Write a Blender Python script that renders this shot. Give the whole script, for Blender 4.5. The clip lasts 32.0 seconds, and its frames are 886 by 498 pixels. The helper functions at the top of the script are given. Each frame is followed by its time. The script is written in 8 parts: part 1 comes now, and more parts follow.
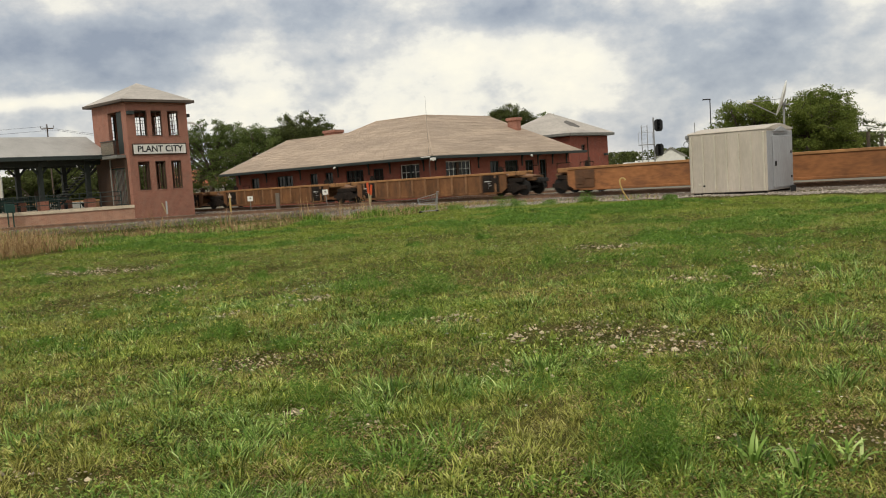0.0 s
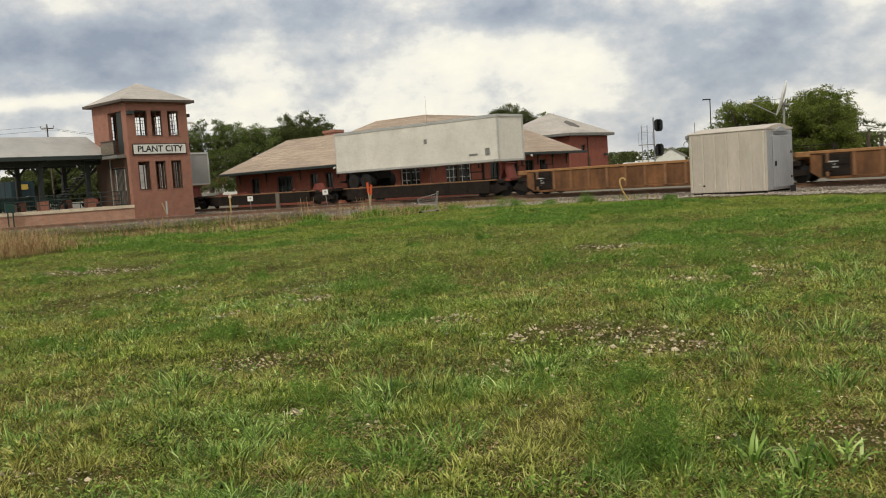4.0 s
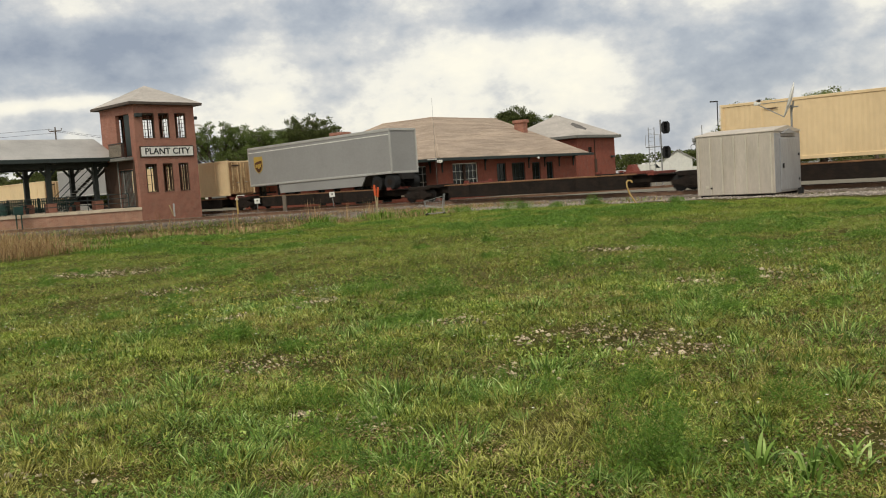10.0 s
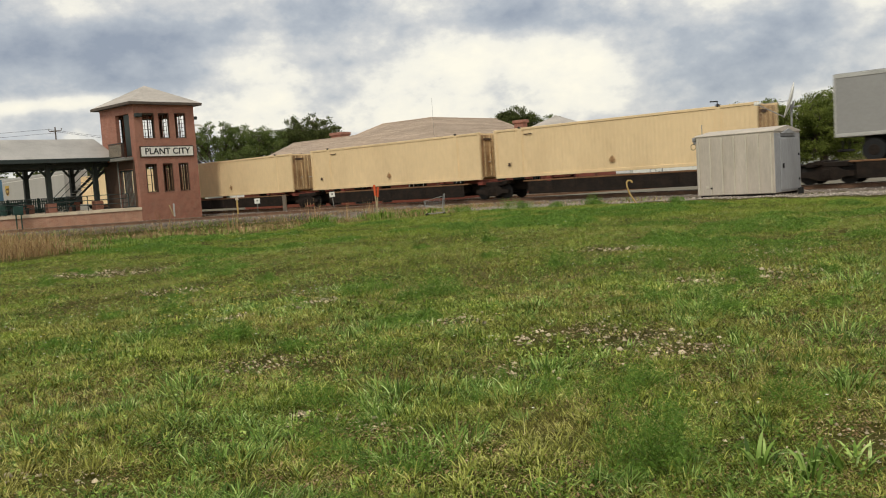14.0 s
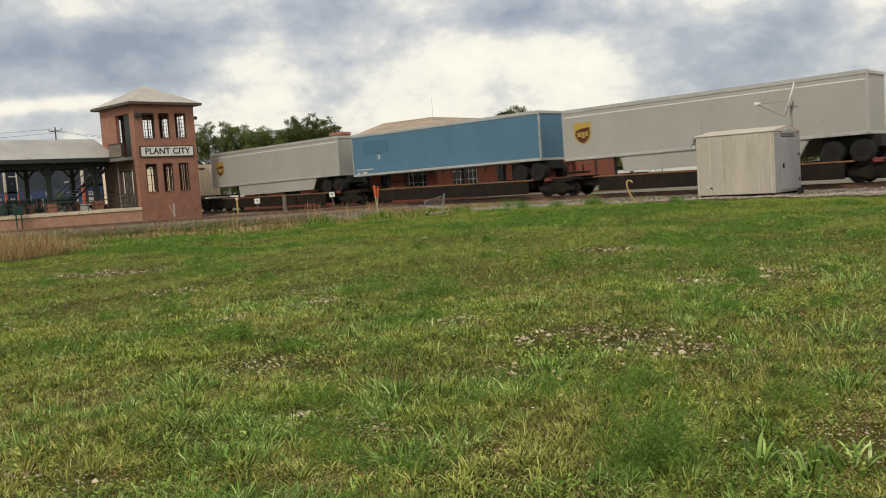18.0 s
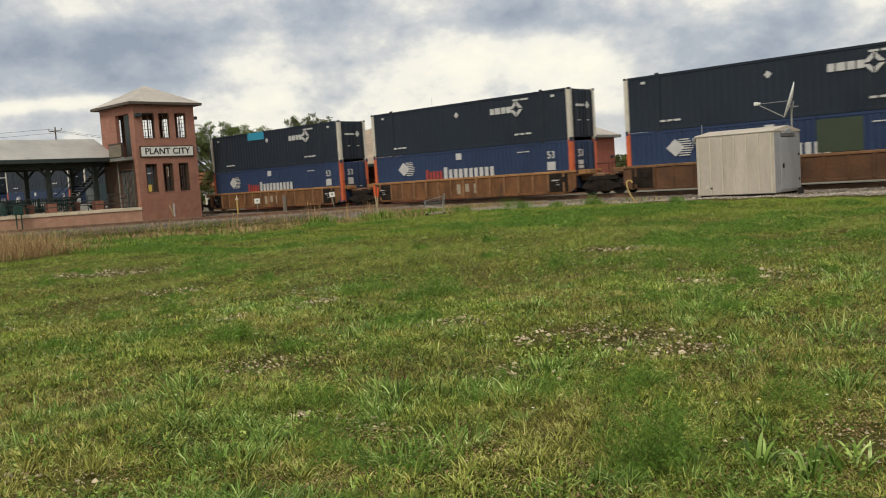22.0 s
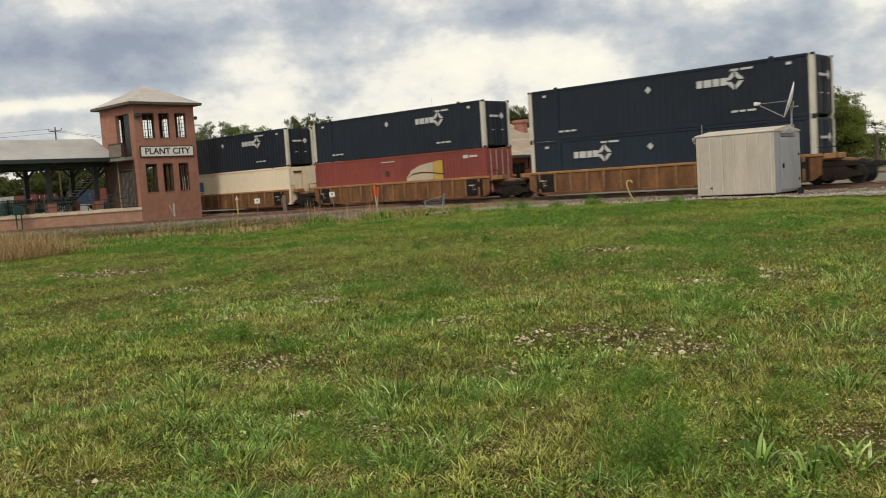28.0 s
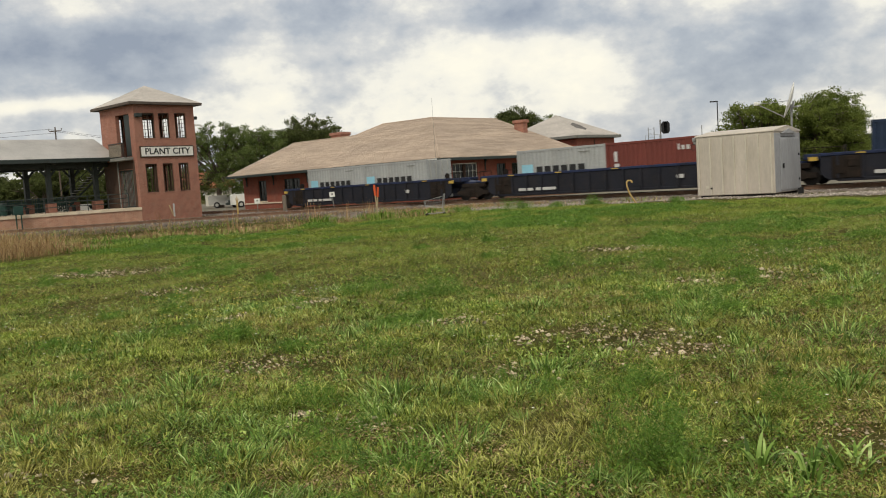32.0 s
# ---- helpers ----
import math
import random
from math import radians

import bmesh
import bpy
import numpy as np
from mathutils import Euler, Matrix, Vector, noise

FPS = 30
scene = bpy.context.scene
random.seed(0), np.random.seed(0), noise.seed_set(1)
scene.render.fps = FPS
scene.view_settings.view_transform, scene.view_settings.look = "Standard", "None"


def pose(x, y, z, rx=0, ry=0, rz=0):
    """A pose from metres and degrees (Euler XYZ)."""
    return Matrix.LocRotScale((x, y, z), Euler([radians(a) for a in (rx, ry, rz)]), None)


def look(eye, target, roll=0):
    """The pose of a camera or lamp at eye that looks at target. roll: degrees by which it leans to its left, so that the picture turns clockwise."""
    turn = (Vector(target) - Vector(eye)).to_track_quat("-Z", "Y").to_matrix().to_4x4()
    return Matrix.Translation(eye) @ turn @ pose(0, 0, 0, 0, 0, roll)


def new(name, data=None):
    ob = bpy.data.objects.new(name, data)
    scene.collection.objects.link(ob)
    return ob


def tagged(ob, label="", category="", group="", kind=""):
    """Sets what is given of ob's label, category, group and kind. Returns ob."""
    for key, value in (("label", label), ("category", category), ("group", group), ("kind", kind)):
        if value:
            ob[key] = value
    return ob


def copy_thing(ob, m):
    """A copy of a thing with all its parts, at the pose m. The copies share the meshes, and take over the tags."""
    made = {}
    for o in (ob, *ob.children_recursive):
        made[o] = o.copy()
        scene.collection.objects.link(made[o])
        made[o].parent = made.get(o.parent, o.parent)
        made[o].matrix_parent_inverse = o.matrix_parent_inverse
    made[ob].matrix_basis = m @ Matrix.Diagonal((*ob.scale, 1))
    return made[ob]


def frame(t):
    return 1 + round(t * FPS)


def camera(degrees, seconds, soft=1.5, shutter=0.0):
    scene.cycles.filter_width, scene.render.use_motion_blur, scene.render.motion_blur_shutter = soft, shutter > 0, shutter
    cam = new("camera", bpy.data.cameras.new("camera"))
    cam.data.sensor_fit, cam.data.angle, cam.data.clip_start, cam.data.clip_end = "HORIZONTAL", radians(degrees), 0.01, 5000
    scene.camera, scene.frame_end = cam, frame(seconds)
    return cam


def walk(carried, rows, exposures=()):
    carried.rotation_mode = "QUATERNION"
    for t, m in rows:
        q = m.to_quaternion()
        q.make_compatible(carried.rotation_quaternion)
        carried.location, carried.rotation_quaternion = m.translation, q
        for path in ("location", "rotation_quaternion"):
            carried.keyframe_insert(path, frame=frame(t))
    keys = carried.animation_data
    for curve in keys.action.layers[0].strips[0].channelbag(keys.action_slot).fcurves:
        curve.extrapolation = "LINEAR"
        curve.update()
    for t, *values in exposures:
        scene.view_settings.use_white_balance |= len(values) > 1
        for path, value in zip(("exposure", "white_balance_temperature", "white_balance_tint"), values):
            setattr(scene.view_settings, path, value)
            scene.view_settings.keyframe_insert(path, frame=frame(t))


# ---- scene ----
TH = 0.7408                      # heading of the main line, turned from the x axis
D = Vector((math.cos(TH), -math.sin(TH), 0))   # along the main line
N = Vector((math.sin(TH), math.cos(TH), 0))    # across it, away from the camera
RZ = -math.degrees(TH)
NC = 42.65                       # centre of the main line
EYE = Vector((0, 0, 1.36))
cam = camera(53.9, 32.0, soft=1.05, shutter=0.2)


def aim(yaw, pitch, roll):
    a, b = radians(yaw), radians(pitch)
    way = Vector((math.sin(a) * math.cos(b), math.cos(a) * math.cos(b), math.sin(b)))
    return look(EYE, EYE + way * 50, roll)


FIRST, LAST = aim(0.426, -4.664, -3.76), aim(0, -4.486, -3.76)
walk(cam, [(0, FIRST), (4, FIRST), (7.6, FIRST), (7.7, aim(0.37, -4.64, -3.76)), (7.8, aim(-0.1, -4.42, -3.76)), (7.95, LAST), (12, LAST), (32, LAST)])

# ---- light ----
SUN_EL, SUN_AZ = 48, 196         # degrees above the horizon; compass from +y, clockwise
world = bpy.data.worlds.new("world")
scene.world = world
world.use_nodes = True
wt = world.node_tree
wt.nodes.clear()


def wn(kind, **kw):
    nd = wt.nodes.new(kind)
    for k, v in kw.items():
        if k.startswith("i_"):
            nd.inputs[k[2:].replace("_", " ")].default_value = v
        else:
            setattr(nd, k, v)
    return nd


def ramp_fill(rp, stops):
    el = rp.color_ramp.elements
    while len(el) < len(stops):
        el.new(0.5)
    for e, (p, c) in zip(el, stops):
        e.position, e.color = p, (*c, 1)


sky = wn("ShaderNodeTexSky", sky_type="NISHITA", sun_disc=False, sun_elevation=radians(SUN_EL), sun_rotation=radians(SUN_AZ), air_density=1.2, dust_density=2.0)
coord = wn("ShaderNodeTexCoord")
sep = wn("ShaderNodeSeparateXYZ")
wt.links.new(coord.outputs["Generated"], sep.inputs[0])


def wmath(op, a, b=0.0, c=0.0):
    nd = wn("ShaderNodeMath", operation=op)
    for i, v in enumerate((a, b, c)):
        if isinstance(v, (int, float)):
            nd.inputs[i].default_value = v
        else:
            wt.links.new(v, nd.inputs[i])
    return nd.outputs[0]


# the cloud deck: billows a little wider than high
flat = wn("ShaderNodeCombineXYZ")
wt.links.new(sep.outputs["X"], flat.inputs[0])
wt.links.new(sep.outputs["Y"], flat.inputs[1])
wt.links.new(wmath("MULTIPLY", sep.outputs["Z"], 1.6), flat.inputs[2])


def wnoise(scale, detail, rough, off, dist=0.0):
    mp = wn("ShaderNodeMapping")
    mp.inputs["Location"].default_value = off
    wt.links.new(flat.outputs[0], mp.inputs[0])
    nz = wn("ShaderNodeTexNoise", i_Scale=scale, i_Detail=detail, i_Roughness=rough, i_Distortion=dist)
    wt.links.new(mp.outputs[0], nz.inputs["Vector"])
    return nz.outputs["Fac"]


def blob(az, el, wide, high):
    """0..1 round a bearing (degrees right of +y, degrees up)."""
    a, e = radians(az), radians(el)
    vx, vz = math.tan(a), math.tan(e) / math.cos(a)
    px_ = wmath("SUBTRACT", wmath("DIVIDE", sep.outputs["X"], wmath("MAXIMUM", sep.outputs["Y"], 0.05)), vx)
    pz_ = wmath("SUBTRACT", wmath("DIVIDE", sep.outputs["Z"], wmath("MAXIMUM", sep.outputs["Y"], 0.05)), vz)
    q = wmath("ADD", wmath("POWER", wmath("DIVIDE", px_, wide), 2.0), wmath("POWER", wmath("DIVIDE", pz_, high), 2.0))
    return wmath("POWER", 2.718, wmath("MULTIPLY", q, -1.0))


big = wnoise(4.6, 4, 0.5, (3.1, 1.2, 0.0))
fine = wnoise(12.0, 9, 0.56, (0.4, 5.2, 0.0))
finest = wnoise(34.0, 6, 0.55, (7.4, 2.2, 0.0))
dens = wmath("ADD", wmath("MULTIPLY", big, 0.48), wmath("ADD", wmath("MULTIPLY", fine, 0.52), wmath("MULTIPLY", finest, 0.18)))
for az, el, wide, high, amount in ((-21.3, 8.5, 0.149, 0.039, 0.2), (-15.2, 10.7, 0.169, 0.029, 0.1), (-5.2, 7.9, 0.039, 0.009, 0.1), (5.2, 10.4, 0.065, 0.023, 0.2), (9.1, 9.2, 0.039, 0.014, 0.08), (20.3, 6.8, 0.123, 0.052, 0.25), (16.6, 5.3, 0.052, 0.023, 0.1), (-0.1, 7.1, 0.123, 0.029, -0.12), (11.7, 6.7, 0.049, 0.026, -0.18), (-23.4, 6.0, 0.110, 0.009, -0.22), (-11.7, 6.8, 0.071, 0.023, -0.07), (12.8, 9.8, 0.014, 0.012, -0.12), (-1.8, 4.0, 0.214, 0.029, -0.08), (23.7, 2.9, 0.091, 0.013, -0.08), (26.5, 8.1, 0.039, 0.026, -0.1)):
    dens = wmath("ADD", dens, wmath("MULTIPLY", blob(az, el, wide, high), amount))
clouds = wn("ShaderNodeValToRGB")
ramp_fill(clouds, [(0.44, (0.92, 0.87, 0.73)), (0.54, (0.82, 0.79, 0.70)), (0.615, (0.59, 0.59, 0.58)), (0.71, (0.41, 0.44, 0.48)), (0.86, (0.265, 0.30, 0.365))])
wt.links.new(dens, clouds.inputs[0])
both = wn("ShaderNodeMix", data_type="RGBA")
both.inputs["Factor"].default_value = 0.9
skyd = wn("ShaderNodeMix", data_type="RGBA", blend_type="MULTIPLY")
skyd.inputs["Factor"].default_value = 1.0
skyd.inputs["B"].default_value = (0.09, 0.09, 0.09, 1)
wt.links.new(sky.outputs[0], skyd.inputs["A"])
wt.links.new(skyd.outputs["Result"], both.inputs["A"])
wt.links.new(clouds.outputs[0], both.inputs["B"])
bg = wn("ShaderNodeBackground", i_Strength=1.0)
wt.links.new(both.outputs["Result"], bg.inputs[0])
wout = wn("ShaderNodeOutputWorld")
wt.links.new(bg.outputs[0], wout.inputs[0])

sun = new("sun", bpy.data.lights.new("sun", "SUN"))
sun.data.energy, sun.data.angle, sun.data.color = 1.35, radians(9), (1.0, 0.94, 0.82)
sa, se = radians(SUN_AZ), radians(SUN_EL)
sun.matrix_world = look(Vector((math.sin(sa) * math.cos(se), math.cos(sa) * math.cos(se), math.sin(se))) * 100, (0, 0, 0))
scene.view_settings.exposure = 0.22

# ---- materials ----


def mat(name, color, rough=0.8, metal=0.0, var=0.25, scale=2.0, fine=30.0, bump=0.3, dirt=None, dirt_amt=0.35, island=0.0, obrand=0.0, stretch=(1, 1, 1), spec=0.3):
    """A surface with broad stains, fine grain and relief, in object space (metres)."""
    m = bpy.data.materials.new(name)
    m.use_nodes = True
    t = m.node_tree
    b = t.nodes["Principled BSDF"]
    b.inputs["Roughness"].default_value, b.inputs["Metallic"].default_value = rough, metal
    b.inputs["Specular IOR Level"].default_value = spec
    tc = t.nodes.new("ShaderNodeTexCoord")
    mp = t.nodes.new("ShaderNodeMapping")
    mp.inputs["Scale"].default_value = stretch
    t.links.new(tc.outputs["Object"], mp.inputs[0])

    def nz(s, d, r):
        k = t.nodes.new("ShaderNodeTexNoise")
        k.inputs["Scale"].default_value, k.inputs["Detail"].default_value, k.inputs["Roughness"].default_value = s, d, r
        t.links.new(mp.outputs[0], k.inputs["Vector"])
        return k.outputs["Fac"]

    def mixc(kind, fac, a, bb):
        k = t.nodes.new("ShaderNodeMix")
        k.data_type, k.blend_type = "RGBA", kind
        for sock, v in (("Factor", fac), ("A", a), ("B", bb)):
            if isinstance(v, (int, float)):
                k.inputs[sock].default_value = v
            elif isinstance(v, tuple):
                k.inputs[sock].default_value = (*v, 1)
            else:
                t.links.new(v, k.inputs[sock])
        return k.outputs["Result"]

    def rng(v, lo, hi, a, bb):
        k = t.nodes.new("ShaderNodeMapRange")
        k.inputs[1].default_value, k.inputs[2].default_value, k.inputs[3].default_value, k.inputs[4].default_value = lo, hi, a, bb
        t.links.new(v, k.inputs[0])
        return k.outputs[0]

    n1, n2 = nz(scale, 5, 0.6), nz(fine, 4, 0.6)
    f = rng(n1, 0.3, 0.7, 1 - var, 1 + var)
    g = rng(n2, 0.3, 0.7, 1 - var * 0.6, 1 + var * 0.6)
    k = t.nodes.new("ShaderNodeMath")
    k.operation = "MULTIPLY"
    t.links.new(f, k.inputs[0]), t.links.new(g, k.inputs[1])
    val = k.outputs[0]
    if island or obrand:
        src = t.nodes.new("ShaderNodeNewGeometry").outputs["Random Per Island"] if island else t.nodes.new("ShaderNodeObjectInfo").outputs["Random"]
        amt = island or obrand
        k2 = t.nodes.new("ShaderNodeMath")
        k2.operation = "MULTIPLY"
        t.links.new(val, k2.inputs[0]), t.links.new(rng(src, 0, 1, 1 - amt, 1 + amt), k2.inputs[1])
        val = k2.outputs[0]
    comb = t.nodes.new("ShaderNodeCombineColor")
    for i in range(3):
        t.links.new(val, comb.inputs[i])
    col = mixc("MULTIPLY", 1.0, color, comb.outputs[0])
    if dirt:
        col = mixc("MIX", rng(nz(scale * 1.7, 8, 0.7), 0.48, 0.72, 0, dirt_amt), col, dirt)
    t.links.new(col, b.inputs["Base Color"])
    t.links.new(rng(n1, 0.3, 0.7, max(0.05, rough - 0.12), min(1, rough + 0.1)), b.inputs["Roughness"])
    if bump:
        bp = t.nodes.new("ShaderNodeBump")
        bp.inputs["Strength"].default_value, bp.inputs["Distance"].default_value = bump, 0.02
        t.links.new(n2, bp.inputs["Height"])
        t.links.new(bp.outputs[0], b.inputs["Normal"])
    return m


def glass(name, color=(0.012, 0.014, 0.014), rough=0.12):
    m = bpy.data.materials.new(name)
    m.use_nodes = True
    b = m.node_tree.nodes["Principled BSDF"]
    b.inputs["Base Color"].default_value, b.inputs["Roughness"].default_value = (*color, 1), rough
    b.inputs["Specular IOR Level"].default_value = 0.35
    return m


def brick_mat(name, a, b2, mortar, scale=1.0):
    m = mat(name, a, 0.9, 0, 0.34, 1.6, 14, 0.35, (0.38, 0.25, 0.19), 0.4)
    t = m.node_tree
    tc = t.nodes.new("ShaderNodeTexCoord")
    geo = t.nodes.new("ShaderNodeNewGeometry")
    # lay courses on walls of either heading: the run is x + y in the thing's own space
    sp = t.nodes.new("ShaderNodeSeparateXYZ")
    t.links.new(tc.outputs["Object"], sp.inputs[0])
    ad = t.nodes.new("ShaderNodeMath")
    t.links.new(sp.outputs[0], ad.inputs[0]), t.links.new(sp.outputs[1], ad.inputs[1])
    cb = t.nodes.new("ShaderNodeCombineXYZ")
    t.links.new(ad.outputs[0], cb.inputs[0]), t.links.new(sp.outputs[2], cb.inputs[1])
    br = t.nodes.new("ShaderNodeTexBrick")
    br.inputs["Scale"].default_value = scale
    br.inputs["Brick Width"].default_value, br.inputs["Row Height"].default_value, br.inputs["Mortar Size"].default_value = 0.21, 0.075, 0.009
    br.inputs["Color1"].default_value, br.inputs["Color2"].default_value, br.inputs["Mortar"].default_value = (*a, 1), (*b2, 1), (*mortar, 1)
    t.links.new(cb.outputs[0], br.inputs["Vector"])
    bs = t.nodes["Principled BSDF"]
    old = bs.inputs["Base Color"].links[0].from_socket
    mx = t.nodes.new("ShaderNodeMix")
    mx.data_type = "RGBA"
    mx.inputs["Factor"].default_value = 0.55
    t.links.new(old, mx.inputs["A"]), t.links.new(br.outputs[0], mx.inputs["B"])
    t.links.new(mx.outputs["Result"], bs.inputs["Base Color"])
    return m


def foliage(name, dark, light, scale=0.8, trans=0.25, sheen=0.12, island=0.4):
    m = mat(name, light, 0.6, 0, 0.3, scale, 12, 0, island=island, spec=sheen)
    t = m.node_tree
    b = t.nodes["Principled BSDF"]
    old = b.inputs["Base Color"].links[0].from_socket
    nzn = t.nodes.new("ShaderNodeTexNoise")
    nzn.inputs["Scale"].default_value = scale
    tc = t.nodes.new("ShaderNodeTexCoord")
    t.links.new(tc.outputs["Object"], nzn.inputs["Vector"])
    mr = t.nodes.new("ShaderNodeMapRange")
    mr.inputs[1].default_value, mr.inputs[2].default_value = 0.35, 0.65
    t.links.new(nzn.outputs["Fac"], mr.inputs[0])
    mx = t.nodes.new("ShaderNodeMix")
    mx.data_type = "RGBA"
    mx.inputs["B"].default_value = (*dark, 1)
    t.links.new(old, mx.inputs["A"]), t.links.new(mr.outputs[0], mx.inputs["Factor"])
    t.links.new(mx.outputs["Result"], b.inputs["Base Color"])
    tr = t.nodes.new("ShaderNodeBsdfTranslucent")
    t.links.new(mx.outputs["Result"], tr.inputs["Color"])
    ms = t.nodes.new("ShaderNodeMixShader")
    ms.inputs[0].default_value = trans
    t.links.new(b.outputs[0], ms.inputs[1]), t.links.new(tr.outputs[0], ms.inputs[2])
    t.links.new(ms.outputs[0], t.nodes["Material Output"].inputs[0])
    return m


BRICK = brick_mat("brick", (0.345, 0.145, 0.10), (0.21, 0.085, 0.06), (0.44, 0.30, 0.225))
BRICK_PALE = brick_mat("brick_pale", (0.45, 0.24, 0.16), (0.33, 0.15, 0.10), (0.55, 0.42, 0.32))
BRICK_RED = brick_mat("brick_red", (0.27, 0.075, 0.048), (0.20, 0.06, 0.042), (0.26, 0.13, 0.09))
CONCRETE = mat("concrete", (0.68, 0.56, 0.42), 0.9, 0, 0.15, 1.2, 20, 0.3, (0.28, 0.25, 0.2), 0.4)
PAVING = mat("paving", (0.17, 0.15, 0.11), 0.95, 0, 0.2, 0.4, 12, 0.3)
SHINGLE = mat("shingle", (0.43, 0.335, 0.255), 0.95, 0, 0.16, 0.35, 6, 0.6, (0.30, 0.235, 0.17), 0.4, stretch=(0.6, 0.6, 3), island=0.11)
SHINGLE_GREY = mat("shingle_grey", (0.45, 0.41, 0.365), 0.95, 0, 0.2, 0.35, 6, 0.6, (0.20, 0.18, 0.16), 0.3, stretch=(0.6, 0.6, 3))
ROOF_METAL = mat("roof_metal", (0.42, 0.40, 0.37), 0.6, 0.2, 0.15, 0.5, 10, 0.1, (0.26, 0.24, 0.22), 0.4)
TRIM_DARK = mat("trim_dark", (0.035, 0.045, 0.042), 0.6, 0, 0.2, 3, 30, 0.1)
TRIM_GREY = mat("trim_grey", (0.20, 0.20, 0.18), 0.6, 0, 0.2, 3, 30, 0.1)
TRIM_BROWN = mat("trim_brown", (0.075, 0.045, 0.03), 0.7, 0, 0.2, 3, 30, 0.1)
STEEL_DARK = mat("steel_dark", (0.03, 0.028, 0.026), 0.7, 0.3, 0.3, 2, 20, 0.2)
GLASS = glass("window_glass")
WHITE = mat("white_paint", (0.75, 0.74, 0.68), 0.55, 0, 0.08, 2, 20, 0.05)
WHITE_T = mat("white_trailer", (0.74, 0.71, 0.62), 0.5, 0, 0.1, 0.5, 8, 0.05, (0.45, 0.38, 0.27), 0.25)
BLACK = mat("black_paint", (0.02, 0.02, 0.02), 0.5, 0, 0.2, 3, 20, 0.05)
RUBBER = mat("rubber", (0.018, 0.018, 0.018), 0.85, 0, 0.3, 5, 40, 0.2)
RAIL = mat("rail_steel", (0.19, 0.112, 0.072), 0.75, 0.0, 0.3, 2, 20, 0.2)
RAIL_TOP = mat("rail_head", (0.45, 0.42, 0.40), 0.35, 0.9, 0.15, 3, 20, 0.1)
TIE = mat("tie_wood", (0.085, 0.065, 0.05), 0.95, 0, 0.35, 2, 25, 0.6, obrand=0.3)
BALLAST = mat("ballast", (0.17, 0.14, 0.115), 1.0, 0, 0.45, 1.2, 14, 1.0, (0.16, 0.12, 0.08), 0.5)
STONE = mat("stone", (0.34, 0.295, 0.25), 0.95, 0, 0.3, 4, 30, 0.4, island=0.6)
WOOD = mat("stake_wood", (0.42, 0.34, 0.20), 0.85, 0, 0.25, 4, 40, 0.3, stretch=(4, 4, 0.6))
YELLOW = mat("yellow_paint", (0.53, 0.36, 0.13), 0.5, 0, 0.15, 4, 30, 0.1, (0.3, 0.2, 0.08), 0.3)
ORANGE = mat("orange_marker", (0.62, 0.10, 0.03), 0.6, 0, 0.12, 5, 30, 0.05)
GALV = mat("galvanised", (0.34, 0.34, 0.33), 0.45, 0.6, 0.15, 2, 20, 0.1)
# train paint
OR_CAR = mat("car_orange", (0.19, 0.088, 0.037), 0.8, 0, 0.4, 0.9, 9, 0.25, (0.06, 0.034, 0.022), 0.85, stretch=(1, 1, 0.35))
# ribs paler than the sides: light on the relief is put into the colour
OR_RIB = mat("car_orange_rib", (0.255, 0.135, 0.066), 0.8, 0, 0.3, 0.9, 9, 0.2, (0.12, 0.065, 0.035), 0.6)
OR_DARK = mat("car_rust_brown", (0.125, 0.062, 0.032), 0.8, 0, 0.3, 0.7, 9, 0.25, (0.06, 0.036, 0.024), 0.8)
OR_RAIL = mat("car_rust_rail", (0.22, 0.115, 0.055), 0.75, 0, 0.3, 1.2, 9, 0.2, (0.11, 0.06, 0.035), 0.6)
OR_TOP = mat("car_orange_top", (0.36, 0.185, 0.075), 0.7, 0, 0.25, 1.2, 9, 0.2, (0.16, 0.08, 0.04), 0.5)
BROWN_CAR = mat("car_brown", (0.31, 0.13, 0.05), 0.7, 0, 0.35, 0.5, 5, 0.2, (0.10, 0.05, 0.03), 0.85, stretch=(.6, 1, 1.4))
MAROON = mat("car_maroon", (0.065, 0.030, 0.024), 0.75, 0, 0.3, 0.8, 9, 0.25, (0.045, 0.025, 0.02), 0.6)
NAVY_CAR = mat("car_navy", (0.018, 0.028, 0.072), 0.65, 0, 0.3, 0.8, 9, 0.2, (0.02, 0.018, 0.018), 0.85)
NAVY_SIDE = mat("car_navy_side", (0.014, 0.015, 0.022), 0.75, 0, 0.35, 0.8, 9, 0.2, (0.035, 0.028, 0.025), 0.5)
GRIME = mat("grime", (0.022, 0.017, 0.014), 0.9, 0.0, 0.35, 1.5, 15, 0.3, (0.06, 0.038, 0.025), 0.4, spec=0.15)
RED_HITCH = mat("hitch_red", (0.19, 0.05, 0.035), 0.75, 0, 0.3, 1.5, 12, 0.2, (0.06, 0.03, 0.025), 0.6)
DARKBLUE = mat("box_dark", (0.0155, 0.024, 0.038), 0.55, 0, 0.18, 0.4, 10, 0.05, (0.035, 0.04, 0.042), 0.3)
NAVYBOX = mat("box_navy", (0.0125, 0.018, 0.028), 0.55, 0, 0.18, 0.4, 10, 0.05, (0.03, 0.035, 0.045), 0.3)
BLUEBOX = mat("box_blue", (0.026, 0.046, 0.105), 0.55, 0, 0.18, 0.4, 10, 0.05, (0.03, 0.05, 0.12), 0.3)
BLUE20 = mat("box_blue_small", (0.018, 0.032, 0.065), 0.6, 0, 0.2, 0.5, 10, 0.05, (0.03, 0.04, 0.09), 0.4)
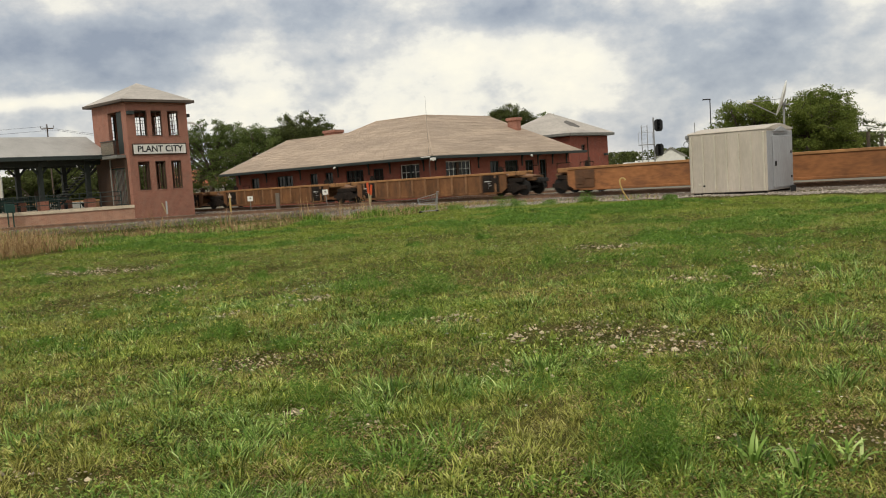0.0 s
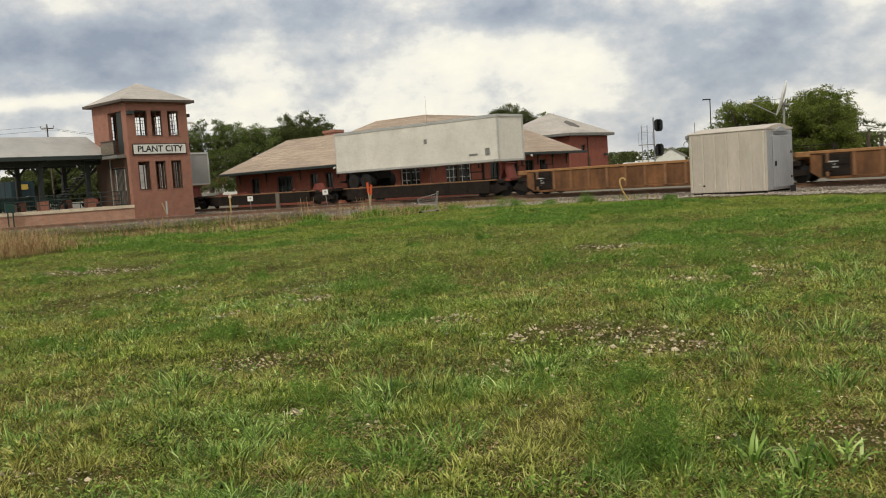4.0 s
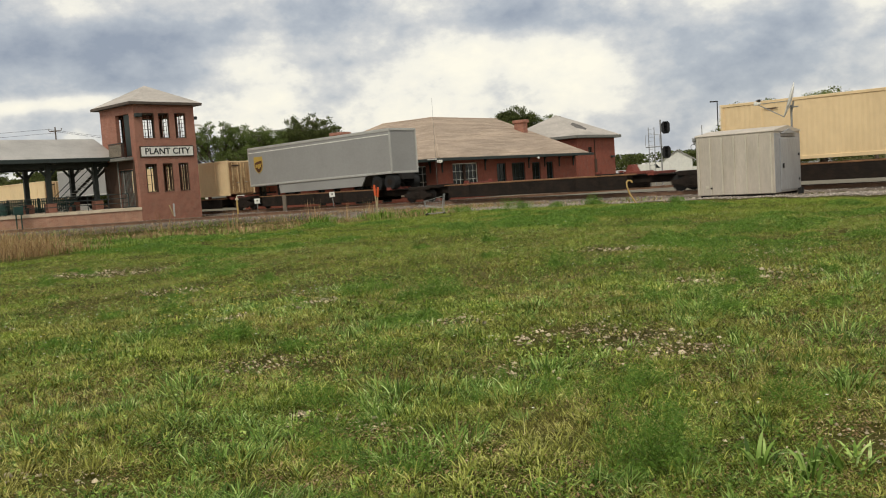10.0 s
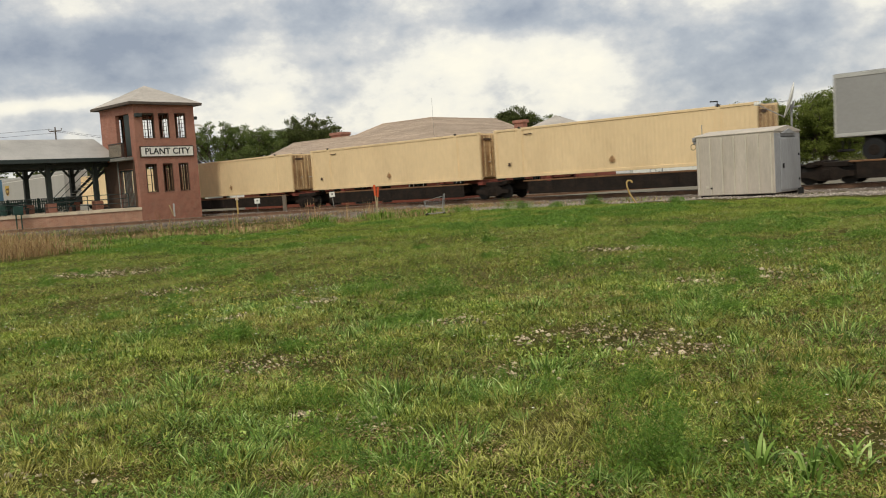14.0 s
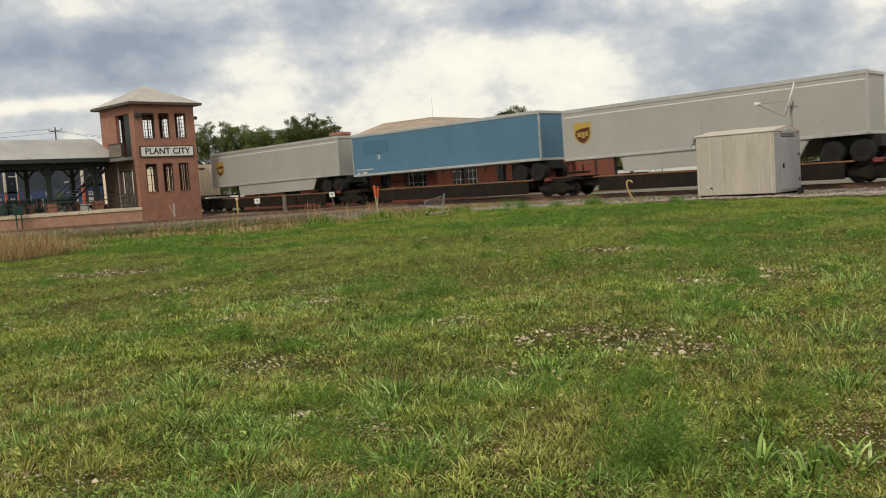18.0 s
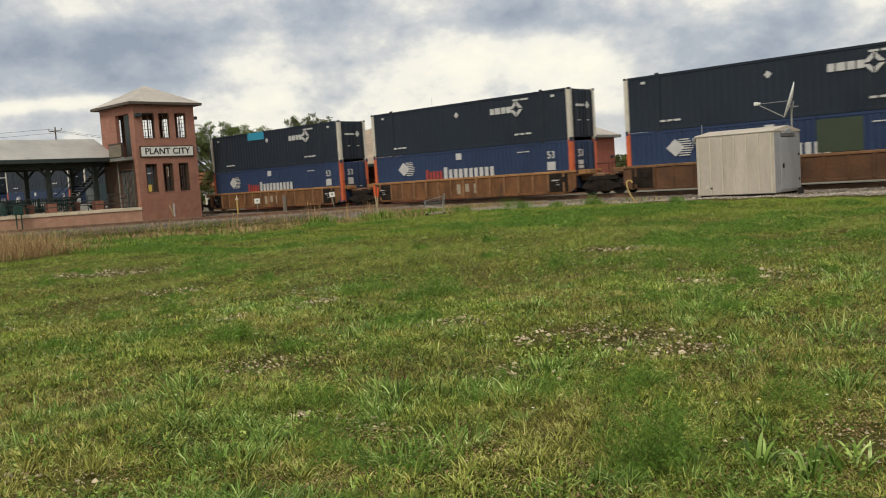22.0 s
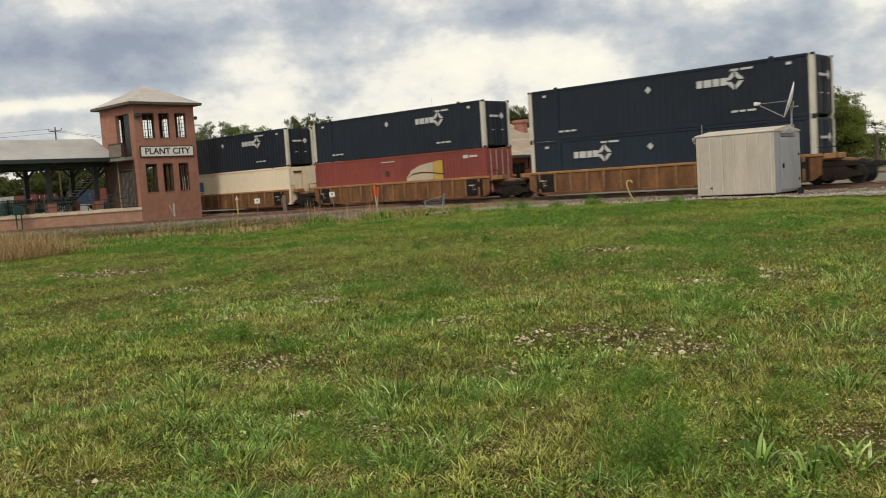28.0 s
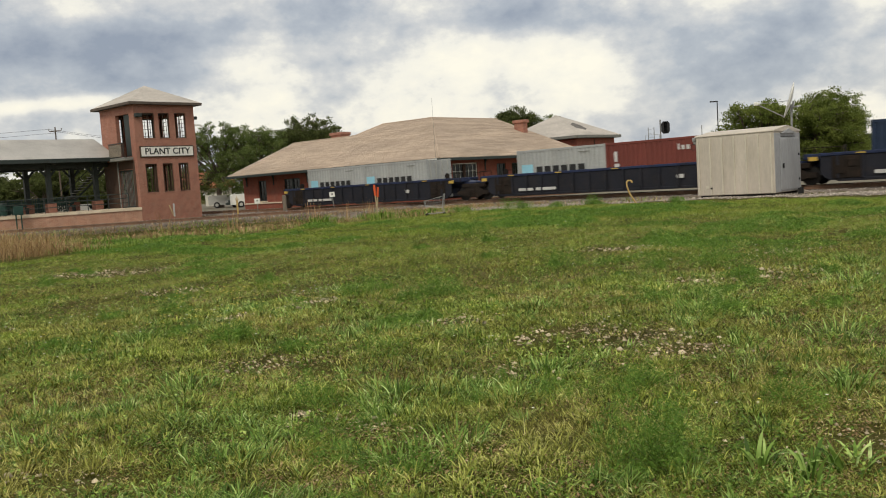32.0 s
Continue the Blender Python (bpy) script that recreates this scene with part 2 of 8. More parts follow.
TEAL = mat("box_teal", (0.014, 0.034, 0.042), 0.55, 0, 0.18, 0.4, 10, 0.05, (0.03, 0.045, 0.05), 0.3)
YBOX = mat("box_yellow", (0.80, 0.61, 0.355), 0.6, 0, 0.06, 0.25, 4, 0.03, (0.52, 0.36, 0.19), 0.3, stretch=(1, 1, 0.5))
CBOX = mat("box_cream", (0.84, 0.71, 0.52), 0.6, 0, 0.05, 0.25, 4, 0.03, (0.58, 0.44, 0.28), 0.25, stretch=(1, 1, 0.5))
REDBOX = mat("box_red", (0.25, 0.06, 0.045), 0.6, 0, 0.18, 0.4, 10, 0.05, (0.17, 0.05, 0.04), 0.4)
REDBOX2 = mat("box_red_small", (0.165, 0.043, 0.032), 0.6, 0, 0.18, 0.4, 10, 0.05, (0.13, 0.04, 0.03), 0.4)
GREYBOX = mat("box_grey", (0.36, 0.37, 0.36), 0.6, 0, 0.15, 0.4, 10, 0.05, (0.25, 0.23, 0.2), 0.4)
GREYTR = mat("trailer_grey", (0.33, 0.325, 0.31), 0.5, 0.1, 0.08, 0.3, 8, 0.03, (0.25, 0.24, 0.22), 0.25)
PALETR = mat("trailer_pale", (0.43, 0.41, 0.37), 0.5, 0.05, 0.08, 0.3, 8, 0.03, (0.36, 0.33, 0.28), 0.3)
BLUETR = mat("trailer_blue", (0.10, 0.205, 0.295), 0.5, 0, 0.12, 0.3, 8, 0.03, (0.07, 0.16, 0.24), 0.4)
SILVER = mat("silver_rail", (0.52, 0.51, 0.47), 0.45, 0.4, 0.12, 1, 15, 0.05)
POST_O = mat("post_orange", (0.60, 0.13, 0.05), 0.6, 0, 0.15, 1, 15, 0.05)
GREEN_P = mat("green_paint", (.02, .055, .045), .5, 0, .2, 3, 20, .05)
RUST = mat("rust_stain", (0.33, 0.19, 0.09), 0.85, 0, 0.35, 1.2, 12, 0.1)
CYAN = mat("patch_cyan", (0.04, 0.30, 0.45), 0.6, 0, 0.1, 1, 15, 0.02)
GOLD = mat("mark_yellow", (0.50, 0.34, 0.07), 0.6, 0, 0.1, 2, 20, 0.02)
MARK_RED = mat("mark_red", (0.36, 0.06, 0.05), 0.6, 0, 0.1, 2, 20, 0.02)
MARK_W = mat("mark_white", (0.56, 0.55, 0.53), 0.6, 0, 0.1, 2, 20, 0.02, (0.4, 0.4, 0.4), 0.3)
MARK_B = mat("mark_blue", (0.02, 0.14, 0.24), 0.6, 0, 0.1, 2, 20, 0.02)
MARK_LB = mat("mark_light_blue", (0.28, 0.55, 0.66), 0.6, 0, 0.1, 2, 20, 0.02)
SHIELD_B = mat("shield_brown", (0.09, 0.035, 0.015), 0.6, 0, 0.1, 2, 20, 0.02)
GREENBOX = mat("patch_green", (0.05, 0.068, 0.042), 0.6, 0, 0.15, 1, 15, 0.02)


def blade_mat(name, stops, tired=None, scale=0.8, trans=0.16, sheen=0.11):
    """Grass: every blade its own age and tone, clump by clump, with broad fresh and tired patches; wide ramps also
    paint in highlight and shade.
    """
    m = mat(name, (0.91, 0.89, 0.81), 0.5, 0, 0.2, scale, 9, 0, spec=sheen)
    t = m.node_tree
    b = t.nodes["Principled BSDF"]
    old = b.inputs["Base Color"].links[0].from_socket
    tc = t.nodes.new("ShaderNodeTexCoord")

    def field(s, detail, lo, hi):
        k = t.nodes.new("ShaderNodeTexNoise")
        k.inputs["Scale"].default_value, k.inputs["Detail"].default_value = s, detail
        t.links.new(tc.outputs["Object"], k.inputs["Vector"])
        q = t.nodes.new("ShaderNodeMapRange")
        q.inputs[1].default_value, q.inputs[2].default_value = lo, hi
        t.links.new(k.outputs["Fac"], q.inputs[0])
        return q.outputs[0]

    own = t.nodes.new("ShaderNodeNewGeometry").outputs["Random Per Island"]
    tone = t.nodes.new("ShaderNodeMix")
    tone.inputs["Factor"].default_value = 0.3
    t.links.new(own, tone.inputs["A"]), t.links.new(field(4.5, 2, 0.3, 0.7), tone.inputs["B"])
    rp = t.nodes.new("ShaderNodeValToRGB")
    ramp_fill(rp, stops)
    t.links.new(tone.outputs[0], rp.inputs[0])
    col = rp.outputs[0]
    if tired:
        r2 = t.nodes.new("ShaderNodeValToRGB")
        ramp_fill(r2, tired)
        t.links.new(tone.outputs[0], r2.inputs[0])
        age = t.nodes.new("ShaderNodeMix")
        age.data_type = "RGBA"
        t.links.new(field(0.55, 4, 0.35, 0.67), age.inputs["Factor"])
        t.links.new(col, age.inputs["A"]), t.links.new(r2.outputs[0], age.inputs["B"])
        col = age.outputs["Result"]
    mx = t.nodes.new("ShaderNodeMix")
    mx.data_type, mx.blend_type = "RGBA", "MULTIPLY"
    mx.inputs["Factor"].default_value = 1.0
    t.links.new(col, mx.inputs["A"]), t.links.new(old, mx.inputs["B"])
    t.links.new(mx.outputs["Result"], b.inputs["Base Color"])
    tr = t.nodes.new("ShaderNodeBsdfTranslucent")
    t.links.new(mx.outputs["Result"], tr.inputs["Color"])
    ms = t.nodes.new("ShaderNodeMixShader")
    ms.inputs[0].default_value = trans
    t.links.new(b.outputs[0], ms.inputs[1]), t.links.new(tr.outputs[0], ms.inputs[2])
    t.links.new(ms.outputs[0], t.nodes["Material Output"].inputs[0])
    return m


LEAF_A = foliage("leaves_oak", (0.065, 0.08, 0.026), (0.14, 0.165, 0.052), trans=0.4)
LEAF_B = foliage("leaves_bright", (0.11, 0.145, 0.03), (0.225, 0.27, 0.06), trans=0.4)
LEAF_C = foliage("leaves_airy", (0.09, 0.125, 0.035), (0.19, 0.24, 0.07), trans=0.45)
BARK = mat("bark", (0.11, 0.085, 0.065), 0.95, 0, 0.3, 3, 20, 0.6, stretch=(3, 3, 0.6))
# ramp ends run darker and brighter, painting in blade highlights and gap shade
GRASS = blade_mat("grass_blades", [(0, (.02, .035, .006)), (.3, (.10, .16, .02)), (.55, (.25, .345, .05)), (.8, (.53, .62, .145)), (1, (.84, .90, .38))], [(0, (.05, .04, .012)), (.3, (.16, .15, .032)), (.55, (.35, .34, .085)), (.8, (.62, .59, .20)), (1, (.88, .83, .43))])
GRASS_B = blade_mat("grass_bluish", [(0, (.02, .045, .008)), (.3, (.10, .19, .034)), (.55, (.24, .39, .085)), (.8, (.48, .65, .22)), (1, (.82, .94, .52))])
GRASS_DRY = blade_mat("grass_dry", [(0, (.15, .09, .045)), (.4, (.36, .23, .12)), (.75, (.60, .42, .23)), (1, (.82, .66, .42))])
WEED = blade_mat("weed_leaves", [(0, (.03, .07, .009)), (.35, (.12, .22, .03)), (.7, (.28, .42, .08)), (1, (.62, .74, .24))], scale=1.5)
FERN = blade_mat("fern_leaves", [(0, (.06, .13, .02)), (.5, (.14, .27, .045)), (1, (.28, .42, .09))], scale=1.0)
STRAW = blade_mat("straw", [(0, (.14, .085, .045)), (.5, (.34, .22, .12)), (.85, (.62, .47, .28)), (1, (.86, .75, .54))])
LUSH = blade_mat("grass_lush", [(0, (.07, .125, .018)), (.4, (.17, .28, .036)), (.8, (.28, .40, .06)), (1, (.46, .55, .13))], [(0, (.11, .14, .026)), (.4, (.22, .29, .045)), (.8, (.36, .41, .085)), (1, (.55, .57, .19))])
RUBBLE = mat("rubble", (.52, .43, .30), .95, 0, .3, 4, 30, .3, island=.5)
PETAL_Y = mat("petal_yellow", (0.75, 0.60, 0.08), 0.6, 0, 0.1, 5, 20, 0)
PETAL_W = mat("petal_white", (0.75, 0.75, 0.68), 0.6, 0, 0.1, 5, 20, 0)

# ---- mesh helpers ----


class Geo:
    """Collects faces for one mesh."""

    def __init__(self):
        self.v, self.f = [], []

    def add(self, vs, fs):
        k = len(self.v)
        self.v.extend(tuple(p) for p in vs)
        self.f.extend(tuple(i + k for i in q) for q in fs)
        return self

    def box(self, x0, x1, y0, y1, z0, z1):
        return self.add([(x0, y0, z0), (x1, y0, z0), (x1, y1, z0), (x0, y1, z0), (x0, y0, z1), (x1, y0, z1), (x1, y1, z1), (x0, y1, z1)],
                        [(0, 3, 2, 1), (4, 5, 6, 7), (0, 1, 5, 4), (1, 2, 6, 5), (2, 3, 7, 6), (3, 0, 4, 7)])

    def cbox(self, x0, x1, y0, y1, z0, z1, c=0.02):
        """A box with all its edges chamfered."""
        vs, idx = [], {}
        lim = ((x0, x1), (y0, y1), (z0, z1))
        for a in (0, 1):
            for b in (0, 1):
                for e in (0, 1):
                    for ax in range(3):
                        p = [lim[i][s] + (0 if i == ax else (c if s == 0 else -c)) for i, s in enumerate((a, b, e))]
                        idx[(a, b, e, ax)] = len(vs)
                        vs.append(p)
        fs = []
        for s in (0, 1):
            for ax, quad in ((0, ((s, 0, 0), (s, 1, 0), (s, 1, 1), (s, 0, 1))), (1, ((0, s, 0), (0, s, 1), (1, s, 1), (1, s, 0))), (2, ((0, 0, s), (1, 0, s), (1, 1, s), (0, 1, s)))):
                q = [idx[(*p, ax)] for p in quad]
                fs.append(tuple(q if s else q[::-1]))
        for p in [(a, b) for a in (0, 1) for b in (0, 1)]:
            for ax in range(3):
                o1, o2 = (ax + 1) % 3, (ax + 2) % 3
                lo, hi = [0, 0, 0], [0, 0, 0]
                lo[o1], lo[o2], hi[o1], hi[o2], hi[ax] = p[0], p[1], p[0], p[1], 1
                q = [idx[(*lo, o1)], idx[(*hi, o1)], idx[(*hi, o2)], idx[(*lo, o2)]]
                fs.append(tuple(q if p[0] != p[1] else q[::-1]))
        for a in (0, 1):
            for b in (0, 1):
                for e in (0, 1):
                    t = [idx[(a, b, e, i)] for i in range(3)]
                    fs.append(tuple(t if (a + b + e) % 2 else t[::-1]))
        return self.add(vs, fs)

    def cyl(self, p0, p1, r0, r1=None, seg=8, caps=True):
        p0, p1 = Vector(p0), Vector(p1)
        r1 = r0 if r1 is None else r1
        ax = (p1 - p0).normalized()
        s = ax.orthogonal().normalized()
        u = ax.cross(s)
        vs = []
        for p, r in ((p0, r0), (p1, r1)):
            vs += [p + (s * math.cos(2 * math.pi * i / seg) + u * math.sin(2 * math.pi * i / seg)) * r for i in range(seg)]
        fs = [(i, (i + 1) % seg, seg + (i + 1) % seg, seg + i) for i in range(seg)]
        if caps:
            fs += [tuple(range(seg))[::-1], tuple(range(seg, 2 * seg))]
        return self.add(vs, fs)

    def tube(self, pts, r, seg=8):
        for a, b in zip(pts, pts[1:]):
            self.cyl(a, b, r, seg=seg)
        return self

    def prism(self, outline, axis, a, b):
        """An outline of 2D points pushed along an axis ('x': points are (y, z); 'y': (x, z); 'z': (x, y))."""
        put = {"x": lambda p, t: (t, p[0], p[1]), "y": lambda p, t: (p[0], t, p[1]), "z": lambda p, t: (p[0], p[1], t)}[axis]
        k = len(outline)
        vs = [put(p, a) for p in outline] + [put(p, b) for p in outline]
        fs = [tuple(range(k))[::-1], tuple(range(k, 2 * k))] + [(i, (i + 1) % k, k + (i + 1) % k, k + i) for i in range(k)]
        return self.add(vs, fs)

    def slab(self, pts, thick):
        """A sloping polygon with thickness below it."""
        k = len(pts)
        vs = list(pts) + [(p[0], p[1], p[2] - thick) for p in pts]
        return self.add(vs, [tuple(range(k)), tuple(range(k, 2 * k))[::-1]] + [(i, k + i, k + (i + 1) % k, (i + 1) % k) for i in range(k)])

    def mesh(self, name, material, smooth=False):
        me = bpy.data.meshes.new(name)
        me.from_pydata([tuple(p) for p in self.v], [], self.f)
        bm = bmesh.new()
        bm.from_mesh(me)
        bmesh.ops.recalc_face_normals(bm, faces=bm.faces)
        bm.to_mesh(me)
        bm.free()
        if smooth:
            me.polygons.foreach_set("use_smooth", [True] * len(me.polygons))
        me.materials.append(material)
        return me


def part(name, geo, material, parent, label="", smooth=False):
    ob = new(name, geo.mesh(name, material, smooth))
    ob.parent = parent
    if label:
        tagged(ob, label)
    return ob


def thing(name, m, label, category, group="", kind=""):
    ob = new(name)
    ob.empty_display_size = 0.3
    ob.matrix_basis = m
    return tagged(ob, label, category, group, kind)


def solid(name, geo, material, m, label, category="", group="", kind="", smooth=False):
    ob = new(name, geo.mesh(name, material, smooth))
    ob.matrix_basis = m
    return tagged(ob, label, category, group, kind)


def at(s, nn, z=0.0, turn=0.0):
    """A pose on the main line's own axes: s along it, nn across it."""
    p = D * s + N * nn
    return pose(p.x, p.y, z, 0, 0, RZ + turn)


RNG = np.random.default_rng(7)


def smooth01(x):
    x = np.clip(x, 0, 1)
    return x * x * (3 - 2 * x)


def y2(x):
    """The second track's centre line."""
    return 59.5 + 0.118 * np.asarray(x)


def wave(x, y):
    return 0.035 * np.sin(0.9 * x + 0.5 * y + 1.0) * np.sin(0.37 * y - 0.2 * x) + 0.02 * np.sin(2.1 * x - 1.3 * y) + 0.03 * np.sin(0.23 * x + 0.6)


def ground_z(x, y):
    x, y = np.asarray(x, float), np.asarray(y, float)
    u = y2(x) - y
    ditch = smooth01((u - 3) / 4) * (1 - smooth01((u - 9) / 15)) * smooth01((1 - x) / 9)
    nn = x * N.x + y * N.y
    near = smooth01((44 - y) / 8) * smooth01((38.5 - nn) / 3)
    return -0.16 - 0.6 * ditch + wave(x, y) * near - 0.12 * (1 - near)


# ---- ground and tracks ----
gx = np.concatenate([[-2500, -1200, -500, -250, -120], np.arange(-70, -24, 3), np.arange(-24, 24.1, 0.6), np.arange(27, 70, 3), [120, 250, 500, 1200, 2500]])
gy = np.concatenate([[-1500, -500, -150, -40, -10], np.arange(-2, 46, 0.6), np.arange(47, 66, 1.5), np.arange(68, 130, 6), [160, 220, 320, 500, 900, 1600, 2600]])
XX, YY = np.meshgrid(gx, gy)
ZZ = ground_z(XX, YY)
gg = Geo()
w_ = len(gx)
gg.v = list(zip(XX.ravel().tolist(), YY.ravel().tolist(), ZZ.ravel().tolist()))
gg.f = [(j * w_ + i, j * w_ + i + 1, (j + 1) * w_ + i + 1, (j + 1) * w_ + i) for j in range(len(gy) - 1) for i in range(w_ - 1)]
EARTH = mat("lawn_soil", (0.07, 0.068, 0.02), 1.0, 0, 0.55, 0.6, 45, 1.0, (0.15, 0.11, 0.048), 0.55, spec=0.02)
ground = tagged(new("ground", gg.mesh("ground", EARTH, True)), "uneven grassy ground with bare brown patches", "ground", kind="structure")

# ballast beds
def bed(name, m, half, x0, x1, label):
    g = Geo()
    prof = [(-half - 1.4, -0.75), (-half, -0.2), (half, -0.2), (half + 1.4, -0.75)]
    g.prism(prof, "x", x0, x1)
    ob = solid(name, g, BALLAST, m, label, "ballast", kind="structure")
    # loose stones over the near shoulder and the bed
    n = 9000
    xs = RNG.uniform(x0 if x0 > -80 else -80, min(x1, 5), n)
    ys = RNG.uniform(-half - 1.3, half, n)
    zs = np.where(ys < -half, -0.2 - (-half - ys) / 1.4 * 0.55, -0.2)
    r = RNG.uniform(0.025, 0.06, n)
    sg = Geo()
    base = np.array([(1, 0, -.3), (-.5, .9, -.3), (-.5, -.9, -.3), (0.1, 0, .8), (.5, -.9, .2), (-.9, .2, .3)])
    vv = (base[None] * r[:, None, None] * RNG.uniform(0.6, 1.3, (n, 6, 3)) + np.stack([xs, ys, zs], -1)[:, None]).reshape(-1, 3)
    fs = np.array([(0, 4, 3), (4, 5, 3), (5, 1, 3), (1, 0, 3), (0, 2, 4), (2, 5, 4), (2, 1, 5)])
    sg.v, sg.f = vv.tolist(), (fs[None] + (np.arange(n) * 6)[:, None, None]).reshape(-1, 3).tolist()
    st = solid("ballast_stones", sg, STONE, m, "loose grey crushed stones along the track", "stones", kind="stuff")
    return ob

M1 = at(0, NC)
a2 = math.degrees(math.atan(0.118))
M2 = pose(0, 59.5, 0, 0, 0, a2)
bed("ballast_bed_1", M1, 1.9, -220, 160, "grey crushed-stone ballast bed of the main line")
bed("ballast_bed_2", pose(0, 59.5, -0.006, 0, 0, a2), 1.9, -90, 120, "grey crushed-stone ballast bed of the crossing line")


def rail_geo(x0, x1, y):
    return Geo().prism([(y - .07, -.18), (y + .07, -.18), (y + .07, -.165), (y + .012, -.15), (y + .012, -.045), (y + .036, -.03), (y + .036, -.002), (y + .028, 0), (y - .028, 0), (y - .036, -.002), (y - .036, -.03), (y - .012, -.045), (y - .012, -.15), (y - .07, -.165)], "x", x0, x1)


tie_me = Geo().cbox(-0.115, 0.115, -1.3, 1.3, -0.28, -0.18, 0.015).mesh("tie", TIE)
for nm, m, x0, x1, t0, t1 in (("railway_track_1", M1, -220, 160, -75, 0), ("railway_track_2", M2, -90, 120, -45, 12)):
    tr = thing(nm, m, "rusty steel rails spiked to weathered wooden ties", "railway track", kind="structure")
    for y in (-0.753, 0.753):
        part("rail", rail_geo(x0, x1, y), RAIL, tr, "rust-brown steel rail")
        part("rail_head", Geo().box(x0, x1, y - .026, y + .026, 0.0005, 0.004), RAIL_TOP, tr, "polished running surface of the rail")
    x = t0
    while x < t1:
        o = new("tie", tie_me)
        o.parent, o.location = tr, (x + RNG.uniform(-.03, .03), RNG.uniform(-.05, .05), RNG.uniform(-.01, .01))
        x += 0.55

# gravel aprons between the lawn and the tracks
def apron(name, fn, a0, a1, b0, b1, label):
    g = Geo()
    aa, bb = np.linspace(a0, a1, 110), np.linspace(b0, b1, 7)
    for a in aa:
        for b in bb:
            x, y = fn(a, b)
            g.v.append((x, y, float(ground_z(x, y)) + .02 - (.12 if b in (bb[0], bb[-1]) else 0)))
    g.f = [(i * 7 + j, i * 7 + j + 1, i * 7 + j + 8, i * 7 + j + 7) for i in range(109) for j in range(6)]
    ob = tagged(new(name, g.mesh(name, BALLAST, True)), label, "gravel", kind="structure")
    n = 11000
    ra, rb = RNG.uniform(max(a0, -75), a1, n), RNG.uniform(b0 + .3, b1, n)
    xs, ys = fn(ra, rb)
    zs = ground_z(xs, ys) + .02
    r = RNG.uniform(.018, .05, n)
    base = np.array([(1, 0, -.3), (-.5, .9, -.3), (-.5, -.9, -.3), (0.1, 0, .8), (.5, -.9, .2), (-.9, .2, .3)])
    sg = Geo()
    sg.v = (base[None] * r[:, None, None] * RNG.uniform(0.6, 1.3, (n, 6, 3)) + np.stack([xs, ys, zs], -1)[:, None]).reshape(-1, 3).tolist()
    fs = np.array([(0, 4, 3), (4, 5, 3), (5, 1, 3), (1, 0, 3), (0, 2, 4), (2, 5, 4), (2, 1, 5)])
    sg.f = (fs[None] + (np.arange(n) * 6)[:, None, None]).reshape(-1, 3).tolist()
    tagged(new("gravel_stones", sg.mesh("gravel_stones", STONE)), "loose pale gravel beside the track", "stones", kind="stuff")


apron("gravel_1", lambda a, b: (D.x * a + N.x * b, D.y * a + N.y * b), -42, 8, 33.6, 39.6, "grey gravel strip beside the main line")

# hard standing beyond the main line
solid("pavement", Geo().box(-160, 120, 0, 45, -0.6, -0.14), PAVING, at(0, NC + 3.6), "pale dusty paved yard beyond the tracks", "pavement", kind="structure")

# ---- train ----
V_TRAIN = 19.75
MOVERS = []      # (thing, offset along the line at 0 s, across, height, pitch)


def on_line(ob, s0, nn=NC, z=0.0, pitch=0.0):
    MOVERS.append((ob, s0, nn, z, pitch))
    ob.matrix_basis = at(s0, nn, z) @ pose(0, 0, 0, 0, pitch, 0)
    return ob


def bars(parent, spec, y, material, label="", name="marking"):
    """Plain blocks in place of lettering: (x0, x1, z0, z1) on the near side."""
    for x0, x1, z0, z1 in spec:
        ob = part(name, Geo().box(x0, x1, y - 0.012, y - 0.001, z0, z1), material, parent, label)
    return ob


def line(x, z, h, n):
    """A worn line of small stencilled writing, as one bar."""
    return [(x, x + n * h * .76, z + h * .3, z + h * .75)]


def word(x, z, h, n, w=0.62, gap=0.14):
    return [(x + i * h * (w + gap), x + i * h * (w + gap) + h * w, z, z + h) for i in range(n)]


def truck(parent, x):
    t = part("truck", Geo().cbox(x - .16, x + .16, -1.15, 1.15, .42, .72, .03).cbox(x - .95, x + .95, -1.0, 1.0, .8, 1.06, .04).cbox(x - .5, x + .5, -.3, .3, .5, .8, .03), GRIME, parent, "grimy two-axle wheel truck")
    for y in (-1.0, 1.0):
        g = Geo()
        g.prism([(x - 1.25, .38), (x - 1.25, .60), (x - .75, .64), (x - .42, .82), (x + .42, .82), (x + .75, .64), (x + 1.25, .60), (x + 1.25, .38), (x + .8, .36), (x + .42, .20), (x - .42, .20), (x - .8, .36)], "y", y - .09, y + .09)
        for q in (-.2, 0, .2):
            g.cyl((x + q, y + (.1 if y > 0 else -.1), .3), (x + q, y + (.1 if y > 0 else -.1), .62), .075, seg=7)
        part("side_frame", g, GRIME, t)
    for ax in (-.89, .89):
        g = Geo().cyl((x + ax, -.95, .46), (x + ax, .95, .46), .075)
        for y in (-.72, .72):
            g.cyl((x + ax, y - .06, .46), (x + ax, y + .06, .46), .455, seg=20)
            g.cyl((x + ax, y - .1, .46), (x + ax, y + .02, .46), .18, seg=10)
        part("wheelset", g, STEEL_DARK, t, "worn steel wheels on an axle")
    return t


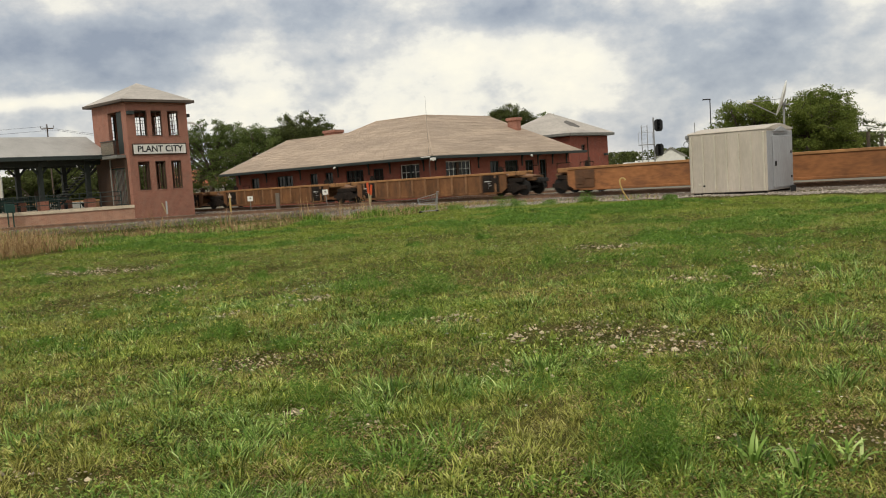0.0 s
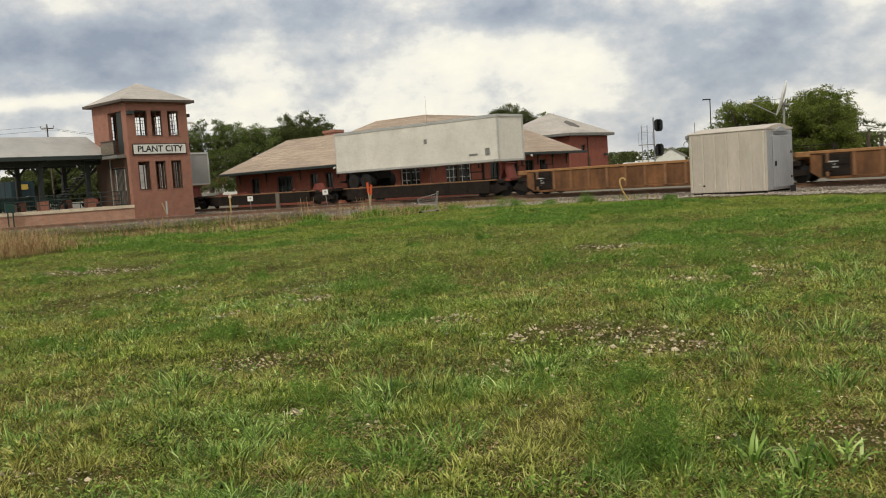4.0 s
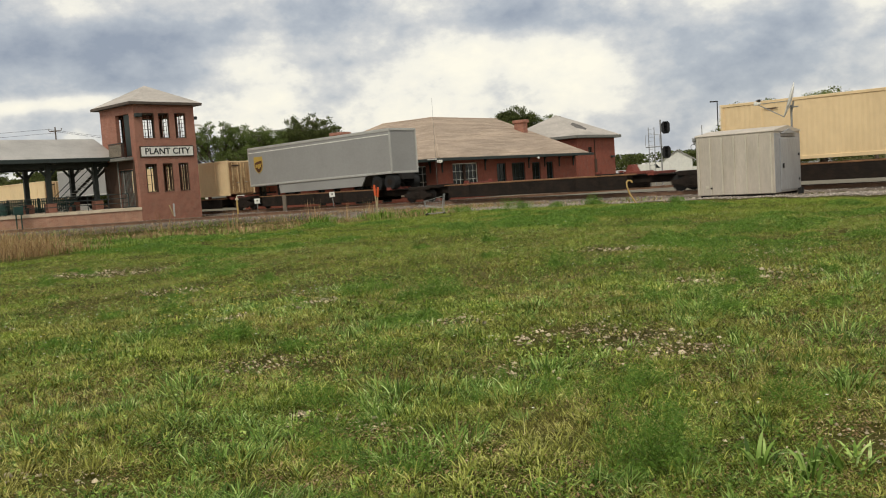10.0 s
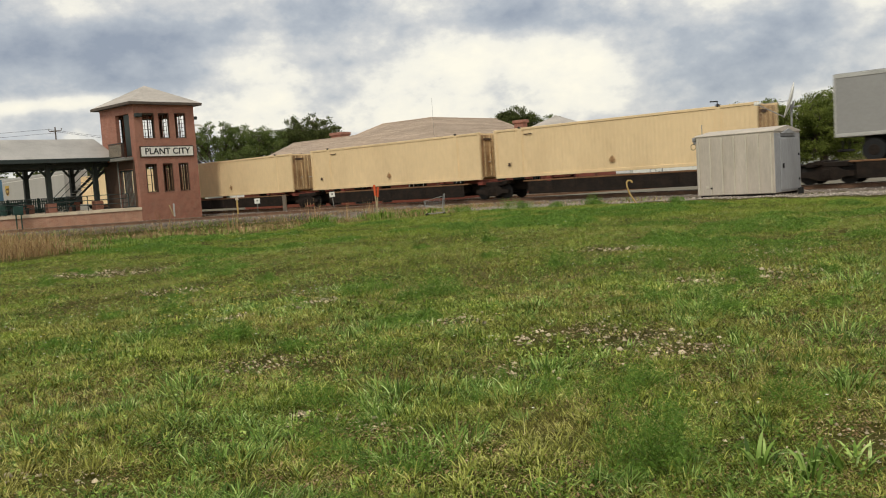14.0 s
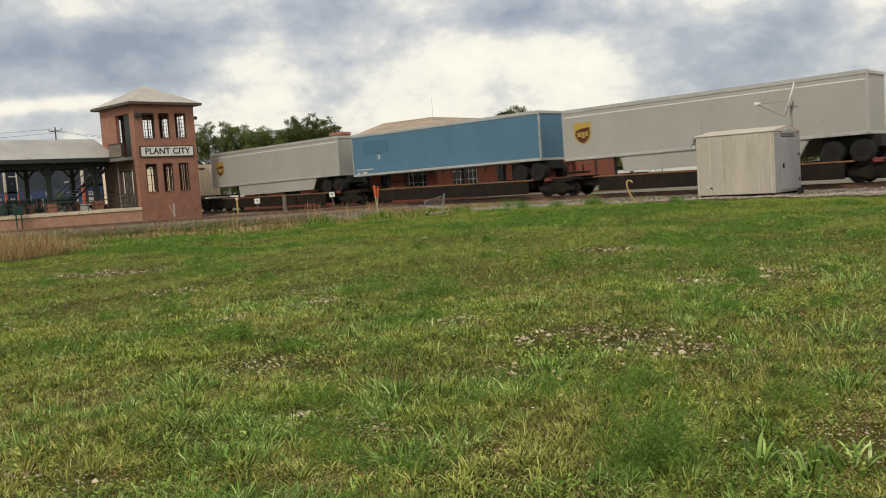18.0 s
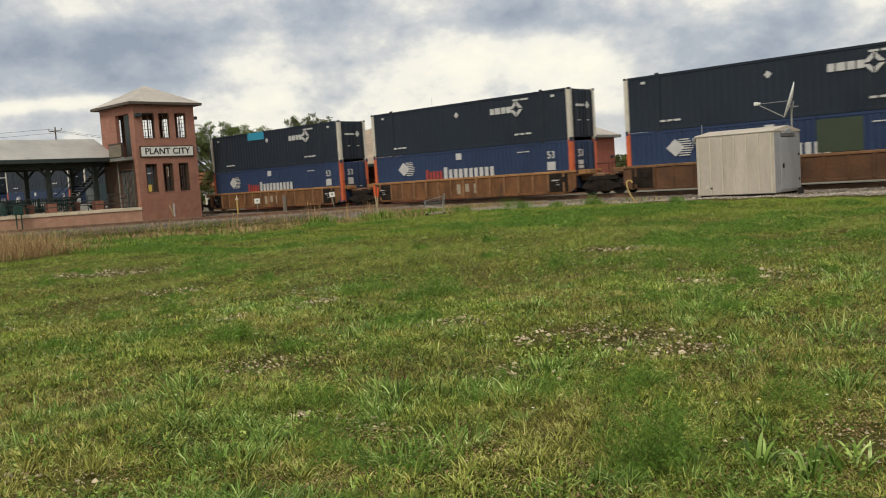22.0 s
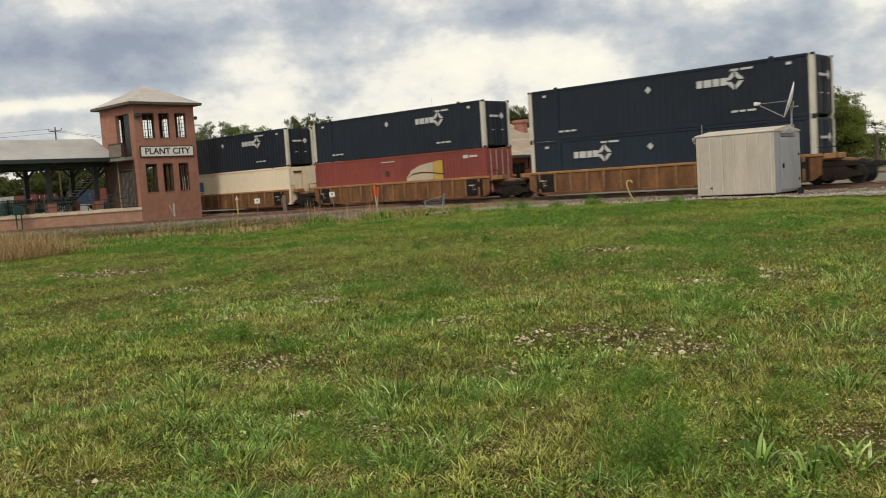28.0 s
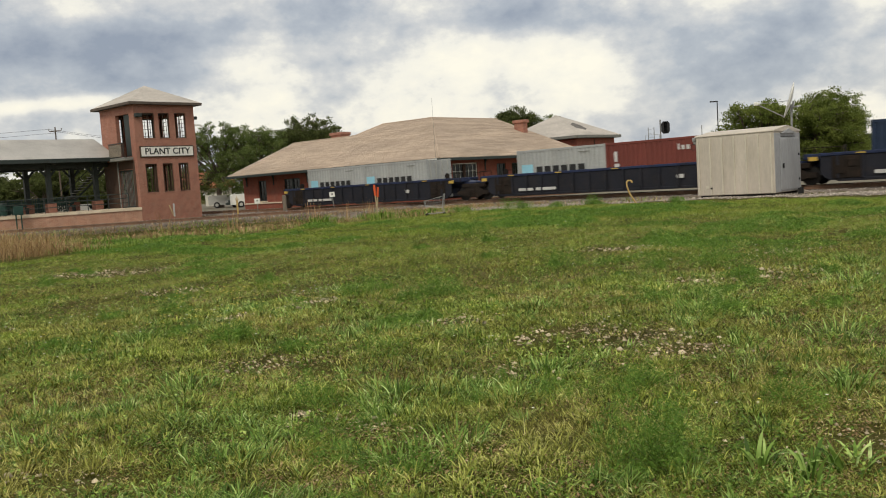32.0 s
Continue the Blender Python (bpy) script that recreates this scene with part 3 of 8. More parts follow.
def well_car(length, body, top, inner, label, ribs=True, end_lo=True, mark=None):
    """A container well unit; x runs 0..length, forward is +x."""
    c = thing("well_car", pose(0, 0, 0), label, "rail car", "well cars of the train")
    e = 2.3
    L = length
    for s in (-1, 1):
        y0, y1 = (-1.33, -1.27) if s < 0 else (1.27, 1.33)
        g = Geo().prism([(e - .35, .22), (e - .78, .5), (e - .78, 1.36), (L - e + .78, 1.36), (L - e + .78, .5), (L - e + .35, .22)], "y", y0, y1)
        side = part("side_sill", g, body, c, "ribbed steel side of the well")
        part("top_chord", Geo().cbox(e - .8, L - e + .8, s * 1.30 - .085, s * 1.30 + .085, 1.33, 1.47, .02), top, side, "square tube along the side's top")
        part("bottom_chord", Geo().cbox(e, L - e, s * 1.29 - .07, s * 1.29 + .07, .16, .30, .02), body, side)
        if ribs:
            n = max(8, int((L - 2 * e) / 1.05))
            for i in range(n + 1):
                x = e + (L - 2 * e) * i / n
                part("rib", Geo().cbox(x - .06, x + .06, s * 1.38 - .055, s * 1.38 + .055, .28, 1.335, .015), OR_RIB if body is OR_CAR else body, side)
        else:
            part("panel", Geo().cbox(L * .42, L * .52, s * 1.345 - .02, s * 1.345 + .02, .78, 1.0, .01), GRIME, side, "small dark inset panel")
    for x in (e - .25, L - e - 1.0):
        part("valve_panel", Geo().cbox(x, x + 1.25, -1.40, -1.33, .30, 1.3, .02).cbox(x + .15, x + .5, -1.45, -1.40, .5, .9, .02).cbox(x + .7, x + 1.1, -1.44, -1.40, .8, 1.15, .02).cyl((x + .6, -1.43, .35), (x + .6, -1.43, 1.25), .025, seg=5), OR_DARK if body is BROWN_CAR else GRIME, c, "grimy step and valve panel")
        for i, w in enumerate((.5, .42, .5, .3)):
            part("stencil", Geo().box(x + .2, x + .2 + w, -1.4035, -1.4005, .92 - i * .13, .98 - i * .13), MARK_W if body is OR_CAR else OR_RIB, c, "faded pale stencil bar") if body in (OR_CAR, MAROON) else None
    g = Geo()
    for i in range(7):
        x = e + (L - 2 * e) * i / 6
        g.box(x - .12, x + .12, -1.27, 1.27, .18, .29)
    g.box(e, L - e, -1.25, -.95, .17, .25).box(e, L - e, .95, 1.25, .17, .25)
    part("floor_frame", g, inner, c, "dirty cross members of the well floor")
    for x0, x1 in ((0.15, e + .1), (L - e - .1, L - .15)):
        g = Geo().cbox(x0, x1, -.45, .45, .85, 1.16, .03)
        xo, xi = (x0, x1) if x0 < L / 2 else (x1, x0)
        g.add([(xo, -.5, 1.12), (xi, -1.33, 1.34), (xi, 1.33, 1.34), (xo, .5, 1.12), (xo, -.5, 1.04), (xi, -1.33, 1.2), (xi, 1.33, 1.2), (xo, .5, 1.04)],
              [(0, 1, 2, 3), (4, 7, 6, 5), (0, 4, 5, 1), (1, 5, 6, 2), (2, 6, 7, 3), (3, 7, 4, 0)])
        g.cbox(xi - .06, xi + .06, -1.3, 1.3, .5, 1.34, .02)
        end = part("end_platform", g, OR_RAIL if body in (OR_CAR, BROWN_CAR) else top, c, "raised end platform over the truck")
        xb = min(xo, xi) + (.5 if x0 < L / 2 else .9)
        part("hatch_box", Geo().cbox(xb, xb + .75, -1.1, -.35, 1.2, 1.46, .03), top, end, "raised box on the end platform")
        h = Geo()
        for y in (-1.2, 1.2):
            xm = (x0 + x1) / 2
            h.tube([(xm - .5, y, 1.2), (xm - .5, y, 1.75), (xm + .4, y, 1.75), (xm + .4, y, 1.2)], .02, 5)
        part("grab_rail", h, inner, end)
        part("brake_wheel", Geo().cyl((xi, -.7, 1.6), (xi + .05, -.7, 1.6), .22, seg=12).cyl((xi + .02, -.7, 1.2), (xi + .02, -.7, 1.6), .03, seg=5), inner, end)
    if mark:
        bars(c, mark, -1.41, MARK_W, "faded white stencilled bars")
    return c


def spine_car(length, hitch_up, orange):
    c = thing("spine_car", pose(0, 0, 0), "dirty skeleton intermodal flat car with rusty deck edges", "rail car", "spine cars of the train")
    L = length
    part("spine", Geo().cbox(.3, L - .3, -.32, .32, .52, .98, .03).box(1.2, L - 1.2, -.5, .5, .95, 1.0), GRIME, c, "grimy central box beam")
    for s in (-1, 1):
        k = part("deck_side", Geo().cbox(2.6, L - 2.2, s * 1.12 - .2, s * 1.12 + .2, .98, 1.06, .015), orange, c, "rusty orange deck edge")
        part("side_girder", Geo().cbox(2.9, L - 2.6, s * 1.25 - .05, s * 1.25 + .05, .24, .98, .02), GRIME, k)
        for i in range(9):
            x = 3.1 + (L - 5.9) * i / 8
            part("bracket", Geo().prism([(s * .3, .5), (s * .3, .98), (s * 1.33, .98), (s * 1.33, .42)], "x", x - .04, x + .04), GRIME, k)
    for i, x in enumerate((1.2, 4.4, L - 4.4, L - 1.2)):
        part("pedestal", Geo().cbox(x - .18, x + .18, -1.3, 1.3, .92, 1.12, .02), RED_HITCH if i in (1, 3) else GRIME, c, "container support beam")
        for s in (-1, 1):
            part("pedestal_block", Geo().cbox(x - .14, x + .14, s * 1.2 - .1, s * 1.2 + .1, 1.12, 1.25, .02), RED_HITCH, c) if i in (1, 2) and not hitch_up else None
    g = Geo()
    x = L - 2.1
    if hitch_up:
        g.prism([(x - .45, 1.0), (x - .1, 2.02), (x + .12, 2.02), (x + .42, 1.0), (x + .25, 1.0), (x, 1.8), (x - .28, 1.0)], "y", -.42, .42)
        g.cbox(x - .3, x + .3, -.5, .5, 1.96, 2.05, .02)
    else:
        g.cbox(x - 1.0, x + .2, -.45, .45, 1.0, 1.18, .03)
        g.prism([(x - 1.3, 1.0), (x - .9, 1.55), (x - .78, 1.55), (x - .5, 1.0)], "y", -.35, .35)
    part("hitch", g, RED_HITCH, c, "red-brown trailer hitch stand")
    part("end_platform", Geo().cbox(.1, 1.6, -.9, .9, .9, .98, .02), GRIME, c)
    part("end_platform", Geo().cbox(L - 1.6, L - .1, -.9, .9, .9, .98, .02), GRIME, c)
    return c


def coupler(parent, x):
    part("coupler", Geo().cbox(x - .55, x + .55, -.12, .12, .75, .98, .03).cbox(x - .12, x + .12, -.22, .22, .7, 1.02, .03), STEEL_DARK, parent, "knuckle coupler")


def box_shell(name, L, W, H, body, posts, label, category="container", rib=0.28, tall_posts=(), door=None, rails=None, pw=.16, deep=.038, rods=None):
    """A ribbed freight container; x runs 0..L (forward +x), bottom at z 0, near side at -W/2."""
    c = thing(name, pose(0, 0, 0), label, category, "containers of the train")
    h = W / 2
    rails = rails or body
    n = int((L - .4) / rib)
    w = (L - .4) / n
    edge = [(.06, -h + .05)]
    for i in range(n):
        x0 = .2 + w * i
        edge += [(x0 + w * .12, -h + .05), (x0 + w * .30, -h + .05 - deep), (x0 + w * .70, -h + .05 - deep), (x0 + w * .88, -h + .05)]
    edge.append((L - .06, -h + .05))
    k = len(edge)
    vs = [(x, y * s, z) for s, z in ((1, .12), (1, H - .06), (-1, H - .06), (-1, .12)) for x, y in edge]
    fs = [(j * k + i, j * k + i + 1, ((j + 1) % 4) * k + i + 1, ((j + 1) % 4) * k + i) for j in range(4) for i in range(k - 1)]
    fs += [(0, k, 2 * k, 3 * k), (k - 1, 4 * k - 1, 3 * k - 1, 2 * k - 1)]
    g = Geo().add(vs, fs)
    part("shell", g, body, c, "corrugated steel walls and roof")
    for x in (0, L - .16):
        for s in (-1, 1):
            y = s * (h - .08)
            xa, xb = (x, x + pw) if x == 0 else (L - pw, L)
            p = part("corner_post", Geo().cbox(xa, xb, min(s * h, s * (h - pw)), max(s * h, s * (h - pw)), .0, H, .012), posts, c, "corner post")
            for z in (0, H - .12):
                part("corner_casting", Geo().cbox(x - .005, x + .175, y - .087, y + .087, z - .002, z + .12, .012), rails, p)
    for s in (-1, 1):
        y = s * (h - .04)
        part("top_rail", Geo().cbox(.1, L - .1, y - .035, y + .045, H - .14, H - .01, .01), rails, c)
        part("bottom_rail", Geo().cbox(.1, L - .1, y - .035, y + .045, .0, .17, .01), rails, c)
    for x in tall_posts:
        for s in (-1, 1):
            y = s * (h - .03)
            part("side_post", Geo().cbox(x - .13, x + .13, y - .03, y + .035, .0, H + .012, .01), body, c, "lifting post in the side wall")
            part("lifting_block", Geo().cbox(x - .1, x + .1, y - .04, y + .04, H - .06, H + .07, .01), STEEL_DARK, c)
    for s in (-1, 1):
        d = part("door", Geo().cbox(L - .055, L - .01, s * (h * .5 - .03) - h * .5 + .10, s * (h * .5 - .03) + h * .5 - .10, .17, H - .15, .01), door or body, c, "ribbed end door leaf")
        for y in (s * .3, s * .85):
            part("lock_rod", Geo().cyl((L + .02, y, .15), (L + .02, y, H - .12), .022, seg=6), rods or SILVER, d, "vertical locking rod")
        part("handle", Geo().cbox(L - .005, L + .05, s * .3 - .25 * (s < 0), s * .3 + .25 * (s > 0), 1.05, 1.1, .008), SILVER, d)
    return c


def trailer(L, body, label, roof=None, stripe=False, skirt=True, refl=True, rear_first=True, z0=1.2, z1=3.94):
    """A highway trailer whose nose points along +x; wheels ride on the deck at z 0."""
    c = thing("semi_trailer", pose(0, 0, 0), label, "trailer", "trailers of the train")
    h = 1.29
    g = Geo()
    g.prism([(-h, z0), (-h, z1 - .05), (-h + .05, z1), (h - .05, z1), (h, z1 - .05), (h, z0)], "x", .03, L - .03)
    part("box", g, body, c, "smooth sheet-sided trailer box")
    part("roof", Geo().cbox(.02, L - .02, -h + .03, h - .03, z1, z1 + .035, .015), roof or GREYBOX, c, "grey sheet roof")
    for s in (-1, 1):
        part("top_rail", Geo().cbox(.0, L, s * h - .025, s * h + .025, z1 - .17, z1 + .01, .012), SILVER, c, "bright aluminium top rail")
        b = part("bottom_rail", Geo().cbox(.0, L, s * h - .03, s * h + .03, z0 - .06, z0 + .10, .012), SILVER, c, "riveted aluminium bottom rail")
        if stripe:
            part("stripe", Geo().box(.1, L - .1, s * h - .012 if s < 0 else h + .001, s * h - .001 if s < 0 else h + .012, z1 - .42, z1 - .36), WHITE, c, "thin white line along the side")
        if refl:
            g = Geo()
            for i in range(int(L / .62)):
                g.box(.3 + i * .62, .56 + i * .62, s * (h + .036) - .005, s * (h + .036) + .005, z0 - .0, z0 + .05)
            tagged(part("reflector_tape", g, MARK_RED if stripe and rear_first else MARK_W, b, "row of short reflective dashes"), kind="stuff")
        n = 14
        g = Geo()
        for i in range(n + 1):
            x = .1 + (L - .2) * i / n
            g.box(x - .012, x + .012, s * h - .006, s * h + .006, z0 + .1, z1 - .17)
        tagged(part("seam", g, body, c, "thin riveted sheet seams"), kind="stuff")
    for x in (.015, L - .015):
        part("end_frame", Geo().cbox(x - .04, x + .04, -h - .01, -h + .1, z0 - .05, z1, .012).cbox(x - .04, x + .04, h - .1, h + .01, z0 - .05, z1, .012).cbox(x - .04, x + .04, -h, h, z1 - .14, z1 + .02, .012).cbox(x - .04, x + .04, -h, h, z0 - .06, z0 + .08, .012), SILVER, c, "metal frame round the end")
    wx = 1.6 if rear_first else L - 1.6
    g = Geo()
    for a in (0, 1.25):
        g.cyl((wx + a, -1.1, .5), (wx + a, 1.1, .5), .07)
    g.cbox(wx - .6, wx + 1.9, -.6, .6, .62, z0 - .07, .03)
    bog = part("bogie", g, STEEL_DARK, c, "sliding tandem axle frame")
    for a in (0, 1.25):
        for s in (-1, 1):
            w = part("wheel", Geo().cyl((wx + a, s * .66, .5), (wx + a, s * 1.22, .5), .5, seg=22), RUBBER, bog, "black dual tyres")
            part("rim", Geo().cyl((wx + a, s * 1.19, .5), (wx + a, s * 1.235, .5), .29, .22, seg=16), GRIME, w)
    g = Geo()
    lx = L - 3.0 if rear_first else 3.0
    for s in (-1, 1):
        g.cbox(lx - .07, lx + .07, s * .85 - .07, s * .85 + .07, .12, z0 - .05, .015)
        g.cbox(lx - .14, lx + .14, s * .85 - .12, s * .85 + .12, .08, .13, .01)
    g.cyl((lx, -.85, .6), (lx, .85, .6), .035, seg=6)
    part("landing_gear", g, STEEL_DARK, c, "folded support legs")
    if skirt:
        x0, x1 = (wx + 2.2, lx - .6) if rear_first else (lx + .6, wx - 1.0)
        for s in (-1, 1):
            part("side_skirt", Geo().prism([(x0, z0 - .05), (x1, z0 - .05), (x1 - .5, .38), (x0 + .12, .38)], "y", s * 1.24 - .015, s * 1.24 + .015), body, c, "flat panel hung below the floor")
    part("bumper", Geo().cbox(.0, .1, -1.1, 1.1, .48, .6, .02).cbox(.02, .08, -.5, -.42, .55, 1, .01).cbox(.02, .08, .42, .5, .55, 1, .01), STEEL_DARK, c)
    return c


def shield(parent, x, z, w, h, y):
    """A plain heraldic shield in brown and gold."""
    o = [(-.5, 1), (.5, 1), (.5, .42), (.42, .25), (.25, .1), (0, 0), (-.25, .1), (-.42, .25), (-.5, .42)]
    sh = part("badge", Geo().prism([(x + a * w, z + b * h) for a, b in o], "y", y - .012, y - .001), GOLD, parent, "gold and brown shield badge")
    part("badge_field", Geo().prism([(x - .42 * w, z + .62 * h), (x - .1 * w, z + .72 * h), (x + .42 * w, z + .76 * h), (x + .42 * w, z + .44 * h), (x + .34 * w, z + .27 * h), (x + .2 * w, z + .14 * h), (x, z + .05 * h), (x - .2 * w, z + .14 * h), (x - .34 * w, z + .27 * h), (x - .42 * w, z + .44 * h)], "y", y - .02, y - .013), SHIELD_B, sh)
    part("badge_mark", Geo().box(x - .28 * w, x - .1 * w, y - .027, y - .021, z + .36 * h, z + .56 * h).box(x - .04 * w, x + .12 * w, y - .027, y - .021, z + .28 * h, z + .56 * h).box(x + .18 * w, x + .32 * w, y - .027, y - .021, z + .36 * h, z + .58 * h), GOLD, sh)


L53, H96, W86 = 16.154, 2.896, 2.59
Y86 = -W86 / 2 - .012


def diamond(x, z, r):
    return [(x - r, z), (x, z - r), (x + r, z), (x, z + r)]


POST_C = mat("post_cream", (.62, .575, .48), .6, 0, .12, .8, 10, .05, (.36, .30, .22), .4)


def numeral(parent, text, x, z, high, y, material, label, end=0.0):
    """Painted figures on the near side, or on the end face at x = end."""
    cu = bpy.data.curves.new("figures", "FONT")
    cu.body, cu.size, cu.extrude, cu.offset, cu.align_x, cu.align_y = text, high * 1.35, 0.004, 0.012, "CENTER", "CENTER"
    tmp = bpy.data.objects.new("figures", cu)
    me = bpy.data.meshes.new_from_object(tmp)
    bpy.data.objects.remove(tmp)
    me.transform(Matrix(((0, 0, 1, end), (1, 0, 0, y), (0, 1, 0, z), (0, 0, 0, 1))) if end else Matrix(((1, 0, 0, x), (0, 0, -1, y - .007), (0, 1, 0, z), (0, 0, 0, 1))))
    me.materials.clear()
    me.materials.append(material)
    ob = new("figures", me)
    ob.parent = parent
    return tagged(ob, label)


def upper_box(body, mx=10.45, mz=1.88):
    """Dark 53 ft box with pale posts, plain pale blocks for its name and a ring badge."""
    c = box_shell("container", L53, W86, H96, body, POST_C, "dark blue-black ribbed container with pale corner posts", tall_posts=(1.95, L53 - 1.95), rib=.36, pw=.24, deep=.02, rods=STEEL_DARK)
    y = Y86
    bars(c, [(mx + x0, mx + x1, mz, mz + .36) for x0, x1 in ((0, .30), (.37, .78), (.85, 1.18), (1.25, 1.58))], y, MARK_W, "plain pale blocks of a worn name")
    g = Geo()
    for i in range(4):
        a = math.pi / 2 * i
        turn = lambda u, v: (mx + 1.97 + u * math.cos(a) - v * math.sin(a), mz + .18 + u * math.sin(a) + v * math.cos(a))
        g.prism([turn(*p) for p in ((.04, .46), (.46, .04), (.20, .04), (.04, .20))], "y", y - .012, y - .001)
    part("ring_mark", g, MARK_W, c, "broken pale diamond ring mark")
    for x, z, ws in ((mx + 1.75, 2.52, (.42, .62)), (12.2, .52, (.32, .3, .42)), (2.05, .42, (.32, .3, .36))):
        for w in ws:
            bars(c, [(x, x + w, z, z + .1)], y, MARK_W, "small pale stencil bars")
            x += w + .09
    bars(c, [(1.05, 1.3, 2.47, 2.60), (14.9, 15.15, 2.47, 2.60)], y, MARK_W, "small pale stencil bars")
    part("placard", Geo().prism(diamond(7.74, 2.14 if mz < 1.9 else 1.2, .19), "y", y - .012, y - .001), MARK_W, c, "worn pale diamond placard")
    part("end_mark", Geo().box(L53 + .03, L53 + .045, -.75, .1, 1.85, 1.98).prism([(.2, 1.92), (.42, 1.70), (.64, 1.92), (.42, 2.14)], "x", L53 + .03, L53 + .045), MARK_W, c)
    return c


def lower_blue():
    c = box_shell("container", L53, W86, H96, BLUEBOX, POST_O, "bright blue ribbed container with orange corner posts", tall_posts=(1.95, L53 - 1.95), rib=.30, pw=.25, rods=STEEL_DARK)
    y = Y86
    bars(c, [(4.85 + i * .3, 4.85 + i * .3 + .21, 1.14, 1.14 + (.66 if i == 0 else .54)) for i in range(5)], y, MARK_RED, "plain red blocks of a name", "name_block")
    bars(c, [(6.42 + i * .42, 6.42 + i * .42 + .28, 1.14, 1.14 + (.74 if i == 0 else .58)) for i in range(10)], y, MARK_W, "plain white blocks of a name", "name_block")
    g = Geo().prism([(2.35, 1.95), (2.85, 1.5), (3.35, 1.95), (2.85, 2.4)], "y", y - .014, y - .001)
    part("cube_mark", g, MARK_W, c, "white folded-square emblem")
    g = Geo()
    for i in range(8):
        z = 1.52 + i * .115
        o = .28 * (1 - abs(i - 3.5) / 4)
        g.box(2.95 + .1, 3.6 + o, y - .01, y - .001, z, z + .055)
    part("speed_lines", g, MARK_W, c, "thin white streaks behind the emblem")
    bars(c, [(7.5, 7.95, 2.28, 2.68), (14.42, 15.0, 1.25, 1.72)], y, MARK_W, "white notice panel", "notice")
    numeral(c, "53", 14.72, 2.1, .42, y, MARK_W, "white painted figures")
    numeral(c, "53", 0, 2.1, .42, -.5, MARK_W, "white painted figures", end=L53 + .05)
    bars(c, line(12.3, 2.35, .12, 10), y, MARK_W, "small white stencil bars")
    part("end_mark", Geo().box(L53 + .03, L53 + .045, -.75, -.25, 1.25, 1.72), MARK_W, c)
    return c


def plain53(body, label, marks="", door=None):
    c = box_shell("container", L53, W86, H96, body, body, label, tall_posts=(1.95, L53 - 1.95), rib=.24, door=door, deep=.013, rods=STEEL_DARK if body is TEAL else body)
    y = Y86
    bars(c, line(2.25, 2.42, .13, 6) + [(1.0, 1.2, .7, .9)], y, TRIM_BROWN, "small dark stencil bars")
    g = Geo().prism([(7.9, .62), (8.1, .45), (8.3, .62), (8.1, .9)], "y", y - .012, y - .001)
    part("placard", g, RUST, c, "rusty diamond placard holder")
    part("end_mark", Geo().box(L53 + .03, L53 + .045, -.9, -.1, H96 - .5, H96 - .36), TRIM_BROWN, c)
    return c


def box20(body, label, marks):
    c = box_shell("container", 6.06, 2.44, 2.59, body, body, label, rib=.28)
    y = -1.22 - .012
    marks(c, y)
    return c


# each load: rear end along the line at 0 s
TAN = mat("faded_tan", (.36, .30, .22), .7, 0, .2, 2, 12, .05)
C_UP, C_UP2, C_LOW = upper_box(DARKBLUE), upper_box(NAVYBOX), upper_box(DARKBLUE, 2.98, 1.80)
C_BLUE = lower_blue()
RUST_DOOR = mat("rusted_door", (.50, .33, .17), .75, 0, .3, .9, 9, .1, (.15, .062, .024), .95, stretch=(1, 1, .28))
C_YEL = plain53(YBOX, "weathered yellow-cream ribbed container with rust-streaked end", door=RUST_DOOR)
C_CRM = plain53(CBOX, "pale cream ribbed container with stained end")
for c in (C_YEL,):
    g = Geo()
    for y, w, z0, z1 in ((-1.12, .10, .25, 2.6), (-.98, .05, .9, 2.5), (-.62, .07, .3, 1.7), (-.2, .05, 1.2, 2.6), (.15, .08, .25, 1.5), (.6, .05, .8, 2.4)):
        g.prism([(y - w * .2, z0), (y + w * .3, z0), (y + w, z0 + (z1 - z0) * .6), (y + w * .5, z1), (y - w * .4, z1), (y - w * .8, z0 + (z1 - z0) * .5)], "x", L53 + .048, L53 + .053)
    tagged(part("stain", g, RUST, c, "brown rust streaks on the doors"), kind="stuff")
GREY_PANEL = mat("panel_grey", (.085, .095, .095), .6, 0, .2, 1, 10, .05, (.05, .05, .05), .4)
C_TEAL53 = plain53(TEAL, "dark green-blue ribbed container with yellow blocks")
bars(C_TEAL53, [(10.83, 11.62, 1.48, 2.42), (11.70, 12.42, 1.48, 2.42), (12.50, 13.4, 1.48, 2.42)], Y86, GOLD, "plain yellow blocks of a name", "name_block")
bars(C_TEAL53, [(15.0, 15.35, 2.2, 2.32), (13.5, 13.75, 1.5, 1.6), (11.1, 13.2, 1.3, 1.4)], Y86, GOLD, "small yellow stencil bars")
part("patch", Geo().box(.25, 1.9, Y86 - .012, Y86 - .001, .3, 2.6), GREY_PANEL, C_TEAL53, "grey repair panel")
C_GREEN = plain53(TEAL, "dark green-blue container with bracketed yellow blocks")
g = Geo()
for x, s in ((8.05, 1), (11.75, -1)):
    g.box(x, x + .14, Y86 - .012, Y86 - .001, .9, 2.34).box(min(x, x + s * .34), max(x + .14, x + s * .34), Y86 - .0125, Y86 - .001, 2.2, 2.34).box(min(x, x + s * .34), max(x + .14, x + s * .34), Y86 - .0125, Y86 - .001, .9, 1.02)
part("bracket_marks", g, GOLD, C_GREEN, "yellow square brackets")
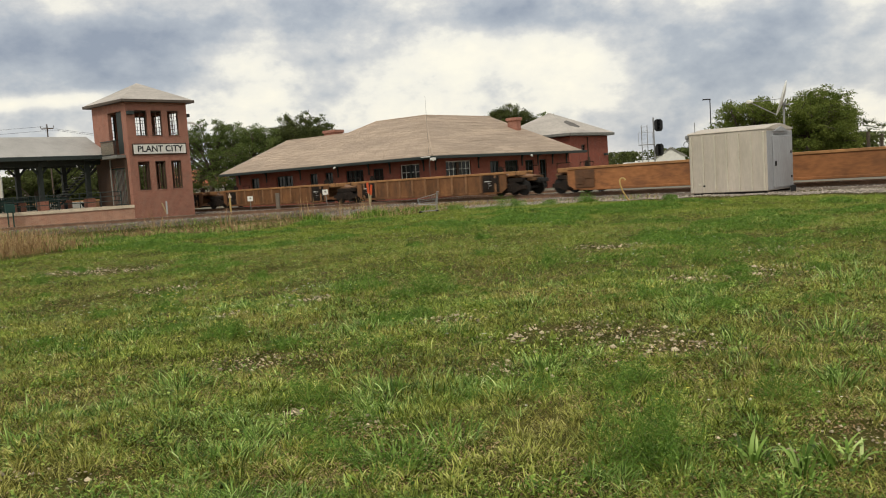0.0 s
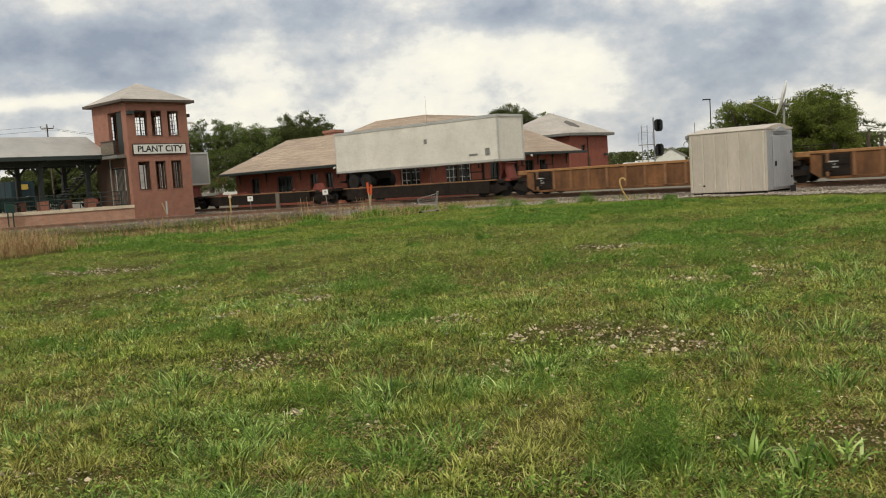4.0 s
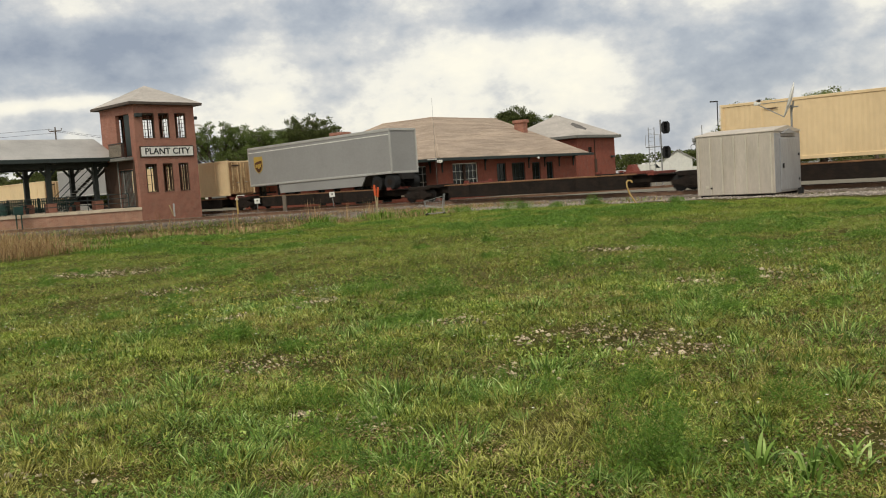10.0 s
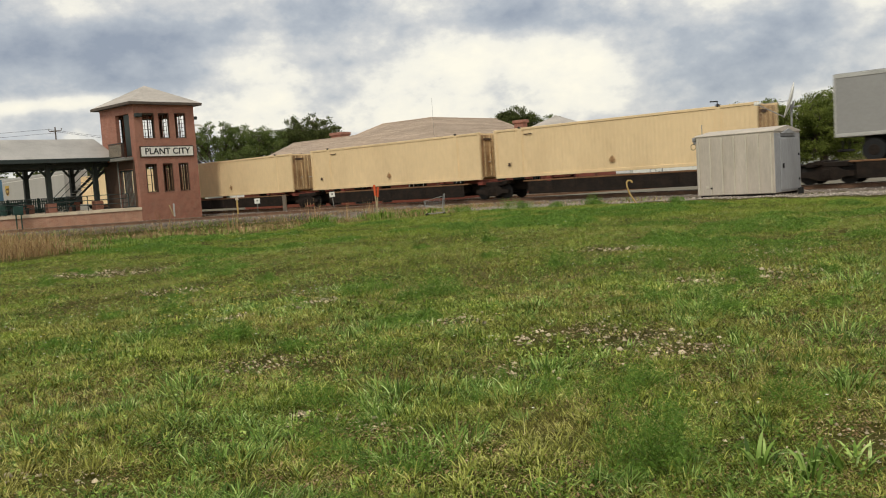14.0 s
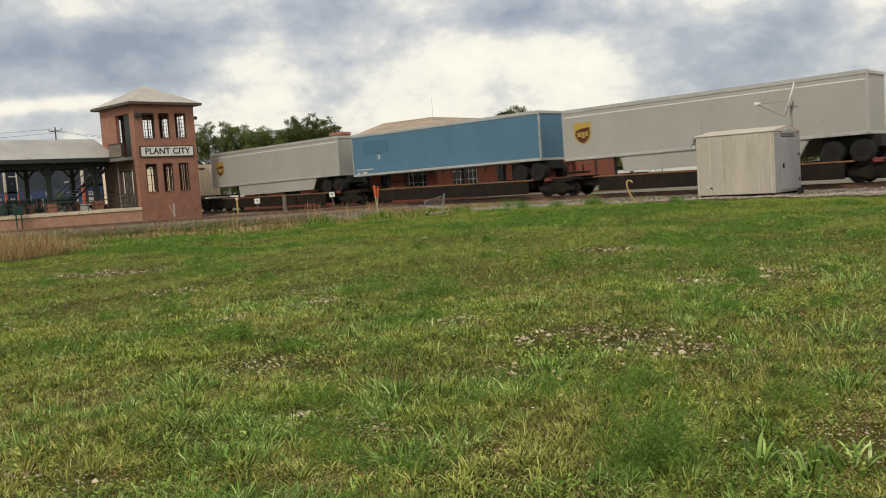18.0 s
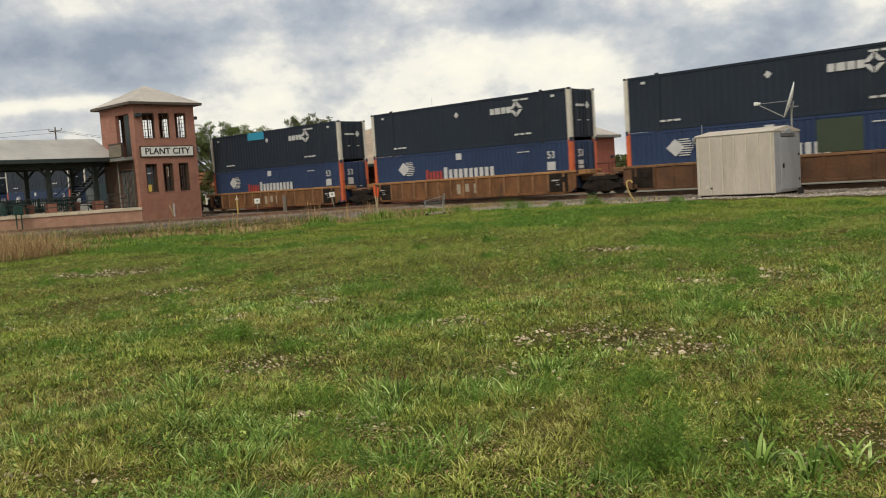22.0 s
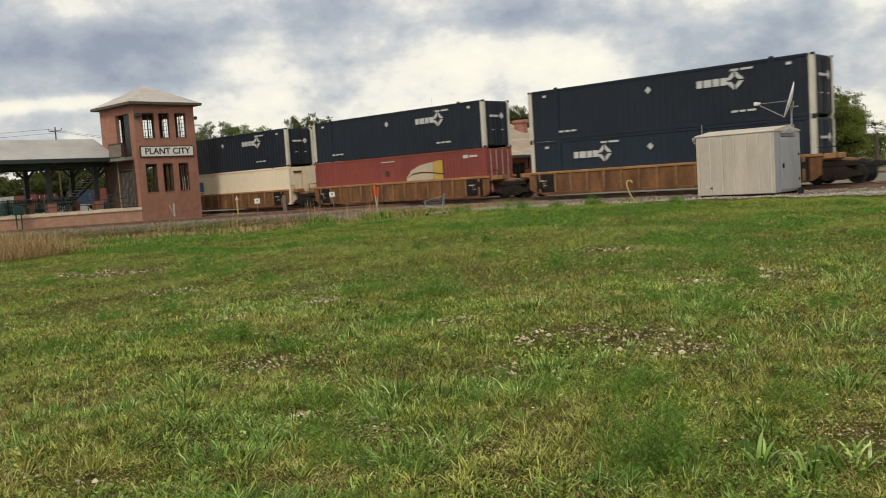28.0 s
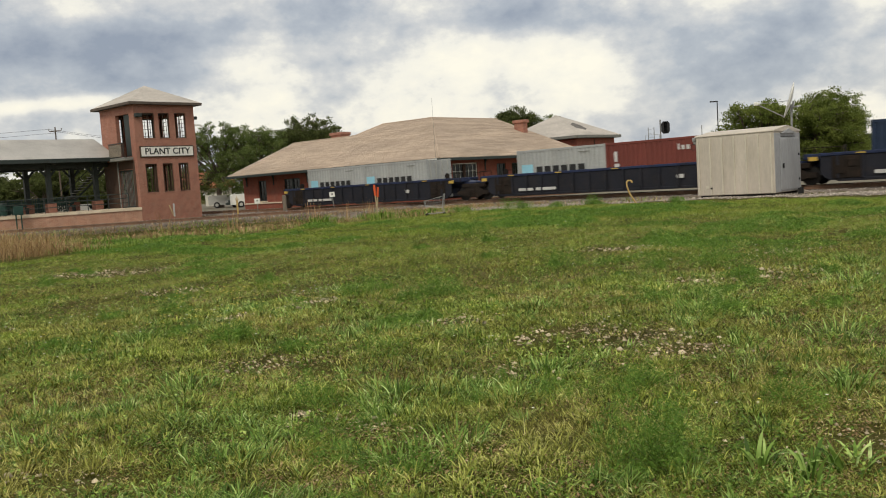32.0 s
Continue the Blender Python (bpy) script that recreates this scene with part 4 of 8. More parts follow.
bars(C_GREEN, [(8.78, 9.55, 1.34, 2.18), (9.62, 10.35, 1.34, 2.18), (10.42, 11.27, 1.34, 2.18), (8.85, 11.2, 1.04, 1.2), (8.45, 8.68, .62, .8), (8.8, 9.03, .62, .8), (11.05, 11.28, .62, .8), (11.4, 11.63, .62, .8)], Y86, GOLD, "plain yellow blocks of a name", "name_block")
bars(C_GREEN, [(4.05, 4.6, 1.6, 1.74), (4.7, 6.0, 1.6, 1.72), (6.12, 7.0, 1.6, 1.72), (7.1, 7.7, 1.6, 1.72)], Y86, TAN, "faint tan lettering worn to bars")
bars(C_GREEN, [(.65, .9, .58, .78), (2.2, 2.45, .6, .8), (12.3, 12.5, 2.5, 2.62), (12.6, 13.3, 2.5, 2.6)], Y86, MARK_W, "small pale labels")
part("end_panel", Geo().box(L53 + .05, L53 + .06, -.8, .6, 1.9, 2.5), GOLD, C_GREEN)
TANW = mat("pale_tan", (.50, .42, .30), .6, 0, .12, 1, 10, .05)
C_RED = box_shell("container", L53, W86, H96, REDBOX, REDBOX, "faded red ribbed container", tall_posts=(1.95, L53 - 1.95), rib=.28)
part("painted_panel", Geo().prism([(9.34, 1.18), (9.34, 1.42), (9.8, 1.85), (10.6, 2.15), (11.76, 2.3), (11.76, 1.18)], "y", Y86 - .012, Y86 - .001), TANW, C_RED, "pale painted arch")
part("painted_panel", Geo().prism([(11.80, 1.18), (11.80, 2.3), (12.3, 2.36), (12.58, 2.36), (12.58, 1.18)], "y", Y86 - .012, Y86 - .001), GOLD, C_RED, "yellow painted panel")
part("painted_line", Geo().prism([(9.36, 1.36), (9.9, 1.55), (10.6, 1.62), (11.5, 1.58), (12.58, 1.45), (12.58, 1.52), (11.5, 1.67), (10.6, 1.72), (9.9, 1.63)], "y", Y86 - .018, Y86 - .0125), SHIELD_B, C_RED)
bars(C_RED, [(14.35, 14.75, 2.35, 2.55), (14.85, 15.5, 2.38, 2.5), (7.0, 8.3, 2.5, 2.56)], Y86, MARK_W, "small pale stencil bars")
bars(C_RED, [(7.35, 7.7, 1.6, 1.95)], Y86, TRIM_BROWN, "small dark plate")
C_WHT = plain53(CBOX, "cream-white ribbed container with blue blocks")
bars(C_WHT, [(2.15, 2.88, 1.42, 2.22), (2.95, 3.6, 1.42, 2.22), (3.67, 4.4, 1.42, 2.22)], Y86, MARK_B, "plain blue blocks of a name", "name_block")
bars(C_WHT, [(2.25, 4.3, 1.24, 1.33)], Y86, TRIM_GREY, "thin grey line of lettering")


def m_maersk(c, y):
    part("logo_square", Geo().box(.35, 1.15, y - .012, y - .001, 1.1, 1.75), MARK_LB, c, "light blue square emblem")
    bars(c, word(1.4, 1.08, .52, 6, .8, .3), y, BLACK, "plain black blocks of a name", "name_block")
    bars(c, line(4.3, 2.2, .12, 8), y, TRIM_GREY, "small stencil bars")


def m_tex(c, y):
    bars(c, [(.55, .75, 1.55, 2.1), (.55, .85, 1.2, 1.45), (.55, .8, .85, 1.1), (4.3, 4.4, 1.95, 2.25), (4.5, 4.68, 1.95, 2.17), (4.78, 4.96, 1.95, 2.17)], y, MARK_W, "plain white blocks of a name", "name_block")


def m_blue(c, y):
    bars(c, [(.95, 1.9, 2.12, 2.28)], y, MARK_W, "small white nameplate")
    bars(c, [(.72, .92, 2.12, 2.28)], y, MARK_RED, "small red emblem block")
    bars(c, [(4.9, 5.6, 2.05, 2.15), (5.0, 5.6, 1.85, 1.95), (5.1, 5.6, 1.5, 1.58)], y, GREY_PANEL, "faint grey stencil bars")


K_BLUE = box20(BLUE20, "short dark blue ribbed container", m_blue)
K_RED = box20(REDBOX2, "short dark red ribbed container with white blocks", m_tex)
K_GREY = box20(GREYBOX, "short weathered grey container with black blocks", m_maersk)

USED = set()


def load(proto, s0, z, nn=NC, label=""):
    if proto not in USED:
        USED.add(proto)
        ob = proto
    else:
        ob = copy_thing(proto, pose(0, 0, 0))
    if label:
        tagged(ob, label)
    return on_line(ob, s0, nn, z)


for s0 in (-216.3, -274.8, -309.6, -326.9, -345.4, -363.7):
    load(C_YEL, s0, 1.25)
load(C_CRM, -438.0, 1.25)
load(C_GREEN, -197.6, 1.25)
for i, s0 in enumerate((-458.6, -478.2, -497.75, -520.95, -540.5, -560.0, -583.4, -602.95, -622.25)):
    ob = load(C_UP if i < 6 else C_UP2, s0, 3.2)
    if i == 2:
        part("tarp_patch", Geo().box(5.3, 7.4, Y86 - .03, Y86 - .002, 2.28, 2.86), CYAN, ob, "light blue patch taped to the side")
for i, s0 in enumerate((-478.2, -497.75, -540.5, -560.0, -458.6)):
    ob = load(C_BLUE, s0, .3)
    if i == 4:
        part("green_panel", Geo().box(9.9, 11.9, Y86 - .016, Y86 - .002, 1.2, 2.7), GREENBOX, ob, "green replacement wall panels")
load(C_TEAL53, -520.95, .3)
load(C_LOW, -583.4, .3)
load(C_RED, -602.95, .3)
load(C_WHT, -622.25, .3)
load(K_BLUE, -643.9, .2)
load(K_RED, -637.85, .2)
load(K_GREY, -663.5, .2)
load(K_RED, -657.45, .2)
load(K_GREY, -683.0, .2)
load(K_GREY, -676.95, .2)

DECK = 0.98
T_W48 = trailer(14.6, WHITE_T, "dull white highway trailer with a dark roof edge", TRIM_GREY, skirt=False, refl=False)
bars(T_W48, [(12.3, 13.0, 1.6, 1.72), (13.6, 13.95, 1.55, 2.0), (8.6, 8.85, 2.6, 2.9), (12.4, 13.6, 1.15, 1.22)], -1.30, TRIM_GREY, "small grey stencil bars")
on_line(T_W48, -125.9, NC, DECK)
T_45 = trailer(13.72, GREYTR, "grey highway trailer with a gold and brown shield badge", TRIM_GREY, stripe=True)
shield(T_45, 11.6, 2.1, 1.25, 1.45, -1.302)
on_line(T_45, -159.4, NC, DECK)
t2 = trailer(13.72, GREYTR, "grey highway trailer with a shield badge near its nose", TRIM_GREY, skirt=False)
shield(t2, 11.6, 1.75, 1.2, 1.4, -1.302)
on_line(t2, -289.9, NC, DECK)
T_53 = trailer(16.1, GREYTR, "long grey highway trailer with a shield badge by its tail", TRIM_GREY, stripe=True, rear_first=False, z0=1.12, z1=4.09)
shield(T_53, 1.3, 2.05, 1.1, 1.3, -1.302)
on_line(T_53, -255.6, NC, DECK - .2, -.75)
T_53P = trailer(16.1, PALETR, "long pale grey highway trailer with a shield badge by its tail", TRIM_GREY, stripe=True, rear_first=False, z0=1.25, z1=4.0)
shield(T_53P, 1.3, 2.05, 1.1, 1.2, -1.302)
on_line(T_53P, -383.55, NC, DECK - .2, -.75)
on_line(copy_thing(T_53P, pose(0, 0, 0)), -418.9, NC, DECK - .2, -.75)
T_BLUE = trailer(16.1, BLUETR, "long faded blue highway trailer", GREYBOX, skirt=False, rear_first=False, z1=4.0)
part("faded_patch", Geo().box(1.2, 3.6, -1.306, -1.2935, 2.6, 3.5), mat("patch_blue", (0.075, 0.17, 0.25), 0.6, 0, .1, 1, 9, .02), T_BLUE, "greyed rectangle where lettering was removed")
bars(T_BLUE, [(.3, 2.0, 1.55, 1.62), (.4, .7, 1.3, 1.42), (.95, 1.4, 1.28, 1.45), (2.6, 2.75, 2.2, 2.5)], -1.30, MARK_W, "small white labels")
on_line(T_BLUE, -401.3, NC, DECK - .12, -.5)

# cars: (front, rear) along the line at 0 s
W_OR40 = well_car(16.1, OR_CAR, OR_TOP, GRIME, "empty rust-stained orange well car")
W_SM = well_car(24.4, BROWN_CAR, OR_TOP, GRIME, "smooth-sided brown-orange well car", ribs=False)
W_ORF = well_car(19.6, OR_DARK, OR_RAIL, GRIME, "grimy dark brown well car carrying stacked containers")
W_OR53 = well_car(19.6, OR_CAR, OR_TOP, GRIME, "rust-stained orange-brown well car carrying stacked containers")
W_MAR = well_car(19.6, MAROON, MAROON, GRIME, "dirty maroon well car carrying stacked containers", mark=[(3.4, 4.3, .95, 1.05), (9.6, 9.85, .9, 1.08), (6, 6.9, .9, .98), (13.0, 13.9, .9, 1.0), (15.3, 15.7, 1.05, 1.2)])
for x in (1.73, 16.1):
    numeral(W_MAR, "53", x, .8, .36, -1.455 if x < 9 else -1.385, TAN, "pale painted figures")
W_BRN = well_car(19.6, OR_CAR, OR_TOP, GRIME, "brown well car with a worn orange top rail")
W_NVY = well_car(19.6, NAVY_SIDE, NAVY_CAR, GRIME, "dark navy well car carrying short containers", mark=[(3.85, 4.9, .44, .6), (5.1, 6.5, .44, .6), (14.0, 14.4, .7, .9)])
for x in (3.1, 6.5, 10.2, 15.6):
    part("reflector", Geo().box(x, x + .4, -1.40, -1.386, 1.37, 1.43), GOLD, W_NVY, "yellow reflector strip")
for x in (1.0, 17.9):
    part("warning_plate", Geo().box(x, x + .4, -1.345, -1.33, 1.14, 1.32), GOLD, W_NVY, "yellow warning plate")
bars(W_OR53, [(9.2 + i * .7, 9.5 + i * .7, .45 + .1 * (i % 2), 1.05) for i in range(3)], -1.345, TAN, "faded tan painted scrawl")

SP_A, SP_B = spine_car(18.4, True, OR_RAIL), spine_car(18.4, False, OR_RAIL)


def scaled_copy(proto, rear, front, own):
    """A unit of the train between two places; its length differs by a few centimetres from the pattern's."""
    ob = copy_thing(proto, pose(0, 0, 0)) if proto in USED else proto
    USED.add(proto)
    ob.scale.x = (front - rear) / own
    return on_line(ob, rear)


cuts = [-30.3 - 16.1 * i for i in range(6)]
units = [(W_SM, -29.0, -4.6, 24.4)] + [(W_OR40, cuts[i + 1], cuts[i], 16.1) for i in range(5)]
sp = [-110.6, -128, -145, -162.5, -180.3, -198.8, -218, -237.5, -257.2, -275.7, -292, -310.2, -328.1, -346.5, -365.6, -384.4, -402.1, -420.4, -440.3]
kinds = ["T", "_", "T", "_", "C", "C", "_", "T", "C", "T", "C", "C", "C", "C", "T", "T", "T", "C"]
for i, k in enumerate(kinds):
    units.append((SP_A if k == "T" else SP_B, sp[i + 1] + .05, sp[i] - .05, 18.4))
for proto, fr, js in ((W_OR53, -440.9, (-460.35, -479.95, -500.0)), (W_MAR, -502.6, (-522.7, -542.25, -562.3)), (W_BRN, -565.0, (-585.1, -604.7, -624.4)), (W_NVY, -626.1, (-647.6, -667.2, -686.8))):
    for j in js:
        units.append((W_ORF if j == -460.35 else proto, j, fr, 19.6))
        fr = j
CARS = [(scaled_copy(p, r, f, own), r, f) for p, r, f, own in units]
# trucks: one shared truck at each articulated joint, two where cars are coupled
doubles = (-29.6, -110.7, -198.8, -292, -365.6, -420.4, -440.6, -501.3, -563.6, -626.2)
for ob, r, f in CARS:
    own = ob.scale.x
    def has_double(x):
        return any(abs(x - q) < 2.0 for q in doubles)
    if has_double(f) or f > -5:
        truck(ob, (f - r - 1.55) / own)
        coupler(ob, (f - r) / own)
    truck(ob, (1.55 if has_double(r) or r < -686 else 0.0) / own)
# ---- buildings ----


def wall_geo(x0, x1, z0, z1, y0, y1, holes):
    """An upright wall from y0 to y1 thick, with rectangular openings (xa, xb, za, zb)."""
    xs = sorted({x0, x1, *[q for h in holes for q in h[:2]]})
    zs = sorted({z0, z1, *[q for h in holes for q in h[2:]]})
    ok = lambda i, k: 0 <= i < len(xs) - 1 and 0 <= k < len(zs) - 1 and not any(h[0] <= (xs[i] + xs[i + 1]) / 2 <= h[1] and h[2] <= (zs[k] + zs[k + 1]) / 2 <= h[3] for h in holes)
    g, ids = Geo(), {}

    def vid(i, k, s):
        if (i, k, s) not in ids:
            ids[(i, k, s)] = len(g.v)
            g.v.append((xs[i], (y0, y1)[s], zs[k]))
        return ids[(i, k, s)]

    for i in range(len(xs) - 1):
        for k in range(len(zs) - 1):
            if not ok(i, k):
                continue
            g.f.append((vid(i, k, 0), vid(i + 1, k, 0), vid(i + 1, k + 1, 0), vid(i, k + 1, 0)))
            g.f.append((vid(i, k, 1), vid(i, k + 1, 1), vid(i + 1, k + 1, 1), vid(i + 1, k, 1)))
            for di, dk, e0, e1 in ((-1, 0, (i, k), (i, k + 1)), (1, 0, (i + 1, k + 1), (i + 1, k)), (0, -1, (i + 1, k), (i, k)), (0, 1, (i, k + 1), (i + 1, k + 1))):
                if not ok(i + di, k + dk):
                    g.f.append((vid(*e0, 0), vid(*e1, 0), vid(*e1, 1), vid(*e0, 1)))
    return g


def turn_geo(g, deg, ox=0, oy=0):
    c, s = math.cos(radians(deg)), math.sin(radians(deg))
    g.v = [(ox + x * c - y * s, oy + x * s + y * c, z) for x, y, z in g.v]
    return g


def window_set(parent, xa, xb, za, zb, y, cols, rows, frame_mat, pane_mat, turn=0, ox=0, oy=0, bar=0.035, name="window"):
    """A framed window; the frame is the part, bars and panes hang on it."""
    f = 0.07
    g = Geo().cbox(xa, xa + f, y - .04, y + .06, za, zb, .008).cbox(xb - f, xb, y - .04, y + .06, za, zb, .008).cbox(xa + f, xb - f, y - .04, y + .06, zb - f, zb, .008).cbox(xa + f, xb - f, y - .05, y + .08, za, za + f, .008)
    w = part(name, turn_geo(g, turn, ox, oy), frame_mat, parent, "framed window")
    for i in range(1, cols):
        x = xa + (xb - xa) * i / cols
        part("glazing_bar", turn_geo(Geo().box(x - bar / 2, x + bar / 2, y - .015, y + .02, za + f, zb - f), turn, ox, oy), frame_mat, w)
    for i in range(1, rows):
        z = za + (zb - za) * i / rows
        part("glazing_bar", turn_geo(Geo().box(xa + f, xb - f, y - .013, y + .018, z - bar / 2, z + bar / 2), turn, ox, oy), frame_mat, w)
    if pane_mat:
        part("pane", turn_geo(Geo().box(xa + f, xb - f, y + .022, y + .03, za + f, zb - f), turn, ox, oy), pane_mat, w)
    return w


def letters(parent, text, size, x, y, z, wide, material, turn=0):
    """Built-in lettering, turned into a mesh, standing on the xz plane and facing -y."""
    cu = bpy.data.curves.new("letters", "FONT")
    cu.body, cu.size, cu.extrude, cu.align_x, cu.align_y = text, size, 0.008, "CENTER", "CENTER"
    cu.offset = 0.012
    tmp = bpy.data.objects.new("letters", cu)
    me = bpy.data.meshes.new_from_object(tmp)
    bpy.data.objects.remove(tmp)
    xs = [v.co.x for v in me.vertices]
    k = wide / (max(xs) - min(xs))
    me.transform(Matrix(((k, 0, 0, x), (0, 0, -1, y), (0, 1, 0, z), (0, 0, 0, 1))))
    me.materials.clear()
    me.materials.append(material)
    ob = new("lettering", me)
    ob.parent = parent
    return tagged(ob, "dark capital lettering of the place name")


FASCIA = mat("fascia_brown", (.10, .08, .065), .8, 0, .2, 2, 20, .1)
# tower by the platform: x along its face, y back along the main line
TX, TY = -22.51, 66.0
TWR = pose(TX, TY, 0, 0, 0, 90 + RZ)
W_, DP, TH_ = 5.15, 5.2, 0.3
tower = thing("lookout_tower", TWR, "two-storey brick lookout tower with a hipped shingle roof", "tower")
lowz, upz = (1.9, 4.08), (6.0, 7.95)
front = [(.62, 1.60, *lowz), (2.06, 2.95, *lowz), (3.42, 4.33, *lowz), (.70, 1.70, *upz), (2.05, 2.95, *upz), (3.43, 4.40, *upz)]
part("wall", wall_geo(0, W_, -.45, 8.56, 0, TH_, front), BRICK, tower, "red-brown brick wall with window openings")
part("wall", wall_geo(0, W_, -.45, 8.56, DP - TH_, DP, front), BRICK, tower)
side_l = [(.80, 3.0, .85, 3.75), (.70, 2.78, 4.72, 7.95)]
side_r = [(.85, 2.45, *lowz), (3.15, 4.75, *lowz), (.85, 2.45, *upz), (3.15, 4.75, *upz)]
part("wall", turn_geo(wall_geo(TH_, DP - TH_, -.45, 8.56, -TH_, 0, side_l), 90), BRICK, tower)
part("wall", turn_geo(wall_geo(TH_, DP - TH_, -.45, 8.56, -TH_, 0, side_r), 90, W_ - TH_), BRICK, tower)
for i, (a, b, c, d_) in enumerate(front):
    up = i > 2
    w = window_set(tower, a + .002, b - .002, c + .002, d_ - .002, .13, 2, 1, TRIM_BROWN, None, bar=.06)
    if not up:
        part("casement", Geo().cbox(a + .1, a + .16, .17, .55, c + .1, d_ - .1, .01).cbox(b - .16, b - .1, .17, .45, c + .1, d_ - .1, .01), TRIM_BROWN, w, "open dark sash")
    window_set(tower, a + .002, b - .002, c + .002, d_ - .002, DP - .17, 4 if up else 2, 7 if up else 3, TRIM_DARK if up else TRIM_BROWN, None, bar=.03)
    part("sill", Geo().cbox(a - .04, b + .04, -.03, .10, c - .06, c + .0, .01), BRICK, tower)
for a, b, c, d_ in side_r:
    window_set(tower, a + .002, b - .002, c + .002, d_ - .002, -.15, 4, 6, TRIM_BROWN, None, turn=90, ox=W_ - TH_, bar=.03)
part("floor", Geo().box(TH_, W_ - TH_, TH_, DP - TH_, 4.45, 4.62), CONCRETE, tower)
part("ceiling", Geo().box(TH_, W_ - TH_, TH_, DP - TH_, 8.22, 8.3), TRIM_DARK, tower)
o = 0.5
c4 = [(-o, -o, 8.72), (W_ + o, -o, 8.72), (W_ + o, DP + o, 8.72), (-o, DP + o, 8.72)]
ap = (W_ / 2, DP / 2, 10.34)
g = Geo().add(c4 + [ap], [(0, 1, 4), (1, 2, 4), (2, 3, 4), (3, 0, 4)])
roof = part("roof", g, SHINGLE_GREY, tower, "pale grey hipped shingle roof")
g = Geo()
for x0, x1, y0, y1 in ((-o, W_ + o, -o, -o + .06), (-o, W_ + o, DP + o - .06, DP + o), (-o, -o + .06, -o + .06, DP + o - .06), (W_ + o - .06, W_ + o, -o + .06, DP + o - .06)):
    part("fascia", Geo().cbox(x0, x1, y0, y1, 8.53, 8.735, .01), FASCIA, roof, "weathered brown fascia board")
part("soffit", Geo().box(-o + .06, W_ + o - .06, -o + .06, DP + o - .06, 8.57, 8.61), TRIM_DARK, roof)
sg = part("sign", Geo().cbox(.24, 4.84, -.09, -.002, 4.56, 5.44, .02), TRIM_BROWN, tower, "dark-framed station name board")
part("sign_face", Geo().cbox(.33, 4.75, -.105, -.088, 4.65, 5.35, .005), WHITE, sg, "white sign panel")
letters(sg, "PLANT CITY", .66, 2.55, -.11, 5.0, 3.85, BLACK)
# balcony door, gate and flood lamps
part("upper_door", turn_geo(Geo().cbox(.78, 1.7, -.18, -.12, 4.75, 7.9, .01), 90), TRIM_DARK, tower, "dark balcony door standing open")
bal = part("balcony", Geo().cbox(-.75, -.003, .55, 2.9, 4.42, 4.66, .02), TRIM_GREY, tower, "small balcony with a metal railing")
for y in np.linspace(.6, 2.85, 16):
    part("baluster", Geo().box(-.72, -.69, y - .012, y + .012, 4.66, 5.72), TRIM_DARK, bal)
part("handrail", Geo().cbox(-.74, -.67, .55, 2.9, 5.7, 5.77, .01), TRIM_DARK, bal)
part("rail_panel", Geo().box(-.705, -.70, 1.0, 2.85, 4.75, 5.65), mat("mesh_panel", (0.30, 0.25, 0.19), .7, 0, .2, 4, 50, .2), bal, "tan mesh infill")
gate = part("gate", turn_geo(Geo().cbox(.8, 3.0, -.12, -.07, .87, .95, .01).cbox(.8, 3.0, -.12, -.07, 3.6, 3.72, .01), 90), TRIM_DARK, tower, "barred metal gate")
for x in np.linspace(.85, 2.95, 12):
    part("gate_bar", turn_geo(Geo().box(x - .018, x + .018, -.11, -.08, .9, 3.65), 90), TRIM_GREY, gate)
# brown boards laid over the brick put the shelter's shade into the colour
side_dark = part("side_cladding", Geo().box(-.02, -.003, 3.06, DP, .87, 4.45), TRIM_BROWN, tower, "dark boards standing in for the shade under the shelter roof")
for i in range(14):
    part("board", Geo().cbox(-.045, -.021, 3.07 + i * .152, 3.07 + i * .152 + .14, .88, 4.44, .004), TRIM_BROWN, side_dark)
part("gate_surround", Geo().cbox(-.03, -.003, .45, .78, .87, 4.4, .005).cbox(-.03, -.003, .78, 3.05, 3.78, 4.4, .005), TRIM_BROWN, tower, "dark strips standing in for the shade round the gate")
part("flood_lamp", Geo().cbox(.02, .55, -.32, -.02, 7.6, 7.88, .03).cyl((.28, -.02, 7.7), (.28, -.2, 7.75), .04), TRIM_DARK, tower, "dark wall flood lamp")
part("flood_lamp", Geo().cbox(W_ + .02, W_ + .5, .3, .8, 7.5, 7.75, .03), TRIM_DARK, tower)
part("security_camera", Geo().cbox(W_ + .02, W_ + .5, -.1, .1, 6.95, 7.1, .02).cyl((W_ + .5, 0, 7.0), (W_ + .75, 0, 6.9), .07), WHITE, tower, "white security camera")
# flat strokes on the wall stand for a leaning forked post
vm = part("paint_mark", Geo().box(2.62, 2.76, -.012, -.002, -.05, .95), MARK_W, tower, "flat white stroke standing for a leaning forked post")
part("paint_mark", Geo().prism([(2.25, .85), (2.36, .85), (2.66, .05), (2.58, .0)], "y", -.012, -.002), mat("paint_tan", (.50, .38, .20), .8, 0, .1, 3, 20, .05), tower, "flat tan stroke for the other arm of the post")

# platform: brick retaining wall with a concrete coping
edge = [(0.0, -.02), (-9.4, 2.0), (-24, 5.1), (-24, 40), (-.4, 40), (-.4, 5.3), (-.004, 5.3)]
pf = thing("platform", TWR, "raised brick station platform with a pale concrete edge", "platform", kind="structure")
part("platform_base", Geo().prism([(x, y + .04) for x, y in edge], "z", -.9, .64), BRICK_PALE, pf, "brick platform wall")
part("platform_coping", Geo().prism([(x, y - .03) for x, y in edge], "z", .642, .86), CONCRETE, pf, "pale concrete coping and deck")

